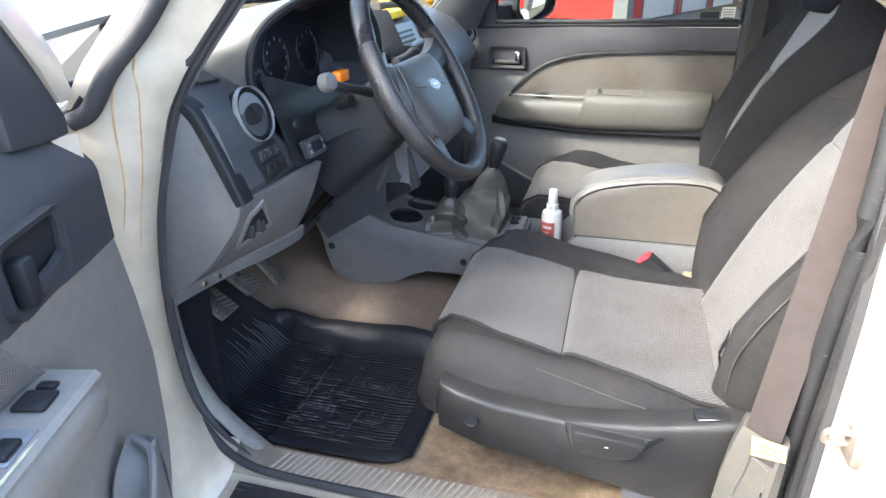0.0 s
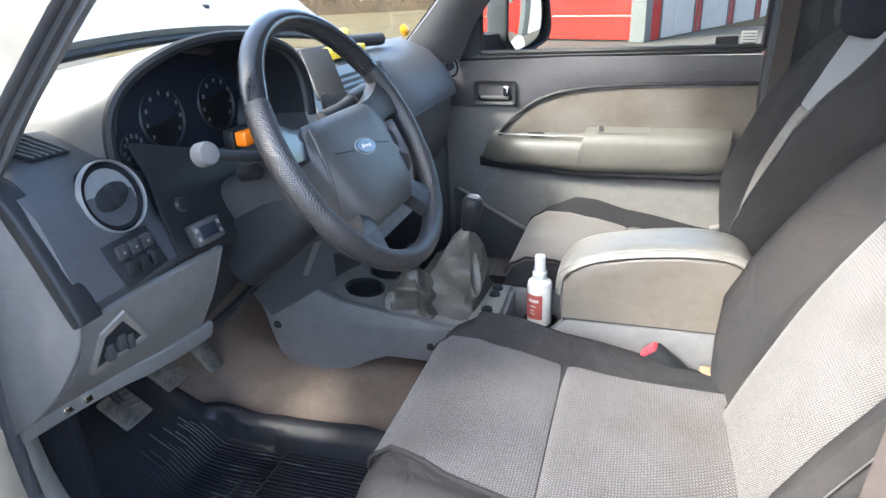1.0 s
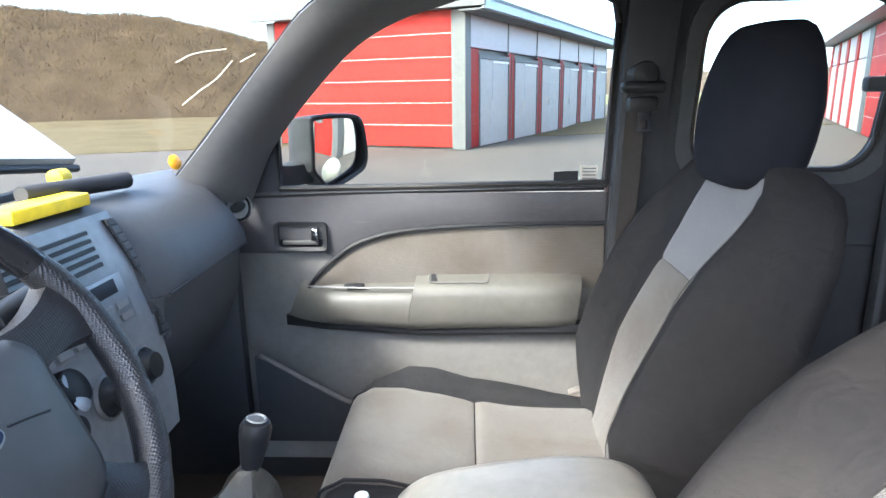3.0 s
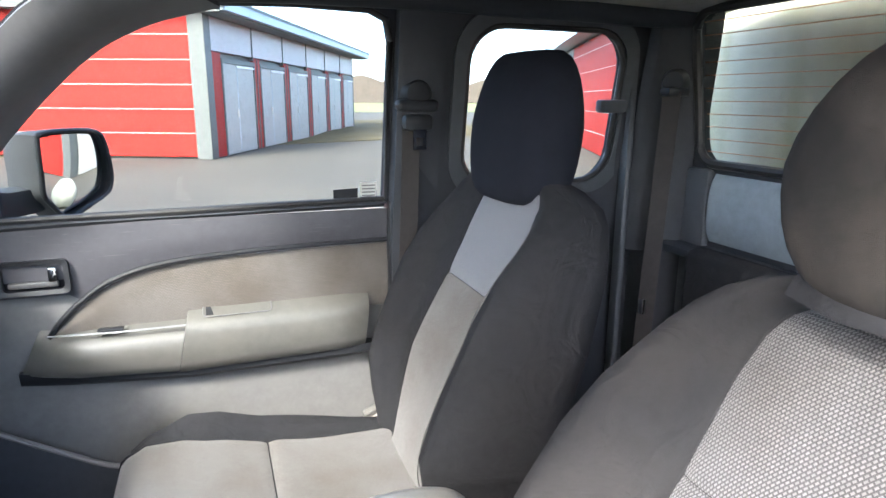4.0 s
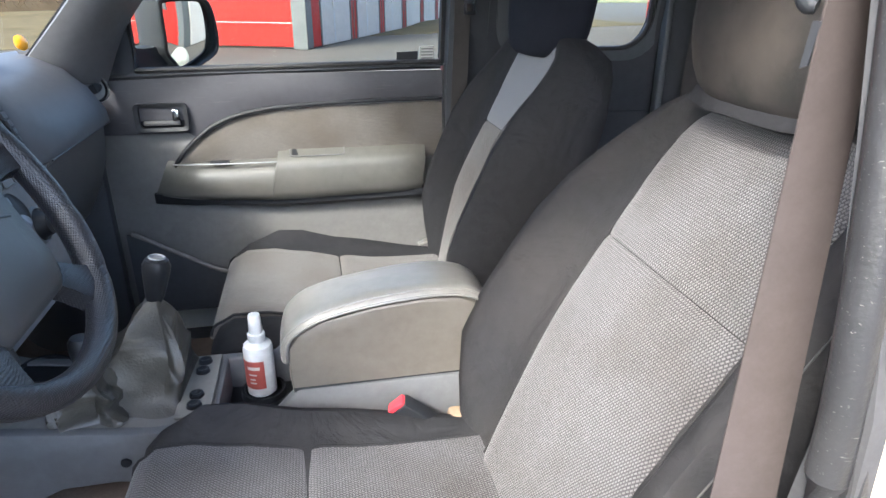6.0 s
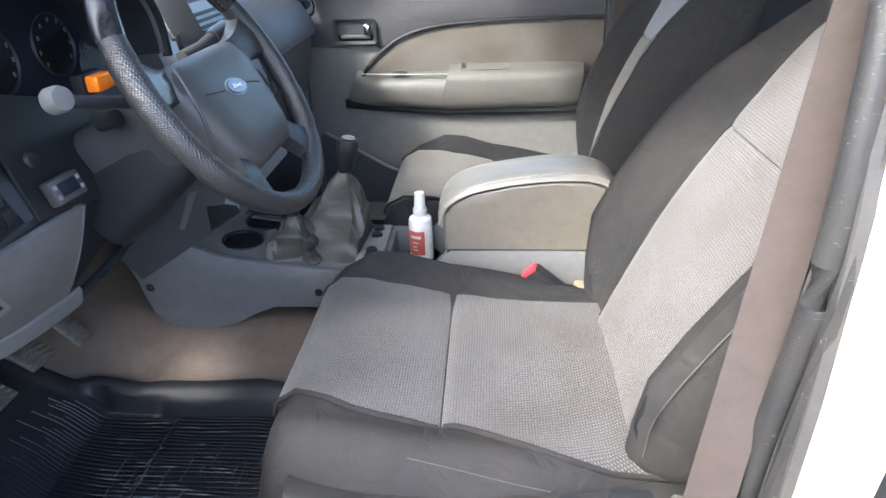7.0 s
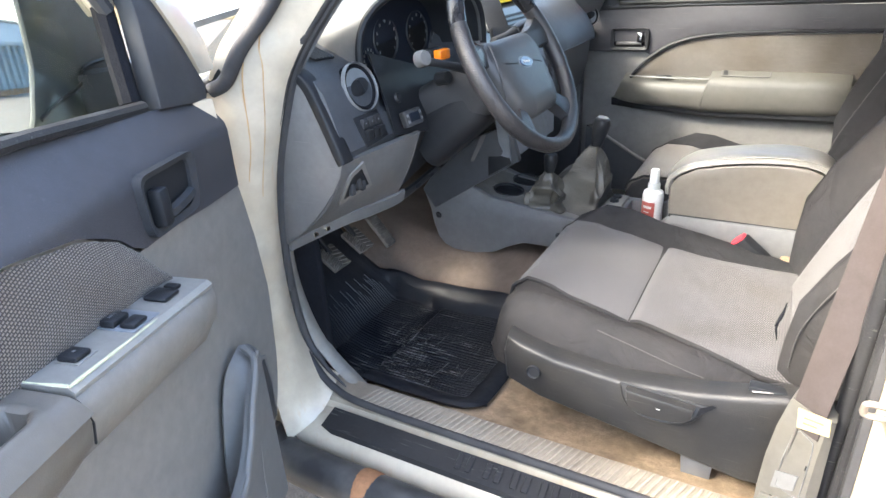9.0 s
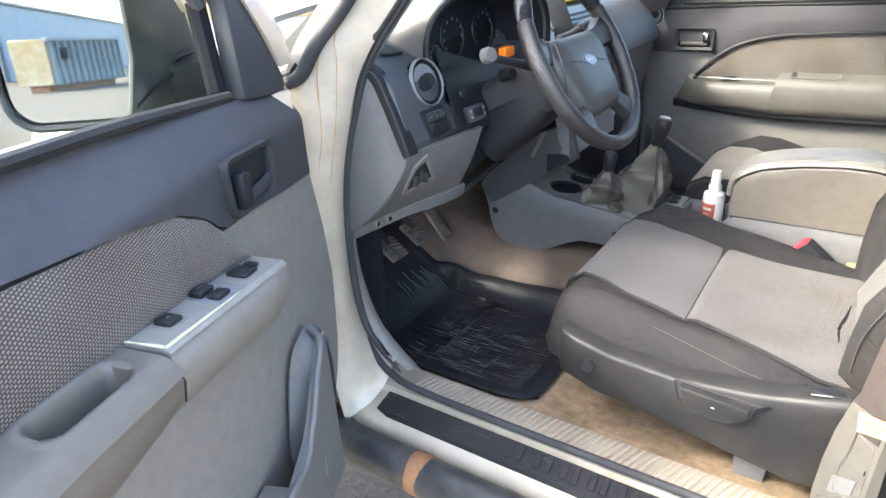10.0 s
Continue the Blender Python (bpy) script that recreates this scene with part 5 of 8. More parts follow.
part("key", lathe(B(), [(0.008, 0.012), (0.012, 0.011), (0.014, -0.02)], (0.415, 0.425, 1.290), (0.9, -0.3, 0.2), 16), "black", col)
ls = rrect(0, -0.040, 0.066, 0.056, 0.040, 7)
cpart("lower_shroud", loft(B(), [[Vector((x * s, -0.045 + (y + 0.045) * s - d, z)) for x, y in ls] for s, z, d in ((0.62, -0.105, 0.0), (0.80, -0.112, 0.0), (0.90, -0.13, 0.002), (0.98, -0.17, 0.006), (1.06, -0.22, 0.012), (1.12, -0.28, 0.02))]), "black", "rounded lower column shroud")
solid("hanging_tag", slab(B(), [(0.455, 0.505, 1.150), (0.462, 0.517, 1.150), (0.434, 0.503, 1.088), (0.430, 0.498, 1.092)], (0.001, 0.002, 0), 0.0004, 1), "hub", "narrow blue-grey paper strip hanging below the column", "paper strip")

# ---- centre console, gear levers ----
con = thing("centre_console", (0.6, YC, 0.8), "grey plastic centre console between the seats", "centre console")
cside = [(0.140, 0.905), (0.162, 0.845), (0.170, 0.80), (0.184, 0.757), (0.205, 0.735), (0.240, 0.722), (0.300, 0.722), (0.365, 0.736), (0.410, 0.762), (0.458, 0.782), (0.54, 0.783), (0.64, 0.765), (0.80, 0.745), (1.16, 0.725), (1.20, 0.86), (1.165, 0.925), (0.84, 0.925), (0.79, 0.872), (0.60, 0.872), (0.50, 0.885), (0.36, 0.905), (0.30, 0.93), (0.22, 0.96)]


def con_y(x):
    return line(x, [(0.14, 0.752), (0.36, 0.748), (0.84, 0.745), (1.2, 0.738)])


for sgn, nm in ((1, "console_side"), (-1, "console_side")):
    b = B()
    vs = [(x, YC + sgn * (YC - con_y(x)) * -1, z) for x, z in cside]
    slab(b, vs, (0, 0.022 * sgn, 0), 0.005)
    part(nm, b, "greydark", con)
part("stack_cheek", slab(B(), [(0.159, 0.718, 0.915), (0.185, 0.738, 0.853), (0.31, 0.742, 0.932), (0.45, 0.740, 1.02), (0.425, 0.735, 1.12), (0.347, 0.720, 1.085), (0.249, 0.715, 1.034)], (0.0, 0.02, 0.0), 0.005), "dash", con, "grey side panel of the centre stack")
part("cubby", slab(B(), [(0.362, 0.738, 0.972), (0.428, 0.740, 1.012), (0.424, 0.741, 1.075), (0.365, 0.735, 1.08)], (0.0, -0.006, 0.0), 0.002), "black", con, "dark open cubby")
part("front_riser", slab(B(), [(0.205, 0.755, 0.93), (0.205, 0.965, 0.93), (0.33, 0.965, 1.045), (0.33, 0.755, 1.045)], (-0.03, 0, 0.0), 0.004), "black", con)
tp = [(0.20, 0.935), (0.30, 0.918), (0.36, 0.903), (0.50, 0.884), (0.60, 0.870), (0.80, 0.868)]


def con_top_z(x):
    return line(x, tp)


cups = ((0.378, 0.835, 0.040), (0.395, 0.938, 0.040))
# top plate with two round cup wells cut in it
us, vs_ = steps(0.205, 0.70, 66), steps(0.752, 0.968, 32)


def well(x, y):
    for cx, cy, r in cups:
        if (x - cx) ** 2 + (y - cy) ** 2 < r * r:
            return True
    return False


part("top_plate", sheet(B(), lambda x, y: (x, y, con_top_z(x) - (0.055 if well(x, y) else 0.0)), us, vs_, 0.006), "grey", con)
for cx, cy, r in cups:
    z = con_top_z(cx)
    part("cup_well", lathe(B(), [(r * 0.9, -0.055), (r * 0.94, -0.05), (r * 0.97, -0.004), (r * 1.0, 0.003), (r * 1.10, 0.003), (r * 1.13, -0.003)], (cx, cy, z), (0.14, 0, 1), 32), "black", con, "round black cup holder")
part("switch_strip", slab(B(), [(0.635, 0.775, 0.874), (0.635, 0.962, 0.874), (0.692, 0.962, 0.874), (0.692, 0.775, 0.874)], (0, 0, 0.005), 0.002), "greylight", con)
for k, y in enumerate((0.80, 0.83, 0.905, 0.938)):
    part("socket", lathe(B(), [(0.004, 0.004), (0.008, 0.007), (0.0115, 0.006), (0.013, 0.0)], (0.664, y, 0.879), (0, 0, 1), 18), "black", con, "black push button")
for y in (0.865, 0.905):
    part("outlet", lathe(B(), [(0.010, 0.004), (0.016, 0.006), (0.019, 0.0)], (0.225, y, 0.955), (1, 0, 0.5), 20), "black", con, "round power outlet")
    part("outlet_ring", lathe(B(), [(0.014, 0.006), (0.016, 0.008), (0.018, 0.006)], (0.225, y, 0.955), (1, 0, 0.5), 20), "chrome", con)
part("tray_floor", box(B(), 0.70, 0.835, 0.757, 0.963, 0.790, 0.805, 0.003), "black", con)
part("tray_front", box(B(), 0.695, 0.703, 0.757, 0.963, 0.79, 0.872, 0.002), "greydark", con)
part("tray_ring", lathe(B(), [(0.034, 0.0), (0.036, 0.012), (0.041, 0.012), (0.043, 0.0)], (0.765, 0.925, 0.805), (0, 0, 1), 26), "black", con)
part("side_screw", lathe(B(), [(0.002, 0.001), (0.007, 0.003), (0.010, 0.0)], (0.190, 0.748, 0.828), (0, -1, 0), 16), "black", con)
part("side_hole", lathe(B(), [(0.002, 0.001), (0.008, 0.002), (0.009, 0.0)], (0.560, 0.746, 0.822), (0, -1, 0), 14), "black", con)
# padded armrest box
armx = [(0.833, 0.905), (0.829, 0.955), (0.831, 1.000), (0.848, 1.023), (0.886, 1.044), (0.966, 1.061), (1.044, 1.069), (1.11, 1.067), (1.145, 1.052), (1.160, 1.02), (1.162, 0.905)]
lidl = thing("armrest_box", (1.0, YC, 0.90), "grey vinyl armrest box with a stitched padded lid", "armrest")
part("console_deck", box(B(), 0.838, 1.158, 0.765, 0.962, 0.895, 0.918, 0.004), "greydark", con)
part("box_gap", box(B(), 0.834, 1.158, 0.7465, 0.873, 0.919, 0.927, 0.001), "black", lidl, "dark joint below the box")
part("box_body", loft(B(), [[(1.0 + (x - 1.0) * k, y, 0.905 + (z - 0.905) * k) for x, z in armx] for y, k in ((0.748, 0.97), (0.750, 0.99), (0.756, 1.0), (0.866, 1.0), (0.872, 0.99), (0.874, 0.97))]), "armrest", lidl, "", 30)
lidc = smooth_path([(x, 0, z) for x, z in armx[1:-1]], 4)


def lid_pt(u, v):
    p, q = along(lidc, max(0.0, u - 0.02)), along(lidc, min(1.0, u + 0.02))
    t = (q - p).normalized()
    nrm = Vector((-t.z, 0, t.x))
    e = abs(2 * v - 1)
    puff = 0.015 * (1 - e ** 9) * (0.45 + 0.55 * math.sin(math.pi * min(1, max(0, u))) ** 0.5) + 0.003 * noise.noise((u * 5, v * 3, 8))
    c = along(lidc, u) + nrm * (puff + 0.003)
    return Vector((c.x, 0.7475 + 0.128 * v, c.z))


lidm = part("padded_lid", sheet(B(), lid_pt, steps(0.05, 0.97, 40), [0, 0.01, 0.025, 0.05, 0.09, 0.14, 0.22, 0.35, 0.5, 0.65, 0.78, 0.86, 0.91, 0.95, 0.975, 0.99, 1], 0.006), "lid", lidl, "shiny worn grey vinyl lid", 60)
for v_, r_ in ((0.004, 0.0022), (0.06, 0.0016)):
    part("seam_line", tube(B(), [lid_pt(u, v_) + Vector((0, -0.0005, 0.0004)) for u in steps(0.08, 0.95, 30)], r_, 6), "lid", lidm, "stitched seam")
# levers
gear = thing("gear_lever", (0.58, 0.90, 0.87), "gear lever with a black knob and a creased grey leather gaiter", "gear lever")


def gaiter(x0, x1, y0, y1, z0, top, r1, seed):
    """A leather tent from a rounded rectangle up to the lever, hanging in sharp creases."""
    b = B()
    top = Vector(top)
    base = rrect((x0 + x1) / 2, (y0 + y1) / 2, (x1 - x0) / 2, (y1 - y0) / 2, 0.028, 12)
    n_ = len(base)
    rings = []
    for i in range(27):
        t = i / 26
        ring = []
        for k, (x, y) in enumerate(base):
            a = math.atan2(y - (y0 + y1) / 2, x - (x0 + x1) / 2)
            p = Vector((x, y, z0))
            q = top + Vector((math.cos(a) * r1, math.sin(a) * r1, 0))
            s = t ** 0.80
            c = p.lerp(q, s)
            c.z = z0 + (top.z - z0) * (t ** 1.10)
            out = Vector((math.cos(a), math.sin(a), 0.25))
            env = math.sin(math.pi * min(1, t * 1.06)) ** 0.6
            fold = 1 - 2 * abs(noise.noise((math.cos(a) * 1.7 + t * 1.3 + seed, math.sin(a) * 1.7 - t * 0.9, t * 1.4 + seed)))
            fine = 1 - 2 * abs(noise.noise((math.cos(a) * 4 + seed, math.sin(a) * 4 + t, t * 2.5)))
            ring.append(c + out * env * (0.034 * fold - 0.014 + 0.010 * fine * (1 - t)))
        rings.append(ring)
    return loft(b, rings)


part("gaiter", gaiter(0.462, 0.650, 0.778, 0.964, 0.866, (0.597, 0.919, 1.028), 0.016, 1.3), "boot", gear, "creased grey leather gaiter", 60)
part("shaft", tube(B(), [(0.59, 0.915, 1.0), (0.602, 0.921, 1.05)], 0.009, 10), "black", gear)
part("knob", lathe(B(), [(0.012, 0.0), (0.016, 0.012), (0.0195, 0.035), (0.023, 0.058), (0.0235, 0.070), (0.019, 0.080), (0.004, 0.083)], (0.600, 0.921, 1.022), (0.20, 0.02, 1), 24), "black", gear, "glossy black gear knob")
part("knob_cap", lathe(B(), [(0.010, 0.0), (0.0125, 0.002), (0.015, 0.0)], (0.6163, 0.9226, 1.1045), (0.20, 0.02, 1), 24), "silver", gear)
trl = thing("transfer_lever", (0.50, 0.81, 0.872), "short transfer lever with a black knob in a leather gaiter", "gear lever")
part("gaiter", gaiter(0.445, 0.560, 0.762, 0.862, 0.872, (0.512, 0.795, 0.982), 0.013, 4.1), "boot", trl, "creased grey leather gaiter", 60)
part("shaft", tube(B(), [(0.511, 0.795, 0.97), (0.513, 0.795, 1.0)], 0.008, 10), "black", trl)
part("knob", lathe(B(), [(0.010, 0.0), (0.014, 0.012), (0.018, 0.035), (0.0185, 0.048), (0.014, 0.056), (0.004, 0.058)], (0.513, 0.795, 0.976), (0.10, 0, 1), 22), "black", trl, "glossy black knob")

# spray bottle in the console tray
bo = thing("spray_bottle", (0.765, 0.925, 0.806), "white plastic spray bottle with a dark red label", "spray bottle")
bx, by = 0.762, 0.930
part("body", lathe(B(), [(0.004, 0.0), (0.0235, 0.001), (0.0275, 0.005), (0.0275, 0.097), (0.0255, 0.106), (0.0150, 0.113), (0.0138, 0.118)], (bx, by, 0.806), (0, 0, 1), 28), "bottle", bo)
part("collar", lathe(B(), [(0.0145, 0.0), (0.016, 0.002), (0.016, 0.014), (0.0132, 0.016)], (bx, by, 0.921), (0, 0, 1), 24), "bottle", bo)
part("cap", lathe(B(), [(0.0120, 0.0), (0.0128, 0.002), (0.0115, 0.034), (0.0105, 0.038), (0.002, 0.039)], (bx, by, 0.936), (0, 0, 1), 24), "bottle", bo, "white tapered spray cap")
b = B()
loft(b, [[(bx + 0.0281 * math.cos(a), by + 0.0281 * math.sin(a), z) for a in [radians(q) for q in steps(165, 292, 16)]] for z in (0.828, 0.888)], closed=False)
part("label", b, "label", bo, "dark red printed label")
for z, a0, a1 in ((0.870, 225, 275), (0.858, 230, 262), (0.848, 232, 255), (0.840, 232, 258)):
    b = B()
    loft(b, [[(bx + 0.0286 * math.cos(a), by + 0.0286 * math.sin(a), zz) for a in [radians(q) for q in steps(a0, a1, 6)]] for zz in (z, z + (0.007 if z > 0.865 else 0.003))], closed=False)
    part("print_bar", b, "labelprint", bo)

# ---- pedals and mat ----
def pedal(at, w, h, tilt, label):
    p = thing("pedal", at, label, "pedal", "driver's pedals")
    m = Matrix.Translation(at) @ Matrix.Rotation(tilt, 4, "Y")
    b = box(B(), -0.006, 0.006, -w / 2, w / 2, -h / 2, h / 2, 0.006)
    b.transform(m)
    part("pad", b, "pedal", p)
    for i in range(6):
        z = -h / 2 + h * (i + 0.6) / 6.4
        b = B()
        for s in (-1, 1):
            slab(b, [(0.006, 0, z + 0.004), (0.006, s * w * 0.42, z - 0.004), (0.006, s * w * 0.42, z - 0.008), (0.006, 0, z)], (0.004, 0, 0), 0.001, 1)
        b.transform(m)
        part("tread_rib", b, "pedal", p)
    part("arm", tube(B(), smooth_path([Vector(at) + Vector((-0.008, 0, 0.01)), Vector(at) + Vector((-0.05, 0.0, 0.08)), Vector(at) + Vector((-0.03, 0.01, 0.22))], 4), 0.008, 8), "black", p)


pedal((0.045, 0.425, 0.805), 0.068, 0.078, radians(-54), "worn rubber clutch pedal with a chevron tread")
pedal((0.030, 0.555, 0.800), 0.066, 0.080, radians(-54), "worn rubber brake pedal with a chevron tread")
acc = thing("accelerator", (0.01, 0.66, 0.75), "long black accelerator pedal", "pedal", "driver's pedals")
b = box(B(), -0.006, 0.006, -0.022, 0.022, -0.075, 0.075, 0.005)
b.transform(Matrix.Translation((0.02, 0.668, 0.80)) @ Matrix.Rotation(radians(-40), 4, "Y"))
part("pad", b, "pedal", acc)
for i in range(8):
    b = box(B(), 0.006, 0.009, -0.019, 0.019, -0.07 + i * 0.018, -0.062 + i * 0.018, 0.001, 1)
    b.transform(Matrix.Translation((0.02, 0.668, 0.80)) @ Matrix.Rotation(radians(-40), 4, "Y"))
    part("tread_rib", b, "pedal", acc)
part("arm", tube(B(), [(0.0, 0.668, 0.85), (-0.05, 0.668, 0.95), (-0.05, 0.66, 1.05)], 0.007, 8), "black", acc)

fm = thing("floor_mat", (0.35, 0.42, 0.6), "black rubber floor mat with raised ribs and worn light edges", "floor mat")


def mat_z(x, y):
    return max(carpet_z(x, y), carpet_z(x, y + 0.014), carpet_z(x, y - 0.01), sand_z(y) if x > 0.28 else 0) + 0.010 + 0.014 * math.exp(-((x - 0.12) / 0.06) ** 2) + 0.004 * noise.noise((x * 7, y * 7, 1))


def mat_pt(u, v):
    x = -0.085 + 0.665 * u
    y0 = line(u, [(0, 0.26), (0.22, 0.225), (0.45, 0.200), (0.6, 0.190), (0.88, 0.188), (0.94, 0.197), (0.98, 0.215), (1.0, 0.245)])
    y1 = line(u, [(0, 0.560), (0.16, 0.580), (0.26, 0.612), (0.5, 0.630), (0.8, 0.636), (1, 0.625)])
    y = y0 + (y1 - y0) * v
    e = min(v, 1 - v, (1 - u) * 1.6)
    lip = 0.008 * (1 if e < 0.085 else max(0, 1 - (e - 0.085) / 0.02)) - 0.006 * max(0, 1 - e / 0.012)
    return (x, y, mat_z(x, y) + lip)


part("sheet", sheet(B(), mat_pt, steps(0, 1, 52), steps(0, 1, 44), 0.008), "mat", fm)
rng = random.Random(4)
for i in range(36):
    v = 0.108 + i * 0.0219
    u0 = 0.20 + 0.08 * rng.random()

    def rib_at(u):
        return Vector(mat_pt(u, v + 0.004 * math.sin(u * 9 + i))) + Vector((0, 0, 0.0022))
    part("long_rib", tube(B(), [rib_at(u) for u in steps(u0, 0.925, 26)], 0.0015, 5), "mat", fm)
    # short worn stretches, most of them where the heels rest
    for k in range(4 if i < 22 else 1):
        c = max(0.44, rng.gauss(0.58, 0.14))
        w = rng.uniform(0.015, 0.055)
        if u0 < c - w and c + w < 0.92:
            part("worn_stretch", tube(B(), [rib_at(u) + Vector((0, 0, 0.0006)) for u in steps(c - w, c + w, 5)], [0.0004, 0.0013, 0.0014, 0.0013, 0.0012, 0.0004], 5), "matrib", fm, "pale worn stretch of a rib")
for i in range(20):
    u = 0.47 + i * 0.0225
    c = 0.10 + 0.20 * rng.random()
    while c < 0.62:
        w = rng.uniform(0.03, 0.16)
        part("cross_rib", tube(B(), [Vector(mat_pt(u + 0.004 * math.sin(v * 20 + i), v)) + Vector((0, 0, 0.0028)) for v in steps(c, min(0.74, c + w), 7)], 0.0011, 5), "matrib" if rng.random() < 0.55 else "mat", fm)
        c += w + rng.uniform(0.02, 0.16)


# ---- seats ----
def seat(name, dx, cy, dz, label, driver, back, lean, head):
    """A front seat: cushion and back with bolsters, woven insert panels, head restraint, side shields."""
    s = thing(name, (0.9 + dx, cy, 0.6), label, "car seat", "front seats")
    out = -1 if driver else 1       # outboard side

    def P(x, y, z):
        if driver and x < 0.70:
            x += 0.036 * (0.70 - x) / 0.142
        return Vector((x + dx, cy + y, z + dz))
    cen = [(0.560, 0.800), (0.566, 0.850), (0.585, 0.892), (0.62, 0.912), (0.68, 0.912), (0.76, 0.897), (0.85, 0.880), (0.98, 0.866), (1.08, 0.862), (1.16, 0.862)]

    def cz(x):
        return ramp(x, cen)

    def half(x):
        return line(x, [(0.56, 0.235), (0.60, 0.262), (0.70, 0.275), (1.0, 0.272), (1.16, 0.26)])

    def bolster(x, q):
        hump = 0.052 if (q * out < 0) == driver else 0.020
        return hump * ramp(x, [(0.60, 0.1), (0.74, 1.0), (0.90, 0.75), (1.12, 0.2)]) * ramp(abs(q), [(0.62, 0), (0.82, 1)])
    rings = []
    for x in (0.558, 0.562, 0.572, 0.59, 0.62, 0.66, 0.70, 0.76, 0.82, 0.845, 0.855, 0.865, 0.92, 0.98, 1.04, 1.10, 1.15, 1.17):
        h = half(x)
        top = cz(x) if x > 0.56 else 0.80
        zb = 0.775 + (0.02 if x < 0.565 else 0) + 0.012 * ramp(x, [(0.6, 0), (1.0, 1)])
        ring = []
        for q in (-1.0, -0.995, -0.96, -0.88, -0.80, -0.72, -0.64, -0.5, -0.25, 0, 0.25, 0.5, 0.64, 0.72, 0.80, 0.88, 0.96, 0.995, 1.0):
            a = abs(q)
            z = top + bolster(x, q)
            if a > 0.80:
                t = (a - 0.80) / 0.20
                full = top + bolster(x, math.copysign(0.80, q))
                z = zb + (full - zb) * math.sqrt(max(0, 1 - t ** 2.2)) * 0.98 + 0.002
            if 0.60 < a < 0.68 and not driver:
                z -= 0.006
            ring.append(P(x, q * h, min(z, top + 0.055)))
        ring += [P(x, h * 0.9, zb - 0.004), P(x, 0, zb - 0.01), P(x, -h * 0.9, zb - 0.004)]
        rings.append(ring)
    side_mat = "cloth" if driver else "clothpass"
    part("cushion", loft(B(), rings), side_mat, s, "black cloth cushion sides", 60)

    def ins(x0, x1, off=0.0045 if not driver else 0.0018):
        def f(x, y):
            e = min((x - x0), (x1 - x)) if x0 > 0.7 else (x1 - x)
            dip = 0.006 * max(0, 1 - e / 0.012) + (0.0 if driver else 0.0030) * max(0, 1 - (0.176 - abs(y)) / 0.012)
            sag = 0.0035 * noise.noise((x * 6 + dx, y * 6 + cy, 0.3))
            zz = cz(x)
            if driver and y < 0:
                y *= 1 - 0.17 * ramp(x, [(0.60, 1), (0.80, 0)])
            if driver and y < 0 and x > 0.853:
                # the rear panel spreads over the flat outboard side towards the back
                y *= 1 + 0.34 * ramp(x, [(0.853, 0), (1.10, 1)])
                q = -y / half(x)
                zz += bolster(x, -q) + 0.0012
                if q > 0.80:
                    zz = 0.785 + (zz - 0.785) * math.sqrt(1 - min(1, (q - 0.80) / 0.20) ** 2.2)
            return P(x - (0.0045 if x < 0.60 else 0), y, zz + off - dip + sag + 0.004)
        return f
    front_mat = "weave" if driver else "weavefine"
    xw = [[0.574, 0.58, 0.59, 0.60, 0.62, 0.65, 0.69, 0.73, 0.77, 0.81, 0.848], [0.856, 0.87, 0.89, 0.93, 0.98, 1.03, 1.08, 1.12, 1.15]]
    xs = [0.572, 0.578, 0.59, 0.60, 0.62, 0.65, 0.69, 0.73, 0.77, 0.81, 0.83, 0.842, 0.850]
    part("front_insert", sheet(B(), ins(0.57, 0.850), xs, steps(-0.176, 0.176, 20), 0.010), front_mat, s, "grey woven front panel of the cushion", 60)
    xs = [0.853, 0.859, 0.87, 0.89, 0.93, 0.98, 1.03, 1.08, 1.12, 1.15]
    part("rear_insert", sheet(B(), ins(0.853, 1.16), xs, steps(-0.176, 0.176, 20), 0.010), front_mat, s, "grey woven rear panel of the cushion, stained", 60)
    low, rad = (0.0024, 0.0042) if driver else (-0.001, 0.0032)
    for y in (-0.1765, 0.1765):
        part("insert_welt", tube(B(), [ins(0.57, 0.850)(x, y) - Vector((0, 0, low)) for x in xw[0]], rad, 8), side_mat, s)
        part("insert_welt", tube(B(), [ins(0.853, 1.16)(x, y) - Vector((0, 0, low)) for x in xw[1]], rad, 8), side_mat, s)
    # backrest, built along the recline
    o = Vector((back[0], 0, back[1]))
    up = Vector((math.sin(radians(lean)), 0, math.cos(radians(lean))))
    fw = Vector((-up.z, 0, up.x))
    length = 0.625

    def Q(sv, y, d):
        v = o + up * sv + fw * d
        return P(v.x, y, v.z)

    def bh(sv):
        return line(sv, [(-0.06, 0.225), (0.0, 0.245), (0.15, 0.270), (0.36, 0.272), (0.48, 0.255), (0.55, 0.225), (0.60, 0.17), (0.625, 0.11)])

    def inner(sv):
        # half width towards the console, fuller on the driver's backrest
        if not driver:
            return bh(sv)
        return line(sv, [(-0.06, 0.235), (0.0, 0.270), (0.10, 0.305), (0.20, 0.318), (0.33, 0.318), (0.41, 0.312), (0.474, 0.302), (0.53, 0.286), (0.575, 0.258), (0.60, 0.215), (0.617, 0.155), (0.626, 0.10)])

    def belly(sv):
        return 0.018 * math.sin(max(0, min(1, sv / 0.45)) * math.pi) - 0.020 * ramp(sv, [(0.42, 0), (0.62, 1)])
    rings = []
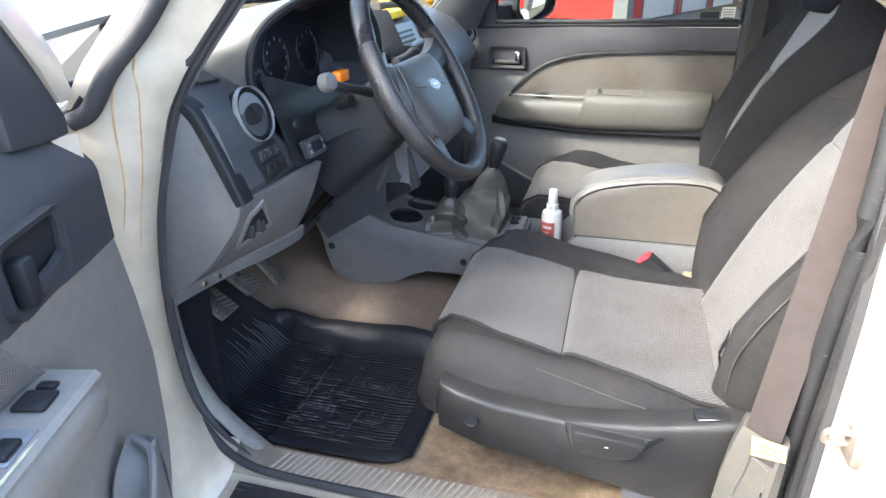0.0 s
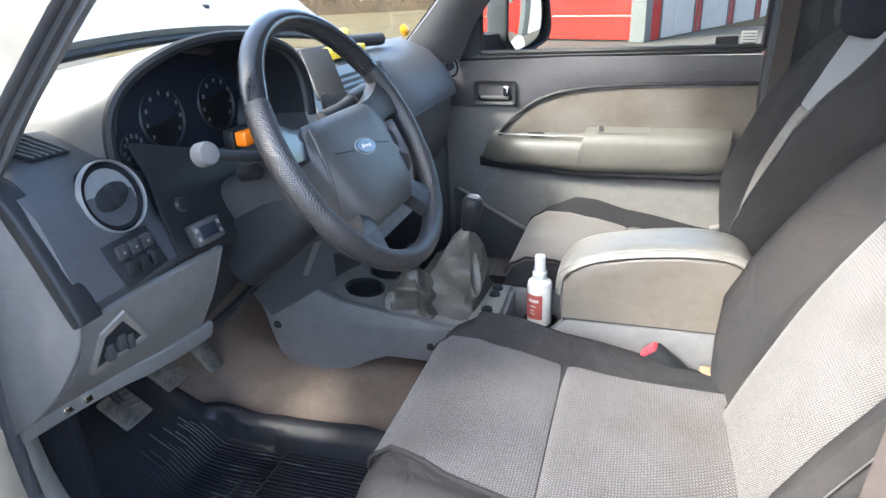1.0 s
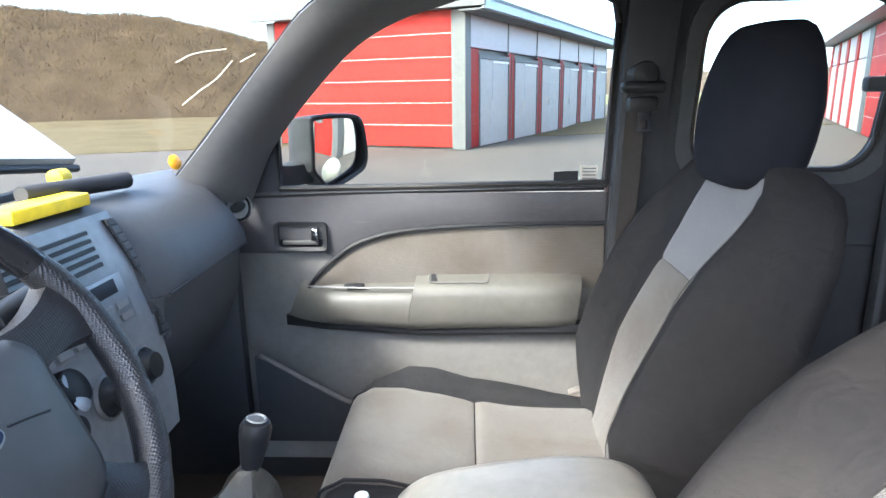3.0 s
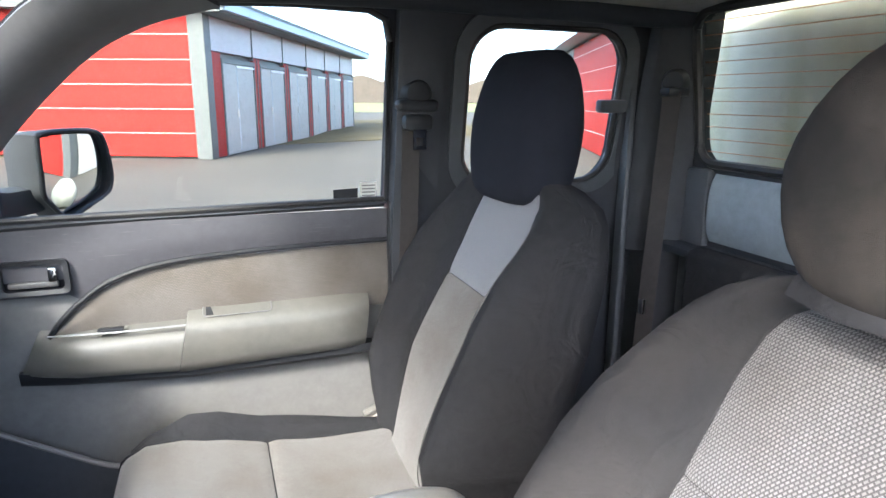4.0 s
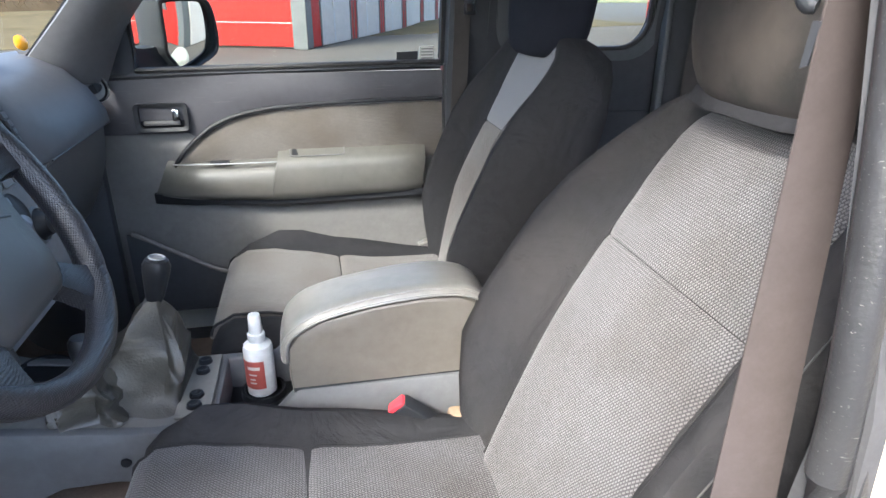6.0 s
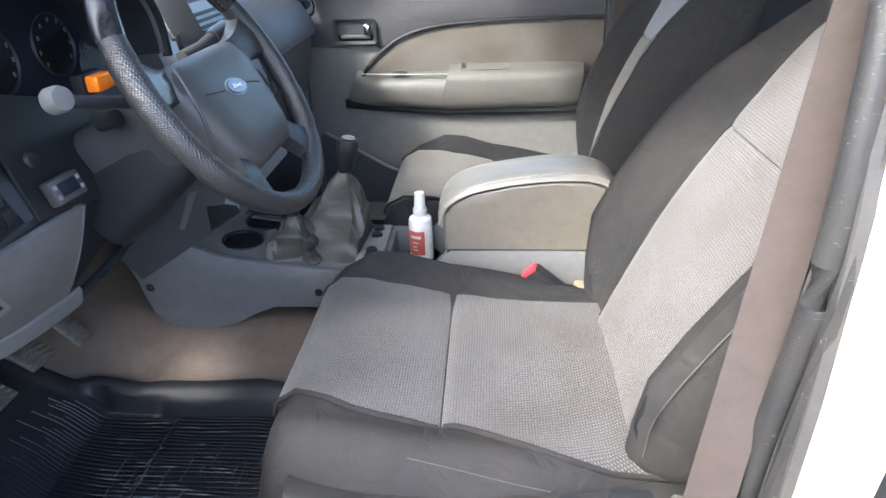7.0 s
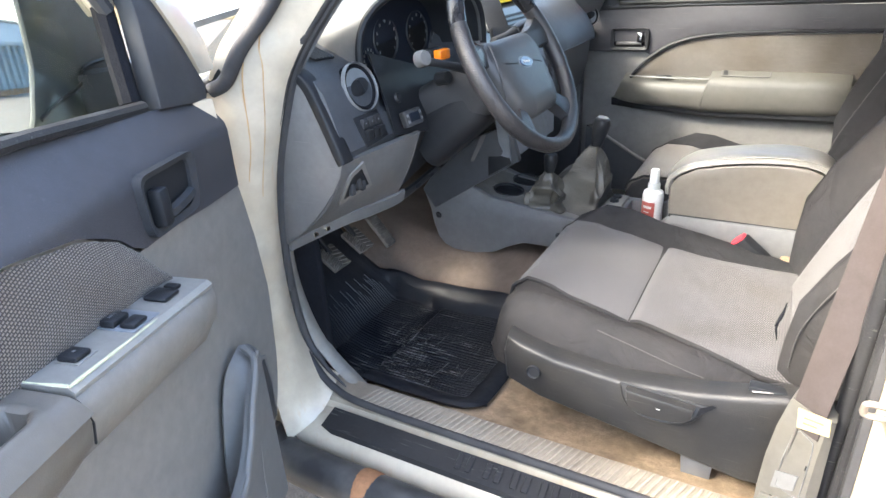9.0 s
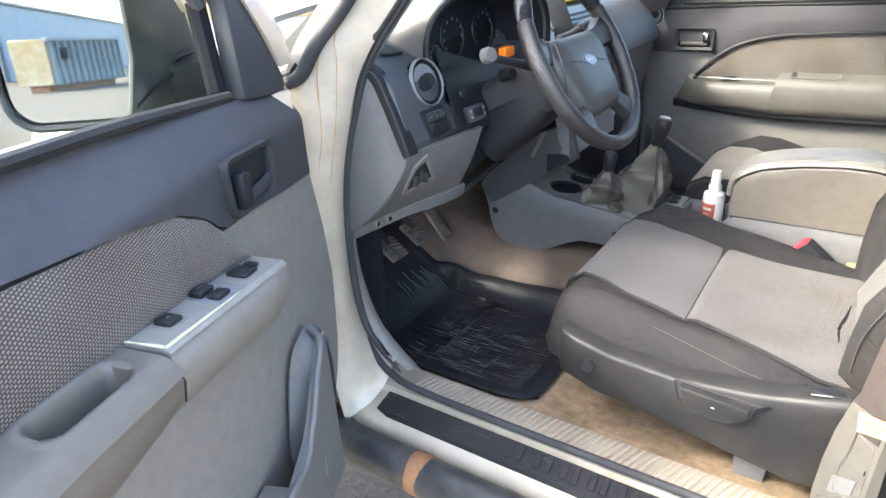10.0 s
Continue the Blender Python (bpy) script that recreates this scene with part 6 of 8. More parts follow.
    for sv in (-0.06, -0.045, -0.01, 0.05, 0.12, 0.20, 0.28, 0.36, 0.43, 0.48, 0.52, 0.555, 0.585, 0.605, 0.62, 0.626):
        h = bh(sv)
        bo_ = 0.062 * ramp(sv, [(-0.03, 0.3), (0.12, 1), (0.36, 0.8), (0.58, 0.12)])
        k = 1.0 if -0.05 < sv < 0.6 else (0.75 if sv < 0.62 else 0.3)
        ring = []
        for q in (-1, -0.99, -0.95, -0.88, -0.80, -0.72, -0.64, -0.5, -0.25, 0, 0.25, 0.5, 0.64, 0.72, 0.80, 0.88, 0.95, 0.99, 1):
            a = abs(q)
            d = belly(sv) + bo_ * (1.45 if q < 0 and not driver else 1.0) * ramp(a, [(0.60, 0), (0.84, 1)])
            if a > 0.84:
                t = (a - 0.84) / 0.16
                d = -0.075 + (d + 0.075) * math.sqrt(max(0, 1 - t ** 2.3))
            ring.append(Q(sv, q * (inner(sv) if q > 0 else h), d * k))
        for q, d in ((1, -0.09), (0.96, -0.120), (0.8, -0.130), (0, -0.132), (-0.8, -0.130), (-0.96, -0.120), (-1, -0.09)):
            ring.append(Q(sv, q * (inner(sv) if q > 0 else h), d * k))
        rings.append(ring)
    part("backrest", loft(B(), rings), side_mat, s, "black cloth backrest with deep side bolsters", 60)
    split = 0.389 if driver else 0.380
    top_s = 0.602 if driver else 0.585

    def bins(s0, s1):
        def f(sv, y):
            e = min(sv - s0, s1 - sv)
            dip = 0.0035 * max(0, 1 - e / 0.010)
            w = wid(sv)
            dip += 0.006 * max(0, 1 - (1 - abs(y)) * w / 0.012)
            return Q(sv, y * w + mid_y(sv), belly(sv) + 0.009 - dip + 0.003 * noise.noise((sv * 6, y + cy, 2)))
        return f

    def wid(sv):
        if driver:
            return line(sv, [(-0.03, 0.150), (0.2, 0.152), (0.40, 0.155), (0.5, 0.163), (0.555, 0.160), (0.58, 0.148), (0.602, 0.118)])
        return line(sv, [(-0.03, 0.150), (0.2, 0.150), (0.38, 0.124), (0.5, 0.124), (0.56, 0.120), (0.585, 0.105)])

    def mid_y(sv):
        return -0.018 if driver else line(sv, [(0.0, -0.02), (0.2, -0.026), (0.40, -0.052), (0.585, -0.058)])

    lowm, upm = ("weave", "weave") if driver else ("weavefine", "weaveblue")
    part("lower_back_insert", sheet(B(), bins(-0.03, split), [-0.03, -0.02, 0.0, 0.05, 0.1, 0.15, 0.2, 0.25, 0.3, 0.34, split - 0.010, split], steps(-1, 1, 20), 0.010, (1, 0.175)), lowm, s, "grey woven lower back panel", 60)
    part("upper_back_insert", sheet(B(), bins(split + 0.001, top_s), [split + 0.001, split + 0.010, 0.41, 0.43, 0.45, 0.48, 0.51, 0.535, 0.555, 0.572, 0.580, 0.590, top_s] if driver else [split + 0.001, split + 0.010, 0.40, 0.42, 0.45, 0.48, 0.51, 0.535, 0.555, 0.575, top_s], steps(-1, 1, 20), 0.010, (1, 0.175)), upm, s, "grey woven upper back panel", 60)
    for sg in (-1, 1):
        part("back_welt", tube(B(), [bins(-0.03, top_s)(sv, sg * 1.004) + fw * 0.0005 for sv in steps(-0.02, top_s - 0.004, 26)], 0.0021, 6), side_mat, s)

    def skin(sv, a):
        d = belly(sv) + 0.062 * ramp(sv, [(-0.03, 0.3), (0.12, 1), (0.36, 0.8), (0.58, 0.12)]) * (1.0 if driver else 1.45) * ramp(a, [(0.60, 0), (0.84, 1)])
        if a > 0.84:
            d = -0.075 + (d + 0.075) * math.sqrt(max(0, 1 - ((a - 0.84) / 0.16) ** 2.3))
        return Q(sv, -a * bh(sv), d + 0.0006)
    sa = 0.93 if driver else 0.80
    part("piping", tube(B(), smooth_path([skin(sv, sa) for sv in (0.02, 0.08, 0.14, 0.2, 0.26, 0.32, 0.38, 0.44, 0.49, 0.53)], 4), 0.0011, 6), "stitch", s, "fine stitched seam")
    # head restraint
    hs = 0.604
    hw, hh, hd = (0.164, 0.122, 0.062) if driver else (0.146, 0.134, 0.070)
    rings = []
    for i in range(15):
        t = i / 14
        a = math.pi * t
        v = -math.cos(a)
        k = math.sin(a) ** (0.42 if driver else (0.34 if v > 0 else 0.24)) if 0 < i < 14 else 0.12
        wtop = 1.0 - ((0.24 if driver else 0.10) * max(0, v) ** 1.5) - (0.06 if driver else 0.0) * max(0, -v) ** 2
        ring = []
        for j in range(28):
            b_ = 2 * math.pi * j / 28
            c_, s_ = math.cos(b_), math.sin(b_)
            yy = hw * k * wtop * math.copysign(abs(c_) ** 0.62, c_)
            dd = hd * k * math.copysign(abs(s_) ** 0.75, s_) * (1 - 0.2 * max(0, v))
            ring.append(Vector(head) + Vector((-dd + 0.012 * v, yy, v * hh)))
        rings.append(ring)
    part("head_restraint", loft(B(), rings), "clothworn" if driver else "clothdark", s, "worn grey-brown cloth head restraint" if driver else "black cloth head restraint", 70)
    for y in (-0.06, 0.06):
        part("restraint_post", tube(B(), [Q(0.57, y, -0.05), Q(0.66, y, -0.05)], 0.006, 8), "chrome", s)
        part("post_collar", tube(B(), [Q(0.612, y, -0.05), Q(0.632, y, -0.05)], 0.015, 10), "black", s)
    if driver:
        hem_y = lambda u: 0.350 + 0.236 * u
        part("restraint_hem", sheet(B(), lambda u, v: (1.360 - 0.004 * math.sin(v * math.pi) + 0.022 * v + 0.012 * abs(2 * u - 1) ** 3, hem_y(u), 1.3985 + 0.026 * v + 0.004 * abs(2 * u - 1) ** 3 + 0.002 * noise.noise((u * 6, v, 3))), steps(0, 1, 20), steps(0, 1, 5), 0.007), "clothpass", s, "folded lower hem of the cover", 60)
        part("hem_fold", tube(B(), smooth_path([(1.378 + 0.010 * abs(2 * u - 1) ** 3, hem_y(u), 1.4265 + 0.004 * abs(2 * u - 1) ** 3) for u in steps(0, 1, 8)], 3), 0.0045, 8), "felt", s)
        seamp = []
        for v in (-0.92, -0.75, -0.5, -0.2, 0.1, 0.4, 0.7, 0.9):
            k = math.sqrt(1 - v * v) ** 0.42
            q_ = min(0.74, 0.82 * k)
            c_ = (q_ / (k * (1.0 - 0.24 * max(0, v) ** 1.5 - 0.06 * max(0, -v) ** 2))) ** (1 / 0.62)
            seamp.append(Vector(head) + Vector((-hd * k * max(0.0, 1 - c_ * c_) ** 0.375 * (1 - 0.2 * max(0, v)) + 0.012 * v, -hw * q_, v * hh)))
        part("restraint_seam", tube(B(), smooth_path(seamp, 4), 0.0015, 6), "retractor", s, "pale stitched seam")
        # plastic side shield with the height lever
        sh = [(0.650, 0.775), (0.646, 0.835), (0.654, 0.868), (0.685, 0.866), (0.751, 0.851), (0.873, 0.841), (1.0, 0.856), (1.06, 0.870), (1.124, 0.888), (1.165, 0.885), (1.17, 0.700), (1.08, 0.695), (0.966, 0.716), (0.88, 0.732), (0.782, 0.748), (0.722, 0.758)]
        b = B()
        rr = []
        for off, sc in ((0.0, 1.0), (-0.014, 1.0), (-0.024, 0.992), (-0.032, 0.975), (-0.037, 0.95), (-0.040, 0.90)):
            rr.append([Vector((0.89 + (x - 0.89) * (0.6 + 0.4 * sc), 0.205 + off + 0.012 * (1 if x < 0.655 else 0), 0.79 + (z - 0.79) * (1 - 1.7 * (1 - sc)))) for x, z in sh])
        loft(b, rr)
        shl = part("side_shield", b, "shield", s, "scuffed dark grey plastic seat side shield", 50)
        part("shield_cap", lathe(B(), [(0.003, -0.001), (0.010, -0.001), (0.0125, 0.003), (0.014, 0.0)], (0.715, 0.166, 0.812), (0, -1, 0.1), 20), "black", shl, "round screw recess")
        rec = [(p.x, p.z) for p in smooth_path([(1.014, 0, 0.834), (1.004, 0, 0.812), (0.985, 0, 0.792), (0.952, 0, 0.782), (0.918, 0, 0.783), (0.892, 0, 0.794), (0.880, 0, 0.814), (0.874, 0, 0.842)], 4)]
        part("lever_recess", slab(B(), [(x, 0.1650, z) for x, z in rec], (0, -0.0015, 0), 0, 1), "blackmatt", shl)
        lv = [(p.x, p.z) for p in smooth_path([(0.998, 0, 0.832), (0.994, 0, 0.812), (0.978, 0, 0.800), (0.945, 0, 0.795), (0.905, 0, 0.797), (0.890, 0, 0.808), (0.886, 0, 0.838)], 4)]
        hl_ = part("height_lever", loft(B(), [[(0.940 + (x - 0.940) * k, y, 0.808 + (z - 0.808) * k) for x, z in lv] for y, k in ((0.165, 1.0), (0.154, 1.0), (0.150, 0.97), (0.1485, 0.88))]), "shield", shl, "seat height lever")
        part("recess_rim", tube(B(), [(x, 0.1640, z) for x, z in rec], 0.0020, 6, closed=True), "shield", shl)
        part("shield_slot", box(B(), 1.068, 1.122, 0.176, 0.196, 0.876, 0.886, 0.002), "black", shl, "dark slot in the shield's top")
        part("slot_bar", tube(B(), [(1.074, 0.1755, 0.8775), (1.104, 0.1770, 0.8835)], 0.0010, 6), "steel", shl, "bright metal edge in the slot")
        part("side_seam", tube(B(), smooth_path([(0.813, 0.2295, 0.8915), (0.885, 0.2255, 0.875), (0.952, 0.2205, 0.860), (1.0, 0.2165, 0.852)], 5), 0.0010, 6), "stitch", s, "stitched seam along the cushion side")
        part("mount_bracket", slab(B(), [(0.985, 0.228, 0.600), (1.030, 0.228, 0.600), (1.040, 0.228, 0.735), (0.972, 0.228, 0.735)], (0, 0.006, 0), 0.001), "greydark", s, "bare grey steel mounting bracket")
        part("lever_symbol", box(B(), 0.939, 0.945, 0.1478, 0.1484, 0.816, 0.8175, 0), "labelprint", shl)
        part("torn_gap", slab(B(), [(1.000, 0.1625, 0.812), (1.012, 0.1625, 0.824), (1.028, 0.1625, 0.840), (1.022, 0.1625, 0.842), (1.004, 0.1625, 0.830)], (0, -0.001, 0), 0), "felt", shl, "torn dark gap beside the lever")
        part("tear", tube(B(), smooth_path([(1.093, 0.1985, 0.965), (1.089, 0.198, 0.990), (1.094, 0.198, 1.010), (1.097, 0.199, 1.030)], 3), [0.001, 0.003, 0.004, 0.0045, 0.004, 0.005, 0.004, 0.003, 0.002, 0.001], 6, flat=0.5), "felt", s, "frayed tear in the cloth")
    part("seat_frame", box(B(), 0.66 + dx, 1.12 + dx, cy - (0.10 if driver else 0.20), cy + 0.20, 0.66, 0.77 + dz, 0.01), "black", s)
    for y in ((-0.06, 0.17) if driver else (-0.19, 0.19)):
        part("seat_rail", box(B(), 0.62 + dx, 1.16 + dx, cy + y - 0.018, cy + y + 0.018, 0.606, 0.645, 0.005), "steel", s)
    return s


driver_seat = seat("driver_seat", 0.0, 0.474, 0.0, "driver's seat in black cloth with worn grey woven panels", True, (1.125, 0.865), 26.5, (1.415, 0.468, 1.522))
passenger_seat = seat("passenger_seat", 0.085, 1.245, -0.012, "passenger seat in black cloth with plain grey panels", False, (1.12, 0.885), 17.0, (1.415, 1.225, 1.531))

# buckles beside the console
bk = thing("belt_buckle", (0.99, 0.70, 0.8), "black seat belt buckle with a red button", "belt buckle")
b = box(B(), -0.014, 0.014, -0.021, 0.021, -0.075, 0.0, 0.006)
b.transform(Matrix.Translation((0.998, 0.705, 0.902)) @ Matrix.Rotation(radians(-50), 4, "Y") @ Matrix.Rotation(radians(70), 4, "Z"))
part("case", b, "black", bk)
b = box(B(), -0.010, 0.010, -0.018, 0.018, -0.003, 0.006, 0.003)
b.transform(Matrix.Translation((0.998, 0.705, 0.902)) @ Matrix.Rotation(radians(-50), 4, "Y") @ Matrix.Rotation(radians(70), 4, "Z"))
part("release_button", b, "red", bk, "red release button")
part("stalk", tube(B(), [(1.05, 0.71, 0.858), (1.08, 0.715, 0.80), (1.09, 0.715, 0.70)], 0.010, 8), "black", bk)
dp = thing("recliner_bracket", (1.13, 1.53, 0.83), "bare steel recliner bracket beside the passenger seat", "seat bracket")
for dz in (0.0, 0.016):
    part("bracket", slab(B(), [(1.165, 1.500, 0.832 + dz), (1.225, 1.500, 0.852 + dz), (1.225, 1.500, 0.859 + dz), (1.165, 1.500, 0.839 + dz)], (0, 0.02, 0), 0.002), "steel", dp)
hb = thing("hinge_cover", (1.12, 0.70, 0.86), "brown soiled cover over the driver's seat hinge", "hinge cover")
part("cover", box(B(), 1.085, 1.145, 0.690, 0.728, 0.842, 0.872, 0.008), "carpetsand", hb)


# ---- passenger door ----
pd = thing("passenger_door", (0.8, 1.62, 0.6), "closed passenger door with dark upper trim, cloth panel and grey armrest", "car door")
PY = 1.632


def sheet_x(fz0, fz1, x0, x1, y, nx=24, nz=6, thick=0.02, bulge=0.0):
    """A panel facing the cabin between a lower and an upper line."""
    def f(x, v):
        a, c = fz0(x), fz1(x)
        z = a + (c - a) * v
        return (x, y(x, z) - bulge * math.sin(v * math.pi), z)
    return sheet(B(), f, steps(x0, x1, nx), steps(0, 1, nz), thick, (1, 0.17))


def cloth_top(x):
    return line(x, [(0.515, 1.080), (0.545, 1.115), (0.59, 1.158), (0.64, 1.193), (0.70, 1.217), (0.78, 1.231), (0.90, 1.239), (1.05, 1.243), (1.26, 1.245)])


part("upper_trim", sheet_x(lambda x: 1.172 if x < 0.585 else cloth_top(x), lambda x: 1.322, 0.335, 1.258, lambda x, z: PY - 0.004 - 0.05 * max(0, z - 1.29), 40, 8, 0.03, 0.006), "doorupper", pd, "dark grey upper door trim")
part("sill_strip", tube(B(), [(0.37, 1.632, 1.318), (0.80, 1.634, 1.330), (1.252, 1.632, 1.334)], 0.010, 8), "black", pd)
part("main_panel", sheet_x(lambda x: 0.66, lambda x: min(1.170, cloth_top(x) - 0.003) if x > 0.62 else 1.170, 0.335, 1.258, lambda x, z: PY + 0.004, 30, 8, 0.03), "doorgrey", pd, "grey lower door panel")
part("cloth_panel", sheet_x(lambda x: 1.072 + 0.02 * max(0, x - 0.8), lambda x: cloth_top(x) - 0.006, 0.532, 1.256, lambda x, z: PY - 0.010 + 0.003 * noise.noise((x * 8, z * 9, 4)), 44, 10, 0.012, 0.008), "doorclothfine", pd, "brown-grey woven cloth insert, sagging slightly")
part("cloth_piping", tube(B(), smooth_path([(0.520, PY - 0.014, 1.084), (0.545, PY - 0.016, 1.116), (0.59, PY - 0.018, 1.160), (0.66, PY - 0.018, 1.204), (0.78, PY - 0.017, 1.232), (1.0, PY - 0.016, 1.244), (1.255, PY - 0.014, 1.246)], 5), 0.006, 8), "black", pd)
# armrest in two pieces
def arm_piece(x0, x1, zt0, zt1, zb0, zb1, lean0, lean1, front):
    rings = []
    n_ = 14
    for k, x in enumerate(steps(x0, x1, n_)):
        t = k / n_
        zt, zb = zt0 + (zt1 - zt0) * t, zb0 + (zb1 - zb0) * t
        pr = 0.058 * (min(1, 0.20 + t * 2.4) if front else (1 if t < 0.9 else 0.93 - (t - 0.9) * 2.2))
        y = PY - 0.002
        ln = lean0 + (lean1 - lean0) * t
        sec = [(0, 0.004), (0.55, -0.012), (0.82, -0.022), (0.95, -0.033), (1.0, -0.048)]
        pts = [(y - pr * q, zt + d) for q, d in sec] + [(y - pr * q, zb + (zt - zb) * h) for q, h in ((0.99, 0.45), (0.90, 0.22), (0.72, 0.06), (0.45, 0.0), (0, 0.0))]
        rings.append([(x + ln * (z - zt), yy, z) for yy, z in pts])
    return loft(B(), rings)


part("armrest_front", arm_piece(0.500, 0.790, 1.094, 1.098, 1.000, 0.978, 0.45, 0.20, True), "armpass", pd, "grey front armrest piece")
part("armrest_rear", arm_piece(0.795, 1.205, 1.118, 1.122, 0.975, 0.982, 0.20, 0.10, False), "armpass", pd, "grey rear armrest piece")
# Black strip modelled in place of the shadow under the armrest.
part("armrest_shade_strip", loft(B(), [[(x, PY - w, z + 0.006), (x, PY - w, z - 0.012), (x, PY - w * 0.7, z - 0.022), (x, PY + 0.002, z - 0.026), (x, PY + 0.002, z + 0.006)] for x, w, z in [(x, line(x, [(0.455, 0.012), (0.56, 0.030), (1.19, 0.036), (1.215, 0.030)]), line(x, [(0.455, 1.003), (0.79, 0.980), (1.215, 0.984)])) for x in steps(0.455, 1.215, 16)]]), "black", pd, "black strip standing for the shadow below the armrest")
part("silver_line", tube(B(), [(0.522, PY - 0.036, 1.094), (0.65, PY - 0.052, 1.094), (0.79, PY - 0.052, 1.094)], 0.0022, 8), "silver", pd)
def cup_pt(a, c, off=0.0):
    return Vector((0.900 + a, PY - 0.027 - c * 0.90, 1.1085 - c * 0.45 + off))


slot = rrect(0.0, 0.0, 0.074, 0.019, 0.009, 5)
part("pull_cup", slab(B(), [cup_pt(a, c, 0.0035) for a, c in slot], (0, 0, 0.0010), 0), "armpass", pd, "recessed pull cup")
part("pull_cup_rim", tube(B(), [cup_pt(a, c, 0.0050) for a, c in slot], 0.0014, 6, closed=True), "greydark", pd, "rounded rim of the pull cup")
# The cup is flat; this black patch paints the shade at its end.
part("cup_end_shade", slab(B(), [cup_pt(a, c, 0.0050) for a, c in ((-0.068, 0.014), (-0.052, 0.014), (-0.058, -0.014), (-0.068, -0.014))], (0, 0, 0.0006), 0), "black", pd)
part("window_switch", box(B(), 0.615, 0.665, PY - 0.045, PY - 0.028, 1.092, 1.100, 0.002), "black", pd)
# inner handle
ho = rrect(0.508, 1.217, 0.066, 0.036, 0.012, 4)
hi = [(0.508 + (x - 0.508) * 0.84, 1.217 + (z - 1.217) * 0.76) for x, z in ho]
hbz = part("handle_bezel", frame_ring(B(), [(x, PY - 0.022, z) for x, z in ho], [(x, PY - 0.018, z) for x, z in hi], (0, 0.016, 0)), "black", pd)
part("handle_recess", slab(B(), [(x, PY - 0.008, z) for x, z in hi], (0, 0.003, 0), 0), "felt", pd)
part("handle_lever", box(B(), 0.462, 0.552, PY - 0.020, PY - 0.010, 1.196, 1.208, 0.003), "hub", hbz, "black pull handle")
part("lock_tab", box(B(), 0.536, 0.552, PY - 0.026, PY - 0.010, 1.208, 1.238, 0.003), "chrome", hbz, "bright lock tab")
# map pocket
part("map_pocket", sheet_x(lambda x: 0.66, lambda x: line(x, [(0.36, 0.905), (0.42, 0.885), (0.52, 0.825), (0.64, 0.765), (0.85, 0.735), (1.2, 0.735)]), 0.37, 1.20, lambda x, z: PY - 0.035, 24, 4, 0.012), "dash", pd, "dark map pocket")
part("pocket_lip", tube(B(), smooth_path([(0.385, PY - 0.034, 0.905), (0.42, PY - 0.038, 0.888), (0.52, PY - 0.038, 0.828), (0.64, PY - 0.038, 0.768), (0.85, PY - 0.038, 0.738), (1.19, PY - 0.036, 0.738)], 4), 0.006, 8), "grey", pd)
part("door_rear_edge", box(B(), 1.258, 1.268, 1.60, 1.66, 0.66, 1.34, 0.004), "black", pd)
# window frame and glass
WINP = [(0.462, 1.335), (0.470, 1.462), (0.54, 1.548), (0.642, 1.652), (0.73, 1.712), (0.80, 1.742), (0.90, 1.760), (1.05, 1.764), (1.20, 1.760), (1.240, 1.742), (1.250, 1.70), (1.252, 1.345)]


def door_y(z):
    return 1.632 - 0.10 * max(0, z - 1.32) / 0.45


win_i = [(x, door_y(z), z) for x, z in WINP]
cxw, czw = 0.87, 1.54
win_o = [(x + (0.028 if x > cxw else -0.028) * (1 if abs(x - cxw) > 0.2 else (x - cxw) / 0.2), door_y(z), z + (0.03 if z > 1.62 else (0.012 if z > 1.4 else -0.012))) for x, z in WINP]
part("window_frame", frame_ring(B(), [(x, y - 0.006, z) for x, y, z in win_o], win_i, (0, 0.035, 0)), "trimdark", pd)
part("window_rubber", tube(B(), [(x, y - 0.002, z) for x, y, z in win_i], 0.008, 8, closed=True), "rubber", pd)
g = part("window_glass", slab(B(), [(x, y + 0.018, z) for x, y, z in win_i], (0, 0.004, 0), 0), "glass", pd)
g.visible_shadow = False
part("mirror_triangle", slab(B(), [(0.375, 1.622, 1.322), (0.455, 1.628, 1.328), (0.452, 1.602, 1.468)], (0, 0.03, 0), 0.004), "trimdark", pd)
solid("black_sticker", slab(B(), [(1.132, door_y(1.35) + 0.012, 1.338), (1.190, door_y(1.35) + 0.012, 1.340), (1.190, door_y(1.37) + 0.012, 1.372), (1.132, door_y(1.37) + 0.012, 1.370)], (0, 0.002, 0), 0), "black", "small black sticker low on the passenger window", "sticker")
st = thing("printed_sticker", (1.215, 1.64, 1.345), "pale sticker with small unreadable print on the passenger window", "sticker")
part("backing", slab(B(), [(1.196, door_y(1.35) + 0.014, 1.346), (1.236, door_y(1.35) + 0.014, 1.347), (1.236, door_y(1.38) + 0.014, 1.385), (1.196, door_y(1.38) + 0.014, 1.384)], (0, 0.001, 0), 0), "sticker", st)
for k in range(4):
    part("print_line", box(B(), 1.200, 1.232, door_y(1.36) + 0.008, door_y(1.36) + 0.0095, 1.352 + k * 0.008, 1.355 + k * 0.008, 0), "greydark", st)


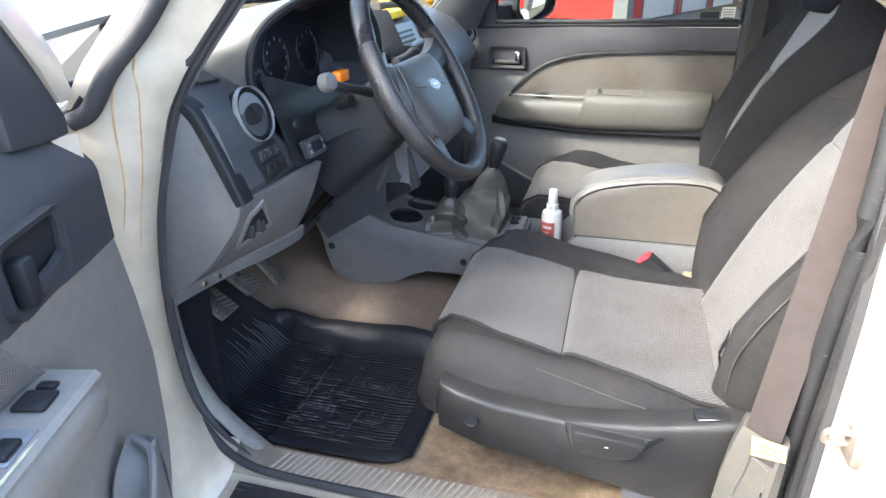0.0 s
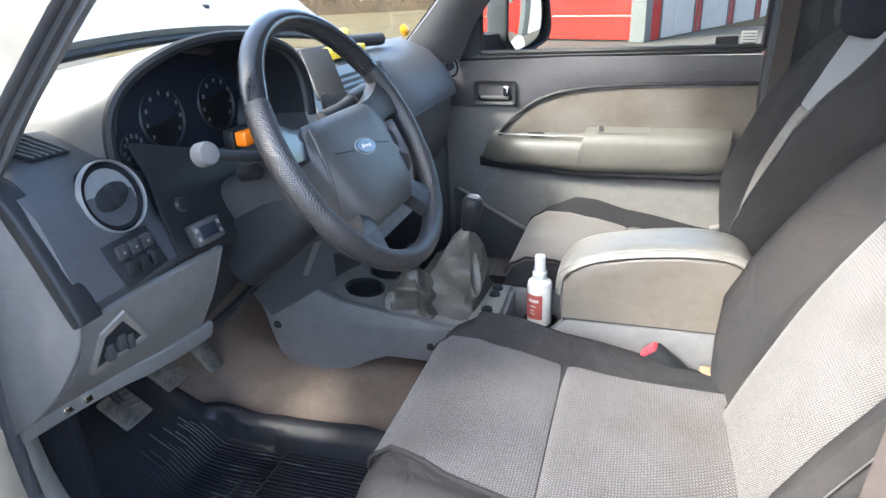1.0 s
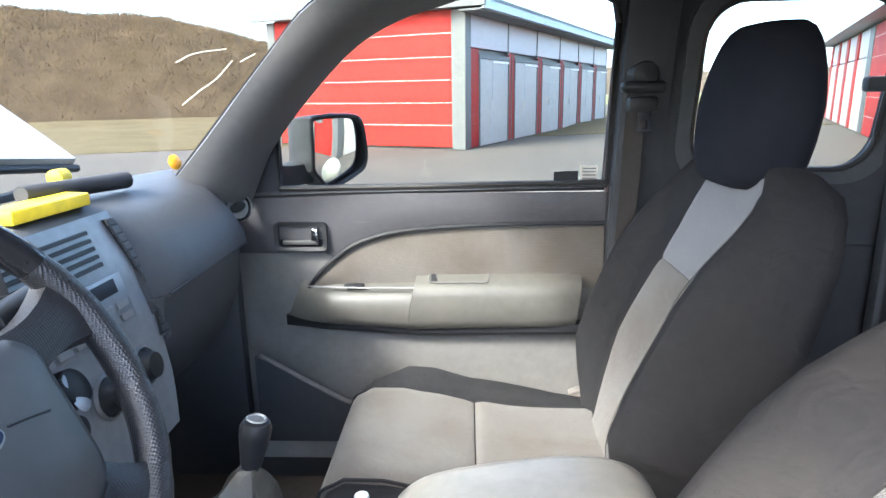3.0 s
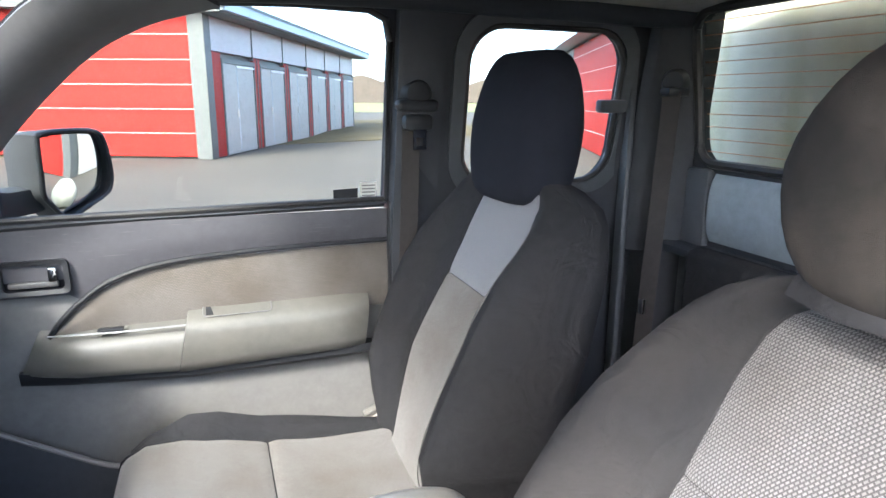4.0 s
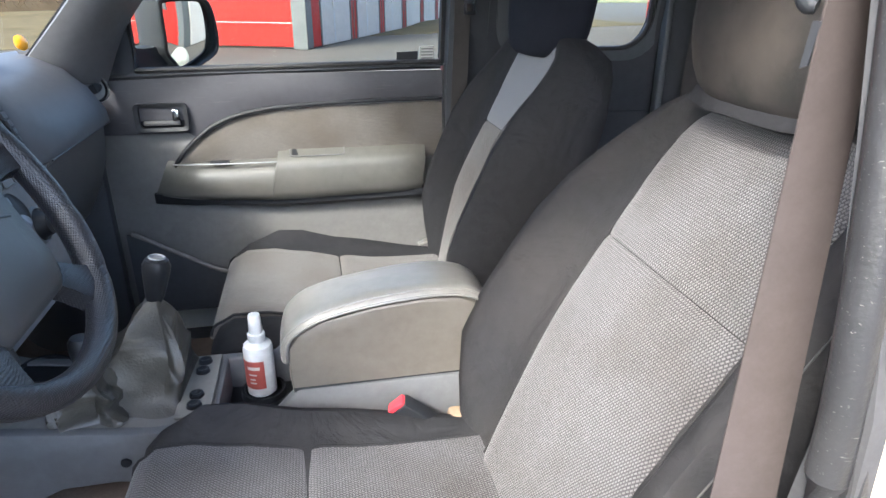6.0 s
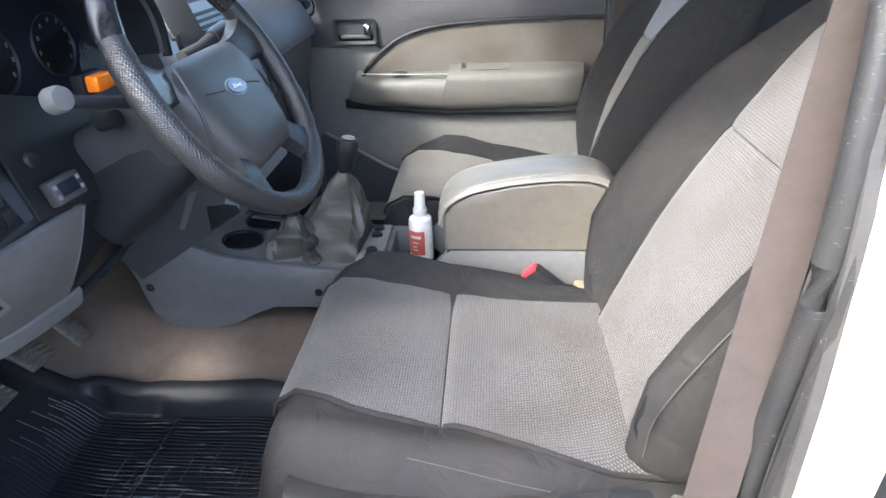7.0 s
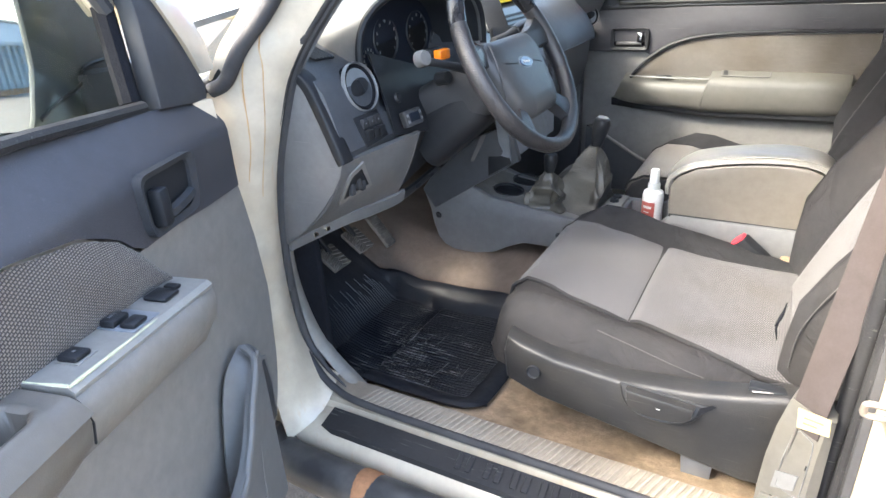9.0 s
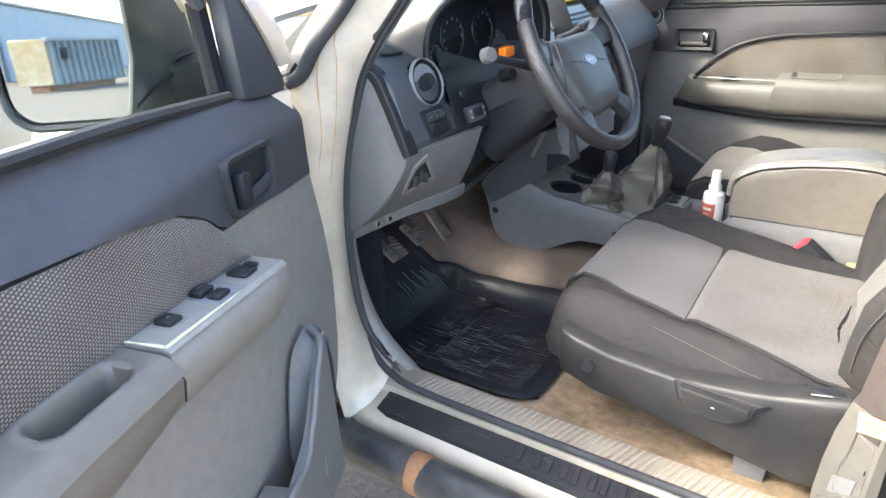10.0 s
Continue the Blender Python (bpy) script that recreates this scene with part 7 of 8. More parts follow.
def door_mirror(name, m, label, turn=0.0, nod=0.0):
    """An outside mirror: x along the car to the rear, y outwards from the door, z up."""
    t = thing(name, m.translation, label, "door mirror", "door mirrors")

    def mp(n_, bm, mat, lab="", parent=None):
        bm.transform(m)
        return part(n_, bm, mat, parent or t, lab)
    o = rrect(0.104, 0.0, 0.112, 0.110, 0.045, 8)
    if turn:
        o = [(p.x, p.y) for p in smooth_path([(-0.008 + 0.226 * a, c, 0) for a, c in ((0.0, 0.0), (0.0, 0.085), (0.05, 0.106), (0.45, 0.110), (0.82, 0.102), (0.94, 0.072), (1.0, 0.0), (0.985, -0.042), (0.90, -0.068), (0.58, -0.094), (0.30, -0.112), (0.22, -0.106), (0.09, -0.072), (0.0, -0.045), (0.0, 0.0))], 4)][:-1]
    rings = []
    for x, k in ((0.010, 0.985), (0.004, 1.0), (-0.02, 1.03), (-0.06, 0.99), (-0.095, 0.84), (-0.118, 0.55)):
        rings.append([Vector((x, 0.104 + (y - 0.104) * k, z * k)) for y, z in o])
    hs_ = mp("housing", loft(B(), rings, cap=False), "blackmatt", "black plastic housing")
    bc = [Vector((-0.113, 0.104 + (y - 0.104) * 0.56, z * 0.56)) for y, z in o]
    mp("housing_back", slab(B(), bc, (0.004, 0, 0), 0), "blackmatt")
    mp("rim", tube(B(), [Vector((0.008, y, z)) for y, z in o], 0.006, 8, closed=True, up=(1, 0, 0)), "black", "", hs_)
    gi = [(0.104 + (y - 0.104) * 0.91, z * 0.91) for y, z in o]
    swing, tip = math.tan(radians(turn)), math.tan(radians(nod))
    back_x = -0.004 if not turn else -0.055
    mp("glass_backing", slab(B(), [Vector((back_x, 0.104 + (y - 0.104) * 0.98, z * 0.98)) for y, z in o], (0.003, 0, 0), 0), "black")

    def pane(k, j):
        # k from the middle to the edge, j round the outline; the passenger's glass is convex
        y, z = gi[int(j) % len(gi)]
        y, z = 0.104 + (y - 0.104) * k, z * k
        bow = ((y - 0.104) ** 2 + z * z) / (2 * 1.25) if turn else 0.0
        return Vector((0.007 - abs(swing) * 0.085 - (y - 0.104) * swing - z * tip - bow, y, z))
    gl = loft(B(), [[pane(k, j) for j in range(len(gi))] for k in (0.02, 0.15, 0.3, 0.45, 0.6, 0.75, 0.9, 1.0)] + [[pane(k, j) - Vector((0.002, 0, 0)) for j in range(len(gi))] for k in (1.0, 0.5)])
    mp("mirror_glass", gl, "mirror", "clear mirror glass", hs_)
    mp("mirror_arm", loft(B(), [[Vector((xm + a * s, y, z0 + c * s)) for a, c in ((-0.045, -0.035), (0.0, -0.042), (0.045, -0.035), (0.050, 0.0), (0.045, 0.035), (0, 0.042), (-0.045, 0.035), (-0.05, 0.0))] for y, s, z0, xm in ((-0.125, 1.05, -0.052, -0.075), (-0.06, 0.85, -0.060, -0.065), (0.0, 0.85, -0.058, -0.055), (0.06, 0.8, -0.045, -0.05))]), "blackmatt", "black mirror foot")
    return t


door_mirror("door_mirror", pose(0.52, 1.74, 1.408) @ Matrix.Rotation(radians(-29.0), 4, "Z") @ Matrix.Rotation(radians(0.5), 4, "Y") @ Matrix.Diagonal((0.98, 0.98, 0.88, 1)), "black passenger door mirror outside the window", 2.5, -3.1)

# ---- driver's door, standing open ----
DO, DA = Vector((0.175, 0.005, 0)), math.atan2(-0.917, 0.40)
dm = Matrix.Translation(DO) @ Matrix.Rotation(DA, 4, "Z")       # l along the door, w towards its inner face, z up
dd = thing("driver_door", (0.175, 0.005, 0.6), "wide open driver's door with dark upper trim, woven panel and silver-grey armrest", "car door")


def dpart(name, bm, mat, label="", sharp=38, parent=None):
    bm.transform(dm)
    return part(name, bm, mat, parent or dd, label, sharp)


def dsheet(f0, f1, l0, l1, w, nl=24, nz=8, thick=0.02, bulge=0.0):
    def f(l, v):
        a, c = f0(l), f1(l)
        z = a + (c - a) * v
        return (l, w(l, z) + bulge * math.sin(v * math.pi), z)
    return sheet(B(), f, steps(l1, l0, nl), steps(0, 1, nz), thick, (1, 0.16))


def edge_l(z):
    return line(z, [(0.66, 0.14), (0.72, 0.06), (0.80, 0.02), (0.95, -0.01), (1.05, 0.0), (1.18, 0.03), (1.33, 0.045)])


def dcloth(l):
    return line(l, [(0.31, 1.145), (0.345, 1.195), (0.39, 1.235), (0.45, 1.262), (0.55, 1.280), (0.70, 1.295), (1.08, 1.305)])


def dsill(l):
    return line(l, [(0.03, 1.325), (0.19, 1.342), (0.45, 1.362), (0.70, 1.37), (1.10, 1.38)])


def split(l):
    return line(l, [(0.03, 1.178), (0.15, 1.185), (0.25, 1.195), (0.33, 1.198)])


def uw(l, z):
    return 0.045 - 0.045 * max(0, z - 1.285) / 0.06 + 0.006


def up_f(l, v):
    a = split(l) if l < 0.345 else dcloth(l)
    z = a + (dsill(l) - a) * v
    return (l, uw(l, z), z)


dpart("upper_trim", sheet(B(), up_f, steps(1.10, 0.038, 46), steps(0, 1, 12), 0.03), "doorupper", "dark blue-grey upper door trim")


def main_f(u, v):
    z = 0.64 + (1.20 - 0.64) * v
    l0 = edge_l(z)
    l = l0 + (1.10 - l0) * u
    top = min(z, split(min(l, 0.33)) - 0.002)
    return (l, 0.046 + 0.018 * max(0, 1.0 - z), top)


dpart("main_panel", sheet(B(), main_f, steps(1, 0, 40), steps(0, 1, 16), 0.03), "grey", "grey moulded lower door panel")
dpart("cloth_panel", dsheet(lambda l: 1.135, lambda l: dcloth(l) - 0.004, 0.318, 1.09, lambda l, z: 0.050 + 0.003 * noise.noise((l * 7, z * 8, 6)), 44, 10, 0.012, 0.014), "doorcloth", "brown-grey woven cloth panel")


def arm_sec(l, top_z, wid, drop, w0=0.046):
    return [(l, w0, top_z), (l, w0 + wid * 0.80, top_z - 0.008), (l, w0 + wid * 0.95, top_z - 0.018), (l, w0 + wid, top_z - 0.034), (l, w0 + wid * 0.90, top_z - drop * 0.6), (l, w0 + wid * 0.45, top_z - drop), (l, w0, top_z - drop - 0.02)]


rings = []
for l in (0.285, 0.292, 0.31, 0.36, 0.42, 0.50, 0.57, 0.596):
    k = line(l, [(0.285, 0.70), (0.31, 0.93), (0.36, 1.0)])
    rings.append(arm_sec(l, line(l, [(0.285, 1.128), (0.31, 1.142), (0.6, 1.178)]), 0.074 * k, 0.105))
dpart("armrest_front", loft(B(), rings), "grey", "grey front armrest piece")
rings = []
for l in (0.600, 0.604, 0.65, 0.72, 0.80, 0.90, 1.0, 1.06):
    sec = arm_sec(l, line(l, [(0.6, 1.178), (0.75, 1.190), (1.06, 1.195)]) - 0.004, line(l, [(0.6, 0.078), (0.75, 0.086), (1.06, 0.080)]), line(l, [(0.6, 0.105), (0.8, 0.13), (1.06, 0.15)]))
    sec[0], sec[1] = (l, sec[0][1], sec[0][2] - 0.045), (l, sec[1][1], sec[1][2] - 0.045)
    rings.append(sec[:1] + [(l, 0.110, sec[0][2])] + sec[2:])
dpart("armrest_rear", loft(B(), rings), "armrest", "scuffed grey-brown armrest with a pull recess")


def arm_top(l, w):
    return line(l, [(0.6, 1.178), (0.75, 1.190), (1.06, 1.195)]) - 0.010 * (w - 0.046) / 0.06


def recessed(l, w):
    dl, dw = max(0.0, abs(l - 0.688) - 0.040), max(0.0, abs(w - 0.085) - 0.004)
    d = math.hypot(dl, dw)
    k = 1 - ramp(d, [(0.012, 0), (0.0165, 1)])
    lip = 0.003 * math.exp(-((d - 0.020) / 0.004) ** 2)
    rnd = 0.016 * max(0.0, (w - 0.105) / 0.025) ** 2
    return (l, w, arm_top(l, w) - 0.034 * k + lip - rnd)


top_ = sheet(B(), recessed, steps(1.06, 0.602, 110), steps(0.046, 0.129, 44), 0.003)
top_.transform(dm)
part("armrest_top", top_, "armrest", dd, "padded armrest top with a deep pull recess", 60)
part("armrest_joint", tube(B(), [dm @ Vector(q) for q in ((0.599, 0.110, 1.166), (0.599, 0.122, 1.150), (0.599, 0.1245, 1.138), (0.599, 0.119, 1.112))], 0.0013, 6), "black", dd, "dark joint between the armrest pieces")
# silver switch plate
def plate_z(l):
    return line(l, [(0.30, 1.1425), (0.6, 1.1815)])


plate_ = dpart("switch_plate", loft(B(), [[(l, 0.049, plate_z(l) - 0.004), (l, 0.049, plate_z(l)), (l, 0.108, plate_z(l) - 0.006), (l, 0.114, plate_z(l) - 0.012), (l, 0.112, plate_z(l) - 0.018)] for l in (0.312, 0.318, 0.40, 0.50, 0.592, 0.596)]), "plate", "silver-grey switch plate")


def on_plate(l, w, h=0.0):
    return Vector((l, w, plate_z(l) - 0.006 * (w - 0.049) / 0.059 + h))


def plate_box(name, l0, l1, w0, w1, h0, h1, mat, bev=0.002, lab=""):
    b = box(B(), -(l1 - l0) / 2, (l1 - l0) / 2, -(w1 - w0) / 2, (w1 - w0) / 2, h0, h1, bev)
    c = on_plate((l0 + l1) / 2, (w0 + w1) / 2)
    b.transform(Matrix.Translation(c) @ Matrix.Rotation(radians(-7.5), 4, "Y") @ Matrix.Rotation(radians(-6), 4, "X"))
    return dpart(name, b, mat, lab, 38, plate_)


# Thin pale yellow strips along the plate's outer and rear edges.
part("plate_edge", tube(B(), [dm @ (on_plate(l, 0.1085, 0.0002)) for l in steps(0.44, 0.594, 14)], [0.0006] + [0.0012 + 0.0012 * k / 13 for k in range(13)] + [0.0012], 6), "yellowedge", plate_, "pale yellow edge")
part("plate_edge", tube(B(), [dm @ (on_plate(0.5935, w, 0.0002)) for w in steps(0.052, 0.107, 8)], [0.0008, 0.0012, 0.001, 0.0008, 0.001, 0.0016, 0.002, 0.0024, 0.002], 6), "yellowedge", plate_, "pale yellow edge")
plate_box("mirror_switch", 0.362, 0.398, 0.066, 0.096, 0.0, 0.006, "black", 0.003, "black mirror switch")
plate_box("mirror_selector", 0.343, 0.357, 0.070, 0.088, 0.0, 0.005, "black", 0.002)
plate_box("switch_well", 0.425, 0.480, 0.060, 0.104, 0.0, 0.0015, "silverdark", 0.0005)
plate_box("window_switch", 0.447, 0.478, 0.062, 0.080, 0.001, 0.010, "black", 0.003, "black window switch")
plate_box("window_switch", 0.447, 0.476, 0.084, 0.102, 0.001, 0.008, "black", 0.003, "black window switch")
plate_box("lock_well", 0.525, 0.557, 0.066, 0.092, 0.0, 0.0015, "plate", 0.0005)
plate_box("lock_switch", 0.531, 0.556, 0.068, 0.090, 0.001, 0.008, "black", 0.003, "black locking switch")
plate_box("switch_symbol", 0.5415, 0.5450, 0.0775, 0.0800, 0.0078, 0.0084, "silver", 0)
# inner handle
def rounded(pts, r, n=4):
    """A closed 2D outline with its corners rounded."""
    out = []
    for k in range(len(pts)):
        a, c, d = Vector(pts[k - 1]), Vector(pts[k]), Vector(pts[(k + 1) % len(pts)])
        p, q = c + (a - c).normalized() * r, c + (d - c).normalized() * r
        out += [tuple(p.lerp(c, t).lerp(c.lerp(q, t), t)) for t in steps(0, 1, n)]
    return out


ho = rounded([(0.186, 1.286), (0.334, 1.290), (0.330, 1.204), (0.196, 1.203)], 0.020)
hi = [(0.262 + (l - 0.262) * 0.84, 1.246 + (z - 1.246) * 0.80) for l, z in ho]
hbd = dpart("handle_bezel", frame_ring(B(), [(l, 0.062, z) for l, z in ho], [(l, 0.058, z) for l, z in hi], (0, -0.014, 0)), "blackmatt")
dpart("handle_recess", slab(B(), [(l, 0.0525, z) for l, z in hi], (0, -0.001, 0), 0), "black")
dpart("handle_lever", loft(B(), [[(l, w0, z), (l, w0 + 0.010, z + 0.002), (l, w0 + 0.010, z + 0.012), (l, w0, z + 0.014)] for l, w0, z in ((0.206, 0.053, 1.222), (0.24, 0.058, 1.220), (0.28, 0.060, 1.219), (0.305, 0.056, 1.219))]), "blackmatt", "dark pull handle", 38, hbd)
dpart("lock_tab", box(B(), 0.288, 0.312, 0.052, 0.072, 1.214, 1.266, 0.005), "black", "black lock tab", 38, hbd)
# map pocket with speaker grille
def pocket_f(u, v):
    l = 0.19 + 0.75 * u
    top = line(l, [(0.18, 0.945), (0.21, 0.93), (0.26, 0.88), (0.32, 0.82), (0.42, 0.79), (0.95, 0.79)])
    return (l, 0.10 + 0.02 * math.sin(u * 3), 0.63 + (top - 0.63) * v)


dpart("map_pocket", sheet(B(), pocket_f, steps(1, 0, 26), steps(0, 1, 6), 0.014), "doorgrey")
dpart("pocket_lip", tube(B(), smooth_path([(0.195, 0.075, 0.948), (0.215, 0.10, 0.935), (0.26, 0.104, 0.885), (0.32, 0.108, 0.822), (0.42, 0.112, 0.792), (0.94, 0.10, 0.792)], 4), 0.0065, 8), "doorgrey")
leaf_a = smooth_path([(0.185, 0.062, 0.945), (0.235, 0.060, 0.930), (0.266, 0.060, 0.895), (0.293, 0.062, 0.838), (0.315, 0.064, 0.77), (0.32, 0.066, 0.70)], 5)
leaf_b = smooth_path([(0.200, 0.098, 0.945), (0.222, 0.102, 0.915), (0.243, 0.104, 0.865), (0.265, 0.106, 0.80), (0.28, 0.108, 0.75), (0.29, 0.11, 0.70)], 5)
dpart("pocket_end", sheet(B(), lambda u, v: along(leaf_a, u).lerp(along(leaf_b, u), v) + Vector((-0.012, 0, 0)) * math.sin(v * math.pi), steps(0, 1, 24), steps(0, 1, 8), 0.004), "doorgrey", "rounded end of the map pocket")
dpart("pocket_shelf", box(B(), 0.40, 0.52, 0.055, 0.108, 0.775, 0.785, 0.003), "grey")
gr_pts = [(0.085, 0.858), (0.105, 0.868), (0.130, 0.845), (0.142, 0.79), (0.138, 0.73), (0.118, 0.715), (0.095, 0.75), (0.082, 0.80)]
dpart("speaker_grille", slab(B(), [(l, 0.054 + 0.018 * max(0, 1.0 - z), z) for l, z in gr_pts], (0, 0.003, 0), 0.001, 1), "doorgrey", "finely slotted speaker grille")
for k in range(20):
    z = 0.728 + k * 0.0066
    dpart("grille_slot", box(B(), 0.090 + 0.01 * abs(k - 10) / 10, 0.135 - 0.008 * abs(k - 8) / 10, 0.0575 + 0.018 * (1 - z), 0.0595 + 0.018 * (1 - z), z, z + 0.0028, 0), "hub")
# outer skin, edge, window frame, glass
def skin_f(u, v):
    z = 0.58 + (1.36 - 0.58) * v
    l0 = edge_l(z) - 0.012
    z = 0.58 + (line(u, [(0.0, 1.325), (0.20, 1.335), (0.42, 1.36)]) - 0.58) * v
    return (l0 + (1.12 - l0) * u, -0.065 - 0.05 * math.sin(v * 2.6), z)


dpart("outer_skin", sheet(B(), skin_f, steps(0, 1, 20), steps(0, 1, 14), 0.012), "white", "white painted outer skin")
b = B()
loft(b, [[(edge_l(z) - 0.012, -0.112, z), (edge_l(z) - 0.014, -0.03, z), (edge_l(z) + 0.006, 0.042 + 0.018 * max(0, 1 - z), z), (edge_l(z) + 0.03, 0.02, z), (edge_l(z) + 0.03, -0.10, z)] for z in (0.60, 0.66, 0.72, 0.80, 0.90, 1.0, 1.1, 1.2, 1.33)])
dpart("front_edge", b, "cream", "cream painted hinge edge of the door")
def dwy(z):
    return -0.012 - 0.20 * max(0, z - 1.33)


dpart("sail_panel", slab(B(), [(0.040, 0.030, 1.325), (0.168, 0.020, 1.338), (0.152, 0.008, 1.47), (0.150, -0.005, 1.54), (0.125, -0.002, 1.53), (0.100, 0.010, 1.482), (0.068, 0.018, 1.425), (0.030, 0.027, 1.350)], (0, -0.03, 0), 0.006), "blackmatt", "black corner cover behind the mirror")
fr = [(0.182, 1.352), (0.150, 1.48), (0.205, 1.585), (0.30, 1.70), (0.42, 1.775), (0.60, 1.81), (1.0, 1.815), (1.08, 1.80), (1.095, 1.39)]
dpart("window_channel", tube(B(), [Vector((l, dwy(z), z)) for l, z in fr[:2]], 0.015, 8), "felt")
dpart("window_frame", tube(B(), smooth_path([Vector((l - 0.02, dwy(z) - 0.01, z)) for l, z in fr[1:]], 4), 0.026, 10), "cream", "cream painted window frame")
dpart("frame_seal", tube(B(), smooth_path([Vector((l + 0.004, dwy(z) + 0.008, z - 0.006)) for l, z in fr[1:]], 4), 0.012, 8), "seal")
dpart("belt_moulding", tube(B(), [Vector((l, 0.002, dsill(l) + 0.006)) for l in steps(0.185, 1.09, 12)], 0.009, 8), "rubber")
gl = [Vector((l, dwy(z) - 0.012, z)) for l, z in ([(0.175, 1.335)] + fr[1:8] + [(1.095, 1.36)])]
g = dpart("window_glass", slab(B(), gl, (0, -0.004, 0), 0), "glass")
g.visible_shadow = False
# cream pillar edge of the window frame above the hinge
dpart("frame_foot", loft(B(), [[(l, w - 0.012, z), (l + k * 0.5, w + 0.002, z), (l + k, w, z), (l + k, w - 0.05, z), (l, w - 0.05, z)] for l, k, w, z in ((-0.036, 0.072, 0.026, 1.368), (-0.026, 0.086, 0.024, 1.41), (0.018, 0.096, 0.014, 1.49), (0.10, 0.10, -0.012, 1.60), (0.21, 0.10, -0.04, 1.72))]), "cream", "cream foot of the window frame")
door_mirror("door_mirror", dm @ pose(0.160, -0.148, 1.418) @ Matrix.Rotation(radians(15), 4, "Z") @ Matrix.Rotation(radians(-3), 4, "Y") @ Matrix.Diagonal((1.0, -1.0, 1.0, 1)), "black driver's door mirror reflecting the yard")

side_h = [(0.202, 1.540), (0.070, 1.537), (0.055, 1.482), (0.038, 1.392), (0.020, 1.390), (0.054, 1.314), (0.255, 1.331), (0.240, 1.352), (0.214, 1.414), (0.206, 1.477)]
dpart("mirror_foot", slab(B(), [(l, -0.120, z) for l, z in side_h], (0, -0.010, 0), 0.004), "foot", "weathered black mirror foot with greenish stains, paled as by glass haze")
dpart("foot_ridge", tube(B(), smooth_path([(0.060, -0.118, 1.400), (0.115, -0.118, 1.396), (0.135, -0.118, 1.372), (0.190, -0.118, 1.360), (0.235, -0.118, 1.345)], 4), 0.003, 6), "black")

# ---- rear half door on the driver's side, with belt ----
rd = thing("rear_half_door", (1.25, 0.08, 0.6), "cream rear-hinged half door, closed, with its rubber seal", "car door")
def jy(z):
    return 0.10 * max(0, z - 1.25) / 0.5


part("jamb", loft(B(), [[(1.212, 0.122 + jy(z), z), (1.218, 0.085 + jy(z), z), (1.235, 0.035 + jy(z), z), (1.262, 0.0 + jy(z), z), (1.30, -0.012 + jy(z), z), (1.32, 0.05 + jy(z), z), (1.27, 0.122 + jy(z), z)] for z in (0.60, 0.75, 0.95, 1.15, 1.30, 1.5, 1.72)]), "cream", rd, "cream painted door jamb")
part("outer_skin", sheet(B(), lambda u, v: (1.29 + 0.9 * u, -0.014 - 0.015 * math.sin(v * 3) + jy(0.5 + 0.86 * v) * 0.9, 0.5 + 0.86 * v), steps(0, 1, 8), steps(0, 1, 10), 0.012), "white", rd)
part("jamb_seal", tube(B(), smooth_path([(1.188, 0.135, 0.66), (1.190, 0.132, 0.85), (1.195, 0.125, 1.05), (1.20, 0.113, 1.25), (1.205, 0.138, 1.45), (1.21, 0.185, 1.68)], 5), 0.013, 10), "rubber", rd)
part("seal_fold", tube(B(), smooth_path([(1.200, 0.112, 0.66), (1.203, 0.108, 0.85), (1.207, 0.102, 1.05), (1.213, 0.104, 1.25), (1.22, 0.134, 1.45), (1.225, 0.18, 1.68)], 5), 0.009, 8), "rubber", rd)
part("seal_flange", loft(B(), [[(1.1985, fl + jy(z), z), (1.206, 0.090 + jy(z), z), (1.216, 0.088 + jy(z), z), (1.214, fl + jy(z), z)] for z, fl in ((0.655, 0.152), (0.9, 0.152), (1.12, 0.145), (1.3, 0.116), (1.45, 0.113), (1.70, 0.112))]), "seal", rd, "broad grey rubber flange")
part("upper_frame", tube(B(), smooth_path([(1.235, 0.20, 1.70), (1.30, 0.235, 1.76), (1.6, 0.25, 1.775), (2.0, 0.25, 1.765)], 4), 0.035, 10), "cream", rd)
part("inner_trim", box(B(), 1.27, 1.97, 0.150, 0.185, 0.62, 1.30, 0.015), "trimdark", rd)
part("inner_post", loft(B(), [[(1.262, 0.130 + jy(z), z), (1.272, 0.165 + jy(z), z), (1.36, 0.165 + jy(z), z), (1.36, 0.122 + jy(z), z), (1.262, 0.122 + jy(z), z)] for z in (0.62, 1.2, 1.45, 1.72)]), "trimdark", rd)
part("latch_recess", slab(B(), [(1.244, 0.030, 1.06), (1.262, -0.004, 1.05), (1.275, -0.010, 1.24), (1.252, 0.028, 1.27)], (-0.006, -0.004, 0), 0.003), "black", rd, "black latch recess")
part("striker_plate", box(B(), 1.222, 1.236, 0.028, 0.062, 0.952, 1.0, 0.004), "steel", rd, "rusty striker plate")
part("striker_loop", tube(B(), smooth_path([(1.226, 0.052, 0.972), (1.200, 0.050, 0.972), (1.196, 0.048, 0.982), (1.200, 0.046, 0.992), (1.226, 0.046, 0.992)], 4), 0.0045, 8), "steel", rd, "worn steel striker loop")
bt = thing("seat_belt_driver", (1.2, 0.2, 0.8), "faded brown seat belt hanging beside the driver's seat", "seat belt", "front seat belts")


def belt_f(u, v):
    z = 0.880 + (1.555 - 0.880) * u
    k = (z - 0.90) / 0.60
    a, c = Vector((1.128, 0.130, 0)).lerp(Vector((1.200, 0.203, 0)), k), Vector((1.166, 0.096, 0)).lerp(Vector((1.247, 0.211, 0)), k)
    return a.lerp(c, v) + Vector((0, -0.002 * math.sin(v * math.pi), z))


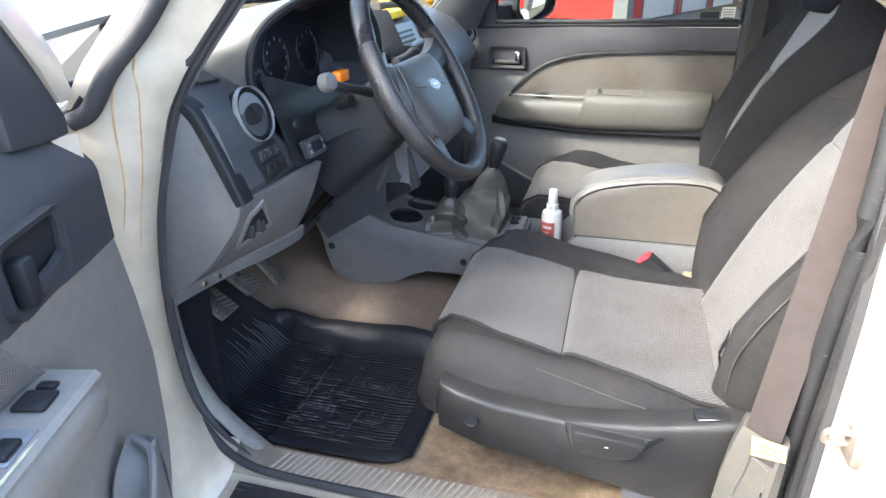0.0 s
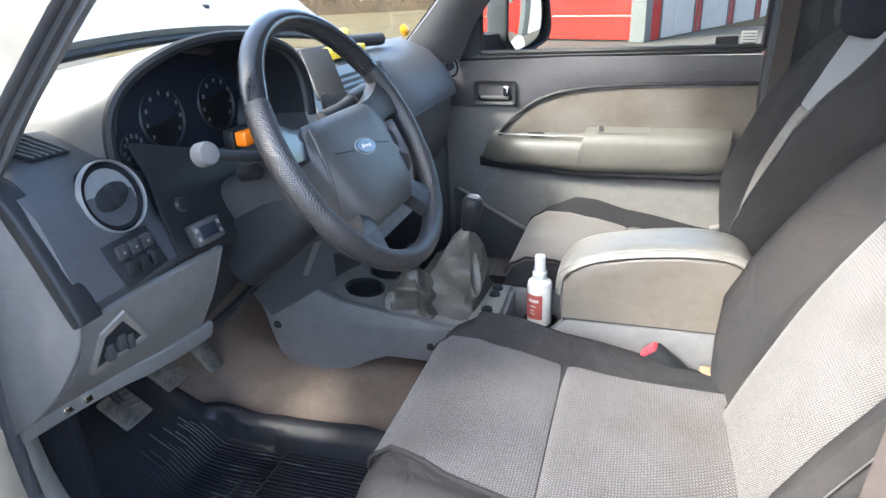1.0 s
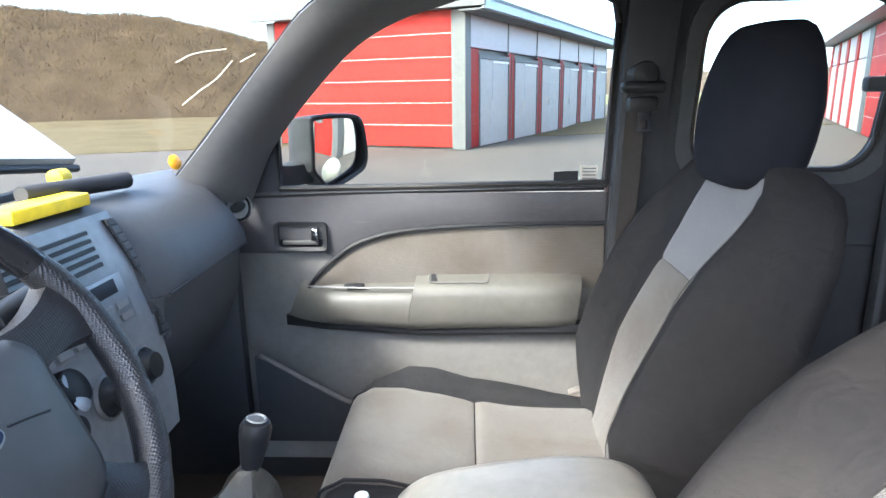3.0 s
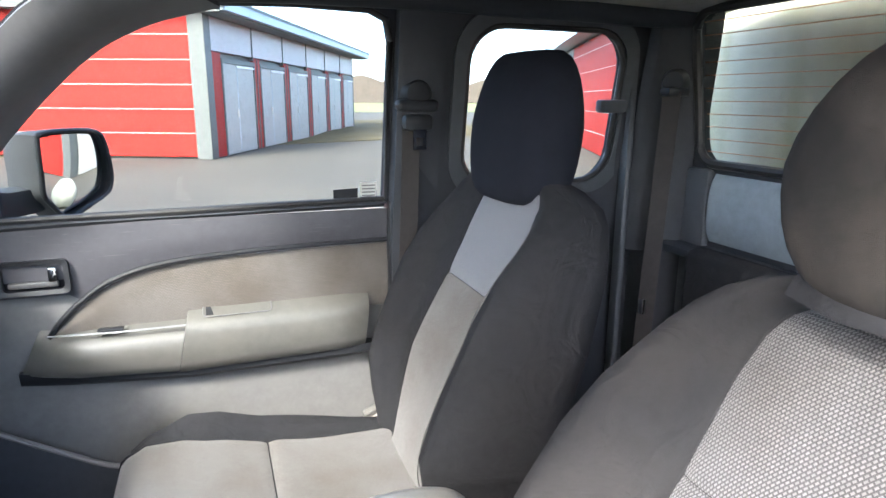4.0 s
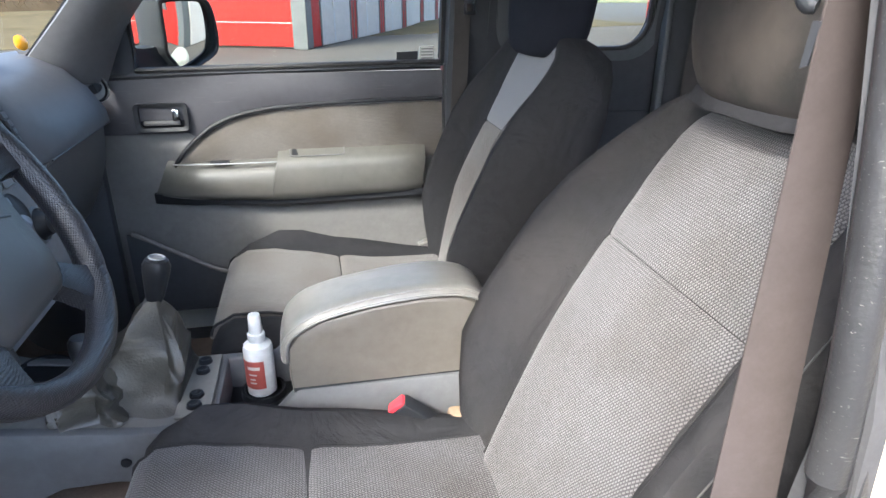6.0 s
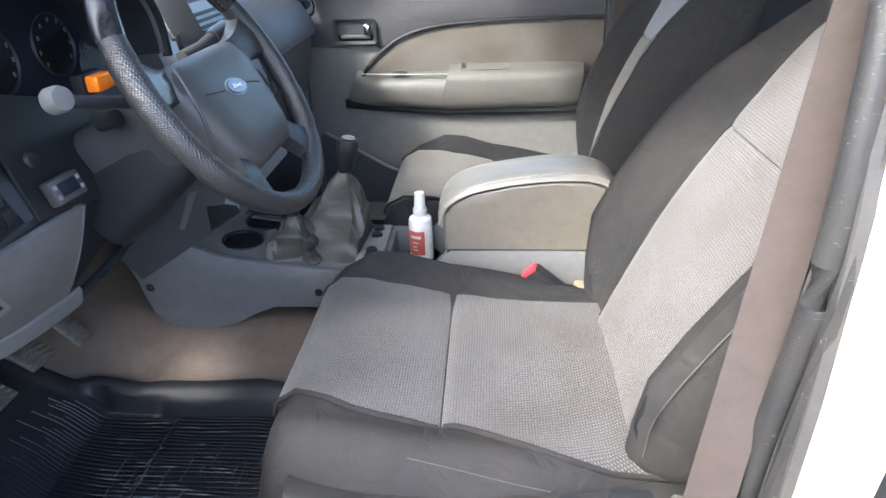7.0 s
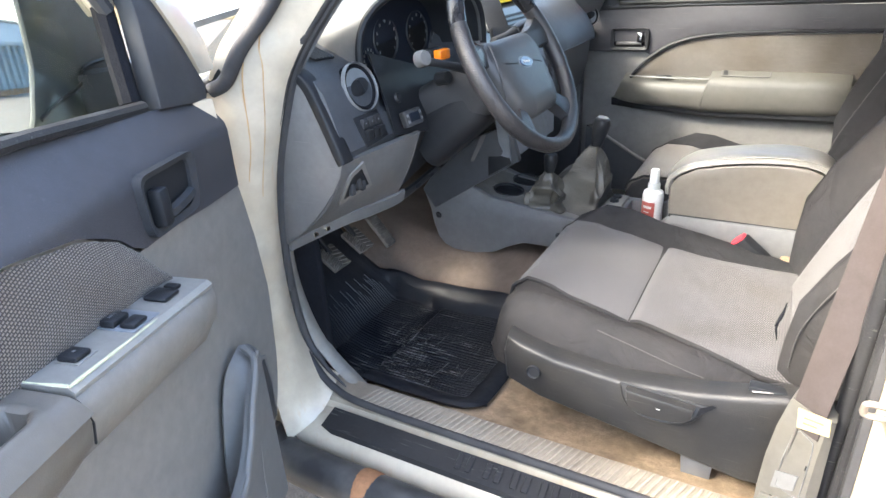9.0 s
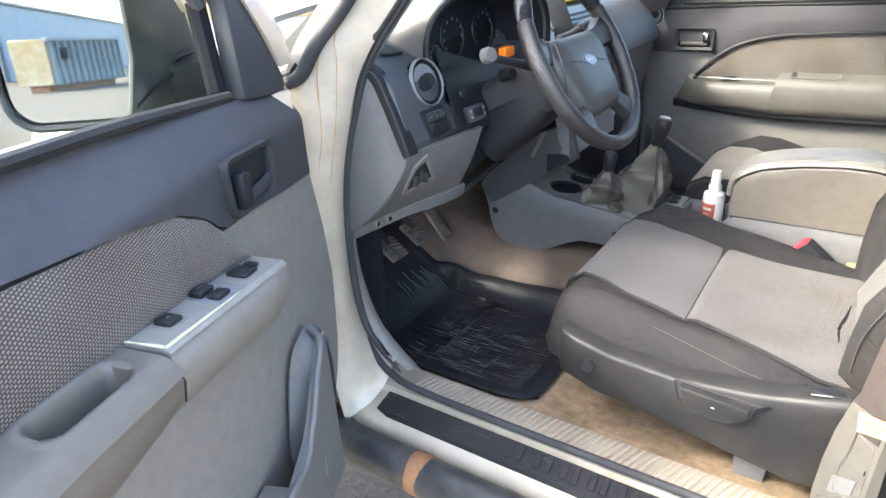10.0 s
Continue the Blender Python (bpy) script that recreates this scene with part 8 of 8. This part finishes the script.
part("webbing", sheet(B(), belt_f, steps(0, 1, 24), steps(0, 1, 6), 0.0018, (0.0, 0.05)), "belt", bt)
def letters(body, size, m, name, mat, parent):
    """Raised lettering in the built-in font."""
    cu = bpy.data.curves.new(name, "FONT")
    cu.body, cu.size, cu.align_x, cu.align_y, cu.extrude = body, size, "CENTER", "CENTER", 0.0002
    tmp = bpy.data.objects.new(name, cu)
    me = bpy.data.meshes.new_from_object(tmp)
    bpy.data.objects.remove(tmp)
    bm = B()
    bm.from_mesh(me)
    bm.transform(m)
    return part(name, bm, mat, parent)


wc_ = on_plate(0.4625, 0.071, 0.0112)
letters("AUTO", 0.0052, dm @ Matrix.Translation(wc_) @ Matrix.Rotation(radians(180), 4, "Z") @ Matrix.Rotation(radians(7.5), 4, "Y"), "lettering", "silver", plate_)
part("upper_guide", box(B(), 1.196, 1.248, 0.202, 0.224, 1.537, 1.556, 0.005), "black", bt)
part("guide_cover", loft(B(), [[(1.201 + a, 0.208 + a * 0.5, z), (1.246, 0.204 + a * 0.5, z), (1.250, 0.226, z), (1.214 + a, 0.230, z)] for z, a in ((1.556, 0.0), (1.575, 0.001), (1.590, 0.006), (1.602, 0.016), (1.606, 0.026))]), "greydark", bt, "grey plastic cover of the belt guide")
part("tongue_grip", tube(B(), smooth_path([(1.203, 0.2145, 1.570), (1.200, 0.2165, 1.552), (1.198, 0.2180, 1.536), (1.199, 0.2145, 1.526), (1.202, 0.2105, 1.524)], 4), [0.0030, 0.0034, 0.0038, 0.0042, 0.0046, 0.0050, 0.0054, 0.0058, 0.0062, 0.0064, 0.0066, 0.0066, 0.0064, 0.0062, 0.0058, 0.0054, 0.0048], 10), "black", bt, "black plastic belt tongue")
part("tongue", slab(B(), [(1.201, 0.2085, 1.516), (1.203, 0.2035, 1.516), (1.201, 0.2055, 1.490), (1.199, 0.2095, 1.488)], (-0.0012, 0, 0), 0), "black", bt, "dull steel tongue blade")
lt = thing("belt_retractor_trim", (1.15, 0.15, 0.65), "pale grey plastic retractor cover at the foot of the belt, darkened as if shaded", "trim panel")
part("cover", loft(B(), [[(1.118 - d, 0.165, z), (1.109 - d, 0.132, z), (1.118 - d, 0.122, z), (1.166 - d * 0.3, 0.090, z), (1.180, 0.098, z), (1.186, 0.150, z)] for z, d in ((0.665, 0.006), (0.74, 0.006), (0.80, 0.003), (0.86, -0.004), (0.908, -0.014), (0.914, -0.017))]), "retractor", lt)
part("cover_slot", slab(B(), [(1.122, 0.1185, 0.755), (1.150, 0.0995, 0.775), (1.152, 0.0985, 0.805), (1.124, 0.117, 0.79)], (-0.0015, -0.002, 0), 0), "greydark", lt)
def cover_pt(s, z):
    d = line(z, [(0.665, 0.006), (0.74, 0.006), (0.80, 0.003), (0.86, -0.004), (0.908, -0.014)])
    return Vector((1.118 - d, 0.122, z)).lerp(Vector((1.166 - d * 0.3, 0.090, z)), s) + Vector((-0.0006, -0.0009, 0))


part("cover_joint", tube(B(), [cover_pt(s, z) for s, z in ((0.28, 0.765), (0.24, 0.82), (0.26, 0.868), (0.40, 0.878), (0.80, 0.872), (0.86, 0.858), (0.88, 0.80), (0.86, 0.765))], 0.0008, 6, closed=True), "greydark", lt, "shallow joint round the inner cover")
for s, z in ((0.30, 0.838), (0.84, 0.822)):
    part("clip_slot", slab(B(), [cover_pt(s - 0.02, z), cover_pt(s + 0.02, z), cover_pt(s + 0.02, z + 0.008), cover_pt(s - 0.02, z + 0.008)], (-0.0006, -0.0008, 0), 0), "felt", lt)
part("belt_exit", slab(B(), [cover_pt(0.16, 0.700), cover_pt(0.86, 0.705), cover_pt(0.84, 0.738), cover_pt(0.22, 0.742)], (-0.0008, -0.001, 0), 0), "felt", lt, "dark belt slot at the foot")
part("cover_ridge", tube(B(), [(1.130, 0.1145, 0.80), (1.138, 0.108, 0.90)], 0.002, 6), "retractor", lt)
part("sill_wedge", slab(B(), [(1.100, 0.120, 0.672), (1.178, 0.085, 0.672), (1.182, 0.083, 0.765), (1.108, 0.118, 0.735)], (0.004, 0.012, 0), 0.002), "retractor", lt, "pale plastic sill end")
tg = thing("paper_tag", (1.16, 0.13, 0.86), "yellowed paper tag with unreadable print at the belt's foot", "paper tag")
part("paper", slab(B(), [(1.134, 0.110, 0.916), (1.172, 0.084, 0.926), (1.174, 0.082, 0.900), (1.137, 0.108, 0.884)], (-0.001, -0.0015, 0), 0), "paper", tg)
for k in range(2):
    z = 0.896 + k * 0.009
    part("print_bar", slab(B(), [(1.143, 0.1035, z), (1.166, 0.0880, z + 0.007), (1.166, 0.0880, z + 0.010), (1.143, 0.1035, z + 0.003)], (-0.0012, -0.0016, 0), 0), "rust", tg)

# side step below the sill
sp = thing("side_step", (0.7, -0.03, 0.53), "black tubular side step with chipped paint and a rust patch", "side step")
P = smooth_path([(0.150, 0.075, 0.560), (0.165, 0.030, 0.566), (0.21, -0.012, 0.570), (0.29, -0.029, 0.573), (0.6, -0.031, 0.575), (1.2, -0.031, 0.578), (1.8, -0.031, 0.578)], 6)
part("tube", tube(B(), P, 0.042, 18), "step", sp)
part("paint_chip", tube(B(), P[1:16], [0.0418] + [0.0428] * 13 + [0.0418], 18), "chipped", sp, "chipped front end with bare rusty patches")
part("rust_patch", tube(B(), [(0.430, -0.030, 0.5740), (0.436, -0.030, 0.5741), (0.444, -0.030, 0.5742), (0.462, -0.030, 0.5743), (0.470, -0.0302, 0.5744)], [0.0420, 0.0431, 0.0436, 0.0432, 0.0420], 18), "rust", sp, "flaking rust band")
for x in (0.42, 1.3):
    part("bracket", box(B(), x - 0.02, x + 0.02, -0.03, 0.12, 0.515, 0.540, 0.004), "step", sp)


# ---- outside ----
ground = thing("ground", (0, 10, 0), "grey asphalt yard reaching dry grassland", "ground", kind="structure")
part("asphalt", sheet(B(), lambda x, y: (x, y, 0.0), steps(-600, 600, 8), steps(-600, 600, 8), 0.5), "asphalt", ground)
GX, GY = Vector((0.40, 0.9165, 0)), Vector((-0.9165, 0.40, 0))
GO = Vector((0.845, 17.52, 0.0))


def gslab(bm, a0, a1, c0, c1, z0, z1, bevel=0.01):
    b2 = box(B(), a0, a1, c0, c1, z0, z1, bevel, 1)
    b2.transform(Matrix.Translation(GO) @ Matrix(((GX.x, GY.x, 0, 0), (GX.y, GY.y, 0, 0), (0, 0, 1, 0), (0, 0, 0, 1))))
    return b2


garage = thing("garage_row", GO, "red and grey row of lock-up garages with pale doors", "garage building")
part("core", gslab(None, 0.12, 18.6, 0.12, 6.55, 0.0, 3.60), "greyclad", garage)
for k in range(6):
    part("cladding_panel", gslab(None, -0.03, 0.10, 0.36, 6.3, 0.06 + k * 0.605, 0.06 + k * 0.605 + 0.592, 0.012), "redclad", garage)
for k in range(6):
    part("joint_strip", gslab(None, -0.036, 0.0, 0.36, 6.3, 0.652 + k * 0.605, 0.665 + k * 0.605, 0.002), "sticker", garage)
part("corner_trim", gslab(None, -0.05, 0.34, -0.05, 0.36, 0.0, 3.66), "greyclad", garage)
part("corner_trim", gslab(None, -0.05, 0.2, 6.3, 6.6, 0.0, 3.66), "greyclad", garage)
part("fascia", gslab(None, -0.35, 19.1, -0.75, -0.62, 3.60, 3.86), "fascia", garage, "pale blue-grey roof fascia")
part("roof", gslab(None, -0.4, 19.2, -0.75, 6.9, 3.80, 3.92), "greyclad", garage)
part("gable_fascia", gslab(None, -0.42, -0.3, -0.75, 6.9, 3.66, 3.90), "greyclad", garage)
part("red_post", gslab(None, 0.36, 0.92, -0.03, 0.10, 0.02, 2.70, 0.01), "redclad", garage)
part("soffit", gslab(None, -0.35, 19.0, -0.62, 0.0, 3.56, 3.62), "greyclad", garage)
for k in range(6):
    a0 = 1.02 + k * 2.95
    dr = part("garage_door", gslab(None, a0, a0 + 2.30, -0.02, 0.10, 0.02, 2.45, 0.01), "garagedoor", garage)
    for a in (a0 - 0.07, a0 + 2.31):
        part("door_jamb", gslab(None, a, a + 0.06, -0.05, 0.04, 0.0, 2.45, 0.005), "greyclad", garage)
    part("door_head", gslab(None, a0 - 0.08, a0 + 2.38, -0.05, 0.04, 2.45, 2.58, 0.01), "greyclad", garage)
    part("weather_strip", gslab(None, a0 + 0.9, a0 + 2.30, -0.06, -0.02, 2.36, 2.42, 0.005), "bottle", garage, "white strip over the door")
    part("door_leaf_line", gslab(None, a0 + 0.98, a0 + 1.00, -0.028, -0.01, 0.05, 2.36, 0), "fascia", garage)
    part("door_handle", gslab(None, a0 + 0.88, a0 + 0.93, -0.07, -0.02, 1.00, 1.25, 0.01), "sticker", garage)
    if k < 5:
        part("red_post", gslab(None, a0 + 2.38, a0 + 2.87, -0.03, 0.10, 0.02, 2.70, 0.01), "redclad", garage)
        part("post_line", gslab(None, a0 + 2.58, a0 + 2.62, -0.05, -0.03, 0.02, 2.70, 0), "greyclad", garage)
    part("upper_panel", gslab(None, a0 - 0.60, a0 + 2.28, -0.01, 0.11, 2.72, 3.56, 0.01), "upperclad", garage, "mauve-grey panel above the doors")
    part("panel_joint", gslab(None, a0 + 2.29, a0 + 2.34, -0.03, 0.06, 2.62, 3.56, 0), "greyclad", garage)

# second garage row on the other side of the yard, seen through the quarter window
g2 = thing("garage_row", (14.0, 21.0, 0), "far red garage row with a pale roof edge", "garage building")
H2 = Matrix.Translation((12.3, 18.0, 0)) @ Matrix.Rotation(math.atan2(0.9165, 0.40), 4, "Z")


def hslab(a0, a1, c0, c1, z0, z1, bevel=0.01):
    b2 = box(B(), a0, a1, c0, c1, z0, z1, bevel, 1)
    b2.transform(H2)
    return b2


part("core", hslab(-14.5, 18, -6, -0.1, 0, 3.5), "greyclad", g2)
part("roof", hslab(-14.9, 18.3, -6.4, 0.6, 3.5, 3.8), "fascia", g2)
part("red_wall", hslab(-7.9, 3.7, -0.12, 0.02, 0.02, 3.4), "redclad", g2)
for k in range(5):
    part("wall_joint", hslab(-7.9, 3.7, 0.02, 0.026, 0.60 + k * 0.605, 0.615 + k * 0.605, 0), "sticker", g2)
part("gable_wall", hslab(-14.62, -14.5, -6.0, -0.42, 0.02, 3.4), "redclad", g2, "red gable wall")
for k in range(5):
    part("wall_joint", hslab(-14.626, -14.62, -6.0, -0.42, 0.60 + k * 0.605, 0.615 + k * 0.605, 0), "redclad", g2)
part("wall_board", hslab(-14.70, -14.62, -1.75, -1.20, 1.25, 1.75), "greyclad", g2, "grey board on the red gable")
part("board_sign", hslab(-14.72, -14.70, -1.62, -1.36, 1.42, 1.60, 0), "sticker", g2)
part("downpipe", hslab(-14.70, -14.62, -2.20, -1.95, 0.02, 1.75, 0.02), "greyclad", g2, "grey duct on the red gable")
part("corner_post", hslab(-14.68, -14.2, -0.42, 0.04, 0.02, 3.4), "greyclad", g2)
part("corner_post", hslab(3.72, 4.6, -0.12, 0.04, 0.02, 3.4), "greyclad", g2)
for a0 in (-13.9, -11.0, 4.9, 7.85, 10.8, 13.75):
    part("garage_door", hslab(a0, a0 + 2.15, -0.12, 0.0, 0.02, 2.45), "garagedoor", g2)
    if a0 > 0:
        part("red_post", hslab(a0 + 2.2, a0 + 2.9, -0.12, 0.02, 0.02, 3.4), "redclad", g2)
    part("upper_panel", hslab(a0, a0 + 2.15, -0.12, -0.02, 2.5, 3.4), "upperclad", g2)

# pale boulder on the yard beside the far row
b = B()
bmesh.ops.create_icosphere(b, subdivisions=4, radius=1.0)
for v in b.verts:
    p = v.co.copy()
    k = 1 + 0.16 * noise.noise(p * 1.1 + Vector((3, 1, 0))) + 0.05 * noise.noise(p * 3.2)
    v.co = Vector((p.x * 0.58 * k, p.y * 0.52 * k, 0.48 + max(-0.49, p.z * 0.56 * k)))
b.transform(Matrix.Translation((4.25, 3.45, 0.0)) @ Matrix.Diagonal((0.66, 0.66, 0.50, 1)))
solid("boulder", b, "boulder", "pale painted boulder on the asphalt yard", "boulder")

# dry sand strip and brown bank
solid("dry_ground", sheet(B(), lambda u, v: Vector((-9.5, 17.5, 0.02)) + Vector((-0.93, -0.36, 0)) * (u * 22 - 6) + Vector((-0.36, 0.93, 0)) * (v * 34) + Vector((0, 0, 0.25 * noise.noise((u * 9, v * 9, 0)) * min(1, v * 4) + 0.3 * v)), steps(8, -1.0, 60), steps(0, 1, 30), 0.3), "sand", "strip of pale dry sandy ground with sparse grass", "dry ground", kind="structure")


def bank_pt(u, v):
    base = Vector((-14.0, 42.0, 0.2)) + Vector((-0.80, -0.60, 0)) * (u * 120 - 30)
    hgt = ramp(u, [(0.0, 0.8), (0.12, 3.2), (0.185, 5.9), (0.26, 7.5), (0.34, 7.8), (1.0, 8.6)])
    away = Vector((-0.60, 0.80, 0))
    t = v
    return base + away * (t * 22) + Vector((0, 0, hgt * math.sin(min(1, t * 1.25) * math.pi / 2) + 1.1 * noise.noise((u * 38, v * 7, 1.0)) * t))


bank = thing("bank", (-20, 45, 0), "brown earth bank overgrown with dry grass", "bank", kind="structure")
part("slope", sheet(B(), bank_pt, steps(1, 0, 90), steps(0, 1, 20), 0.5), "bank", bank)
rng = random.Random(11)
b = B()
for i in range(52000):
    u, v = rng.random() * 0.55, rng.random() ** 0.8
    p = Vector(bank_pt(u, v))
    h = rng.uniform(0.15, 0.55) * (1.6 if rng.random() < 0.12 else 1.0)
    lean = Vector((rng.uniform(-0.9, 0.9), rng.uniform(-0.6, 0.6), 0.8)) * h
    w = Vector((rng.uniform(0.012, 0.035), rng.uniform(-0.02, 0.02), 0))
    b.faces.new([b.verts.new(p - w), b.verts.new(p + w), b.verts.new(p + lean)])
gm_ = part("dry_grass", b, "drygrass", bank)
tagged(gm_, "tufts of dry brown grass and stems", "", "", "stuff")
for route in (((0.28, 0.03), (0.268, 0.088), (0.255, 0.15), (0.24, 0.25)), ((0.273, 0.225), (0.26, 0.275), (0.238, 0.338)), ((0.235, 0.25), (0.22, 0.338))):
    part("fallen_branch", tube(B(), smooth_path([Vector(bank_pt(u, v)) + Vector((0.3, -0.5, 0.35)) for u, v in route], 4), 0.045, 6), "deadwood", bank, "bleached bare branch")
for i in range(10):
    u, v = rng.uniform(0.1, 0.5), rng.uniform(0.05, 0.6)
    p = Vector(bank_pt(u, v))
    d = Vector((rng.uniform(-1, 1), rng.uniform(-0.4, 0.4), rng.uniform(0.3, 1.0))) * rng.uniform(1.0, 2.2)
    part("fallen_branch", tube(B(), smooth_path([p, p + d * 0.5 + Vector((0, 0, 0.3)), p + d], 3), 0.022, 5), "sand", bank)

# green field and woods beyond the yard
solid("far_field", sheet(B(), lambda x, y: (x, y, 0.03), [-20, 160], [70, 190], 0.3), "field", "yellow-green field beyond the yard", "field", kind="structure")
def wood_pt(u, v):
    a = radians(-130 + 260 * u)
    r = 210 + 20 * noise.noise((u * 12, 0, 0))
    return Vector((math.sin(a) * r, math.cos(a) * r, -1 + v * (8 + 4 * noise.noise((u * 90, 3, 0)) + 3 * noise.noise((u * 240, 5, 0)))))


solid("far_woods", sheet(B(), wood_pt, steps(1, 0, 300), steps(0, 1, 3), 1.0), "woods", "far belt of bare brown woods", "woods", kind="stuff")

# yard behind the camera: hall and waste container, seen in the driver's mirror
def turned(bm, o, d):
    """Puts a mesh built along x from the origin at o, turned to run along d."""
    bm.transform(Matrix.Translation(o) @ Matrix.Rotation(math.atan2(d[1], d[0]), 4, "Z"))
    return bm


HO, HD_ = (9.44, -58.8, 0), (41.02, -80.06)
hall = thing("storage_hall", HO, "blue-grey clad storage hall across the yard", "hall")
for k in range(20):
    part("wall_panel", turned(box(B(), k * 4.5, k * 4.5 + 4.40, 0.0, 0.2, 0.0, 5.7, 0.03, 1), HO, HD_), "hall", hall)
part("inner_wall", turned(box(B(), 0.1, 90, -12, -0.05, 0.0, 5.6, 0.03, 1), HO, HD_), "container", hall)
part("roof", turned(box(B(), -0.5, 90.5, -12.5, 0.4, 5.7, 6.0, 0.05, 1), HO, HD_), "greyclad", hall)
part("gable_wall", turned(box(B(), -0.3, 0.0, -12, -0.1, 0.0, 5.7, 0.05, 1), HO, HD_), "garagedoor", hall, "pale end wall")
SO, SD = (7.02, -33.17, 0), (0.76, -0.65)
skip = thing("waste_container", SO, "pale blue-grey steel roll-off waste container with a rusty end", "container")
part("body", turned(box(B(), 0.1, 5.4, -1.9, -0.05, 0.30, 2.30, 0.03, 1), SO, SD), "container", skip)
part("end_door", turned(box(B(), 0.0, 0.1, -1.9, -0.05, 0.30, 2.35, 0.03, 1), SO, SD), "endrust", skip, "yellowed rusty end door")
for k in range(12):
    part("side_rib", turned(box(B(), 0.12 + k * 0.47, 0.20 + k * 0.47, -0.05, 0.12, 0.3, 2.28, 0.02, 1), SO, SD), "container", skip)
part("top_rail", turned(box(B(), -0.05, 5.5, -0.10, 0.14, 2.22, 2.40, 0.02, 1), SO, SD), "container", skip)
part("mark", turned(box(B(), 0.75, 1.15, 0.02, 0.14, 1.45, 1.95, 0.01, 1), SO, SD), "black", skip, "dark square plate")
part("skid", turned(box(B(), 0.2, 5.3, -1.5, -0.5, 0.0, 0.30, 0.02, 1), SO, SD), "rust", skip)
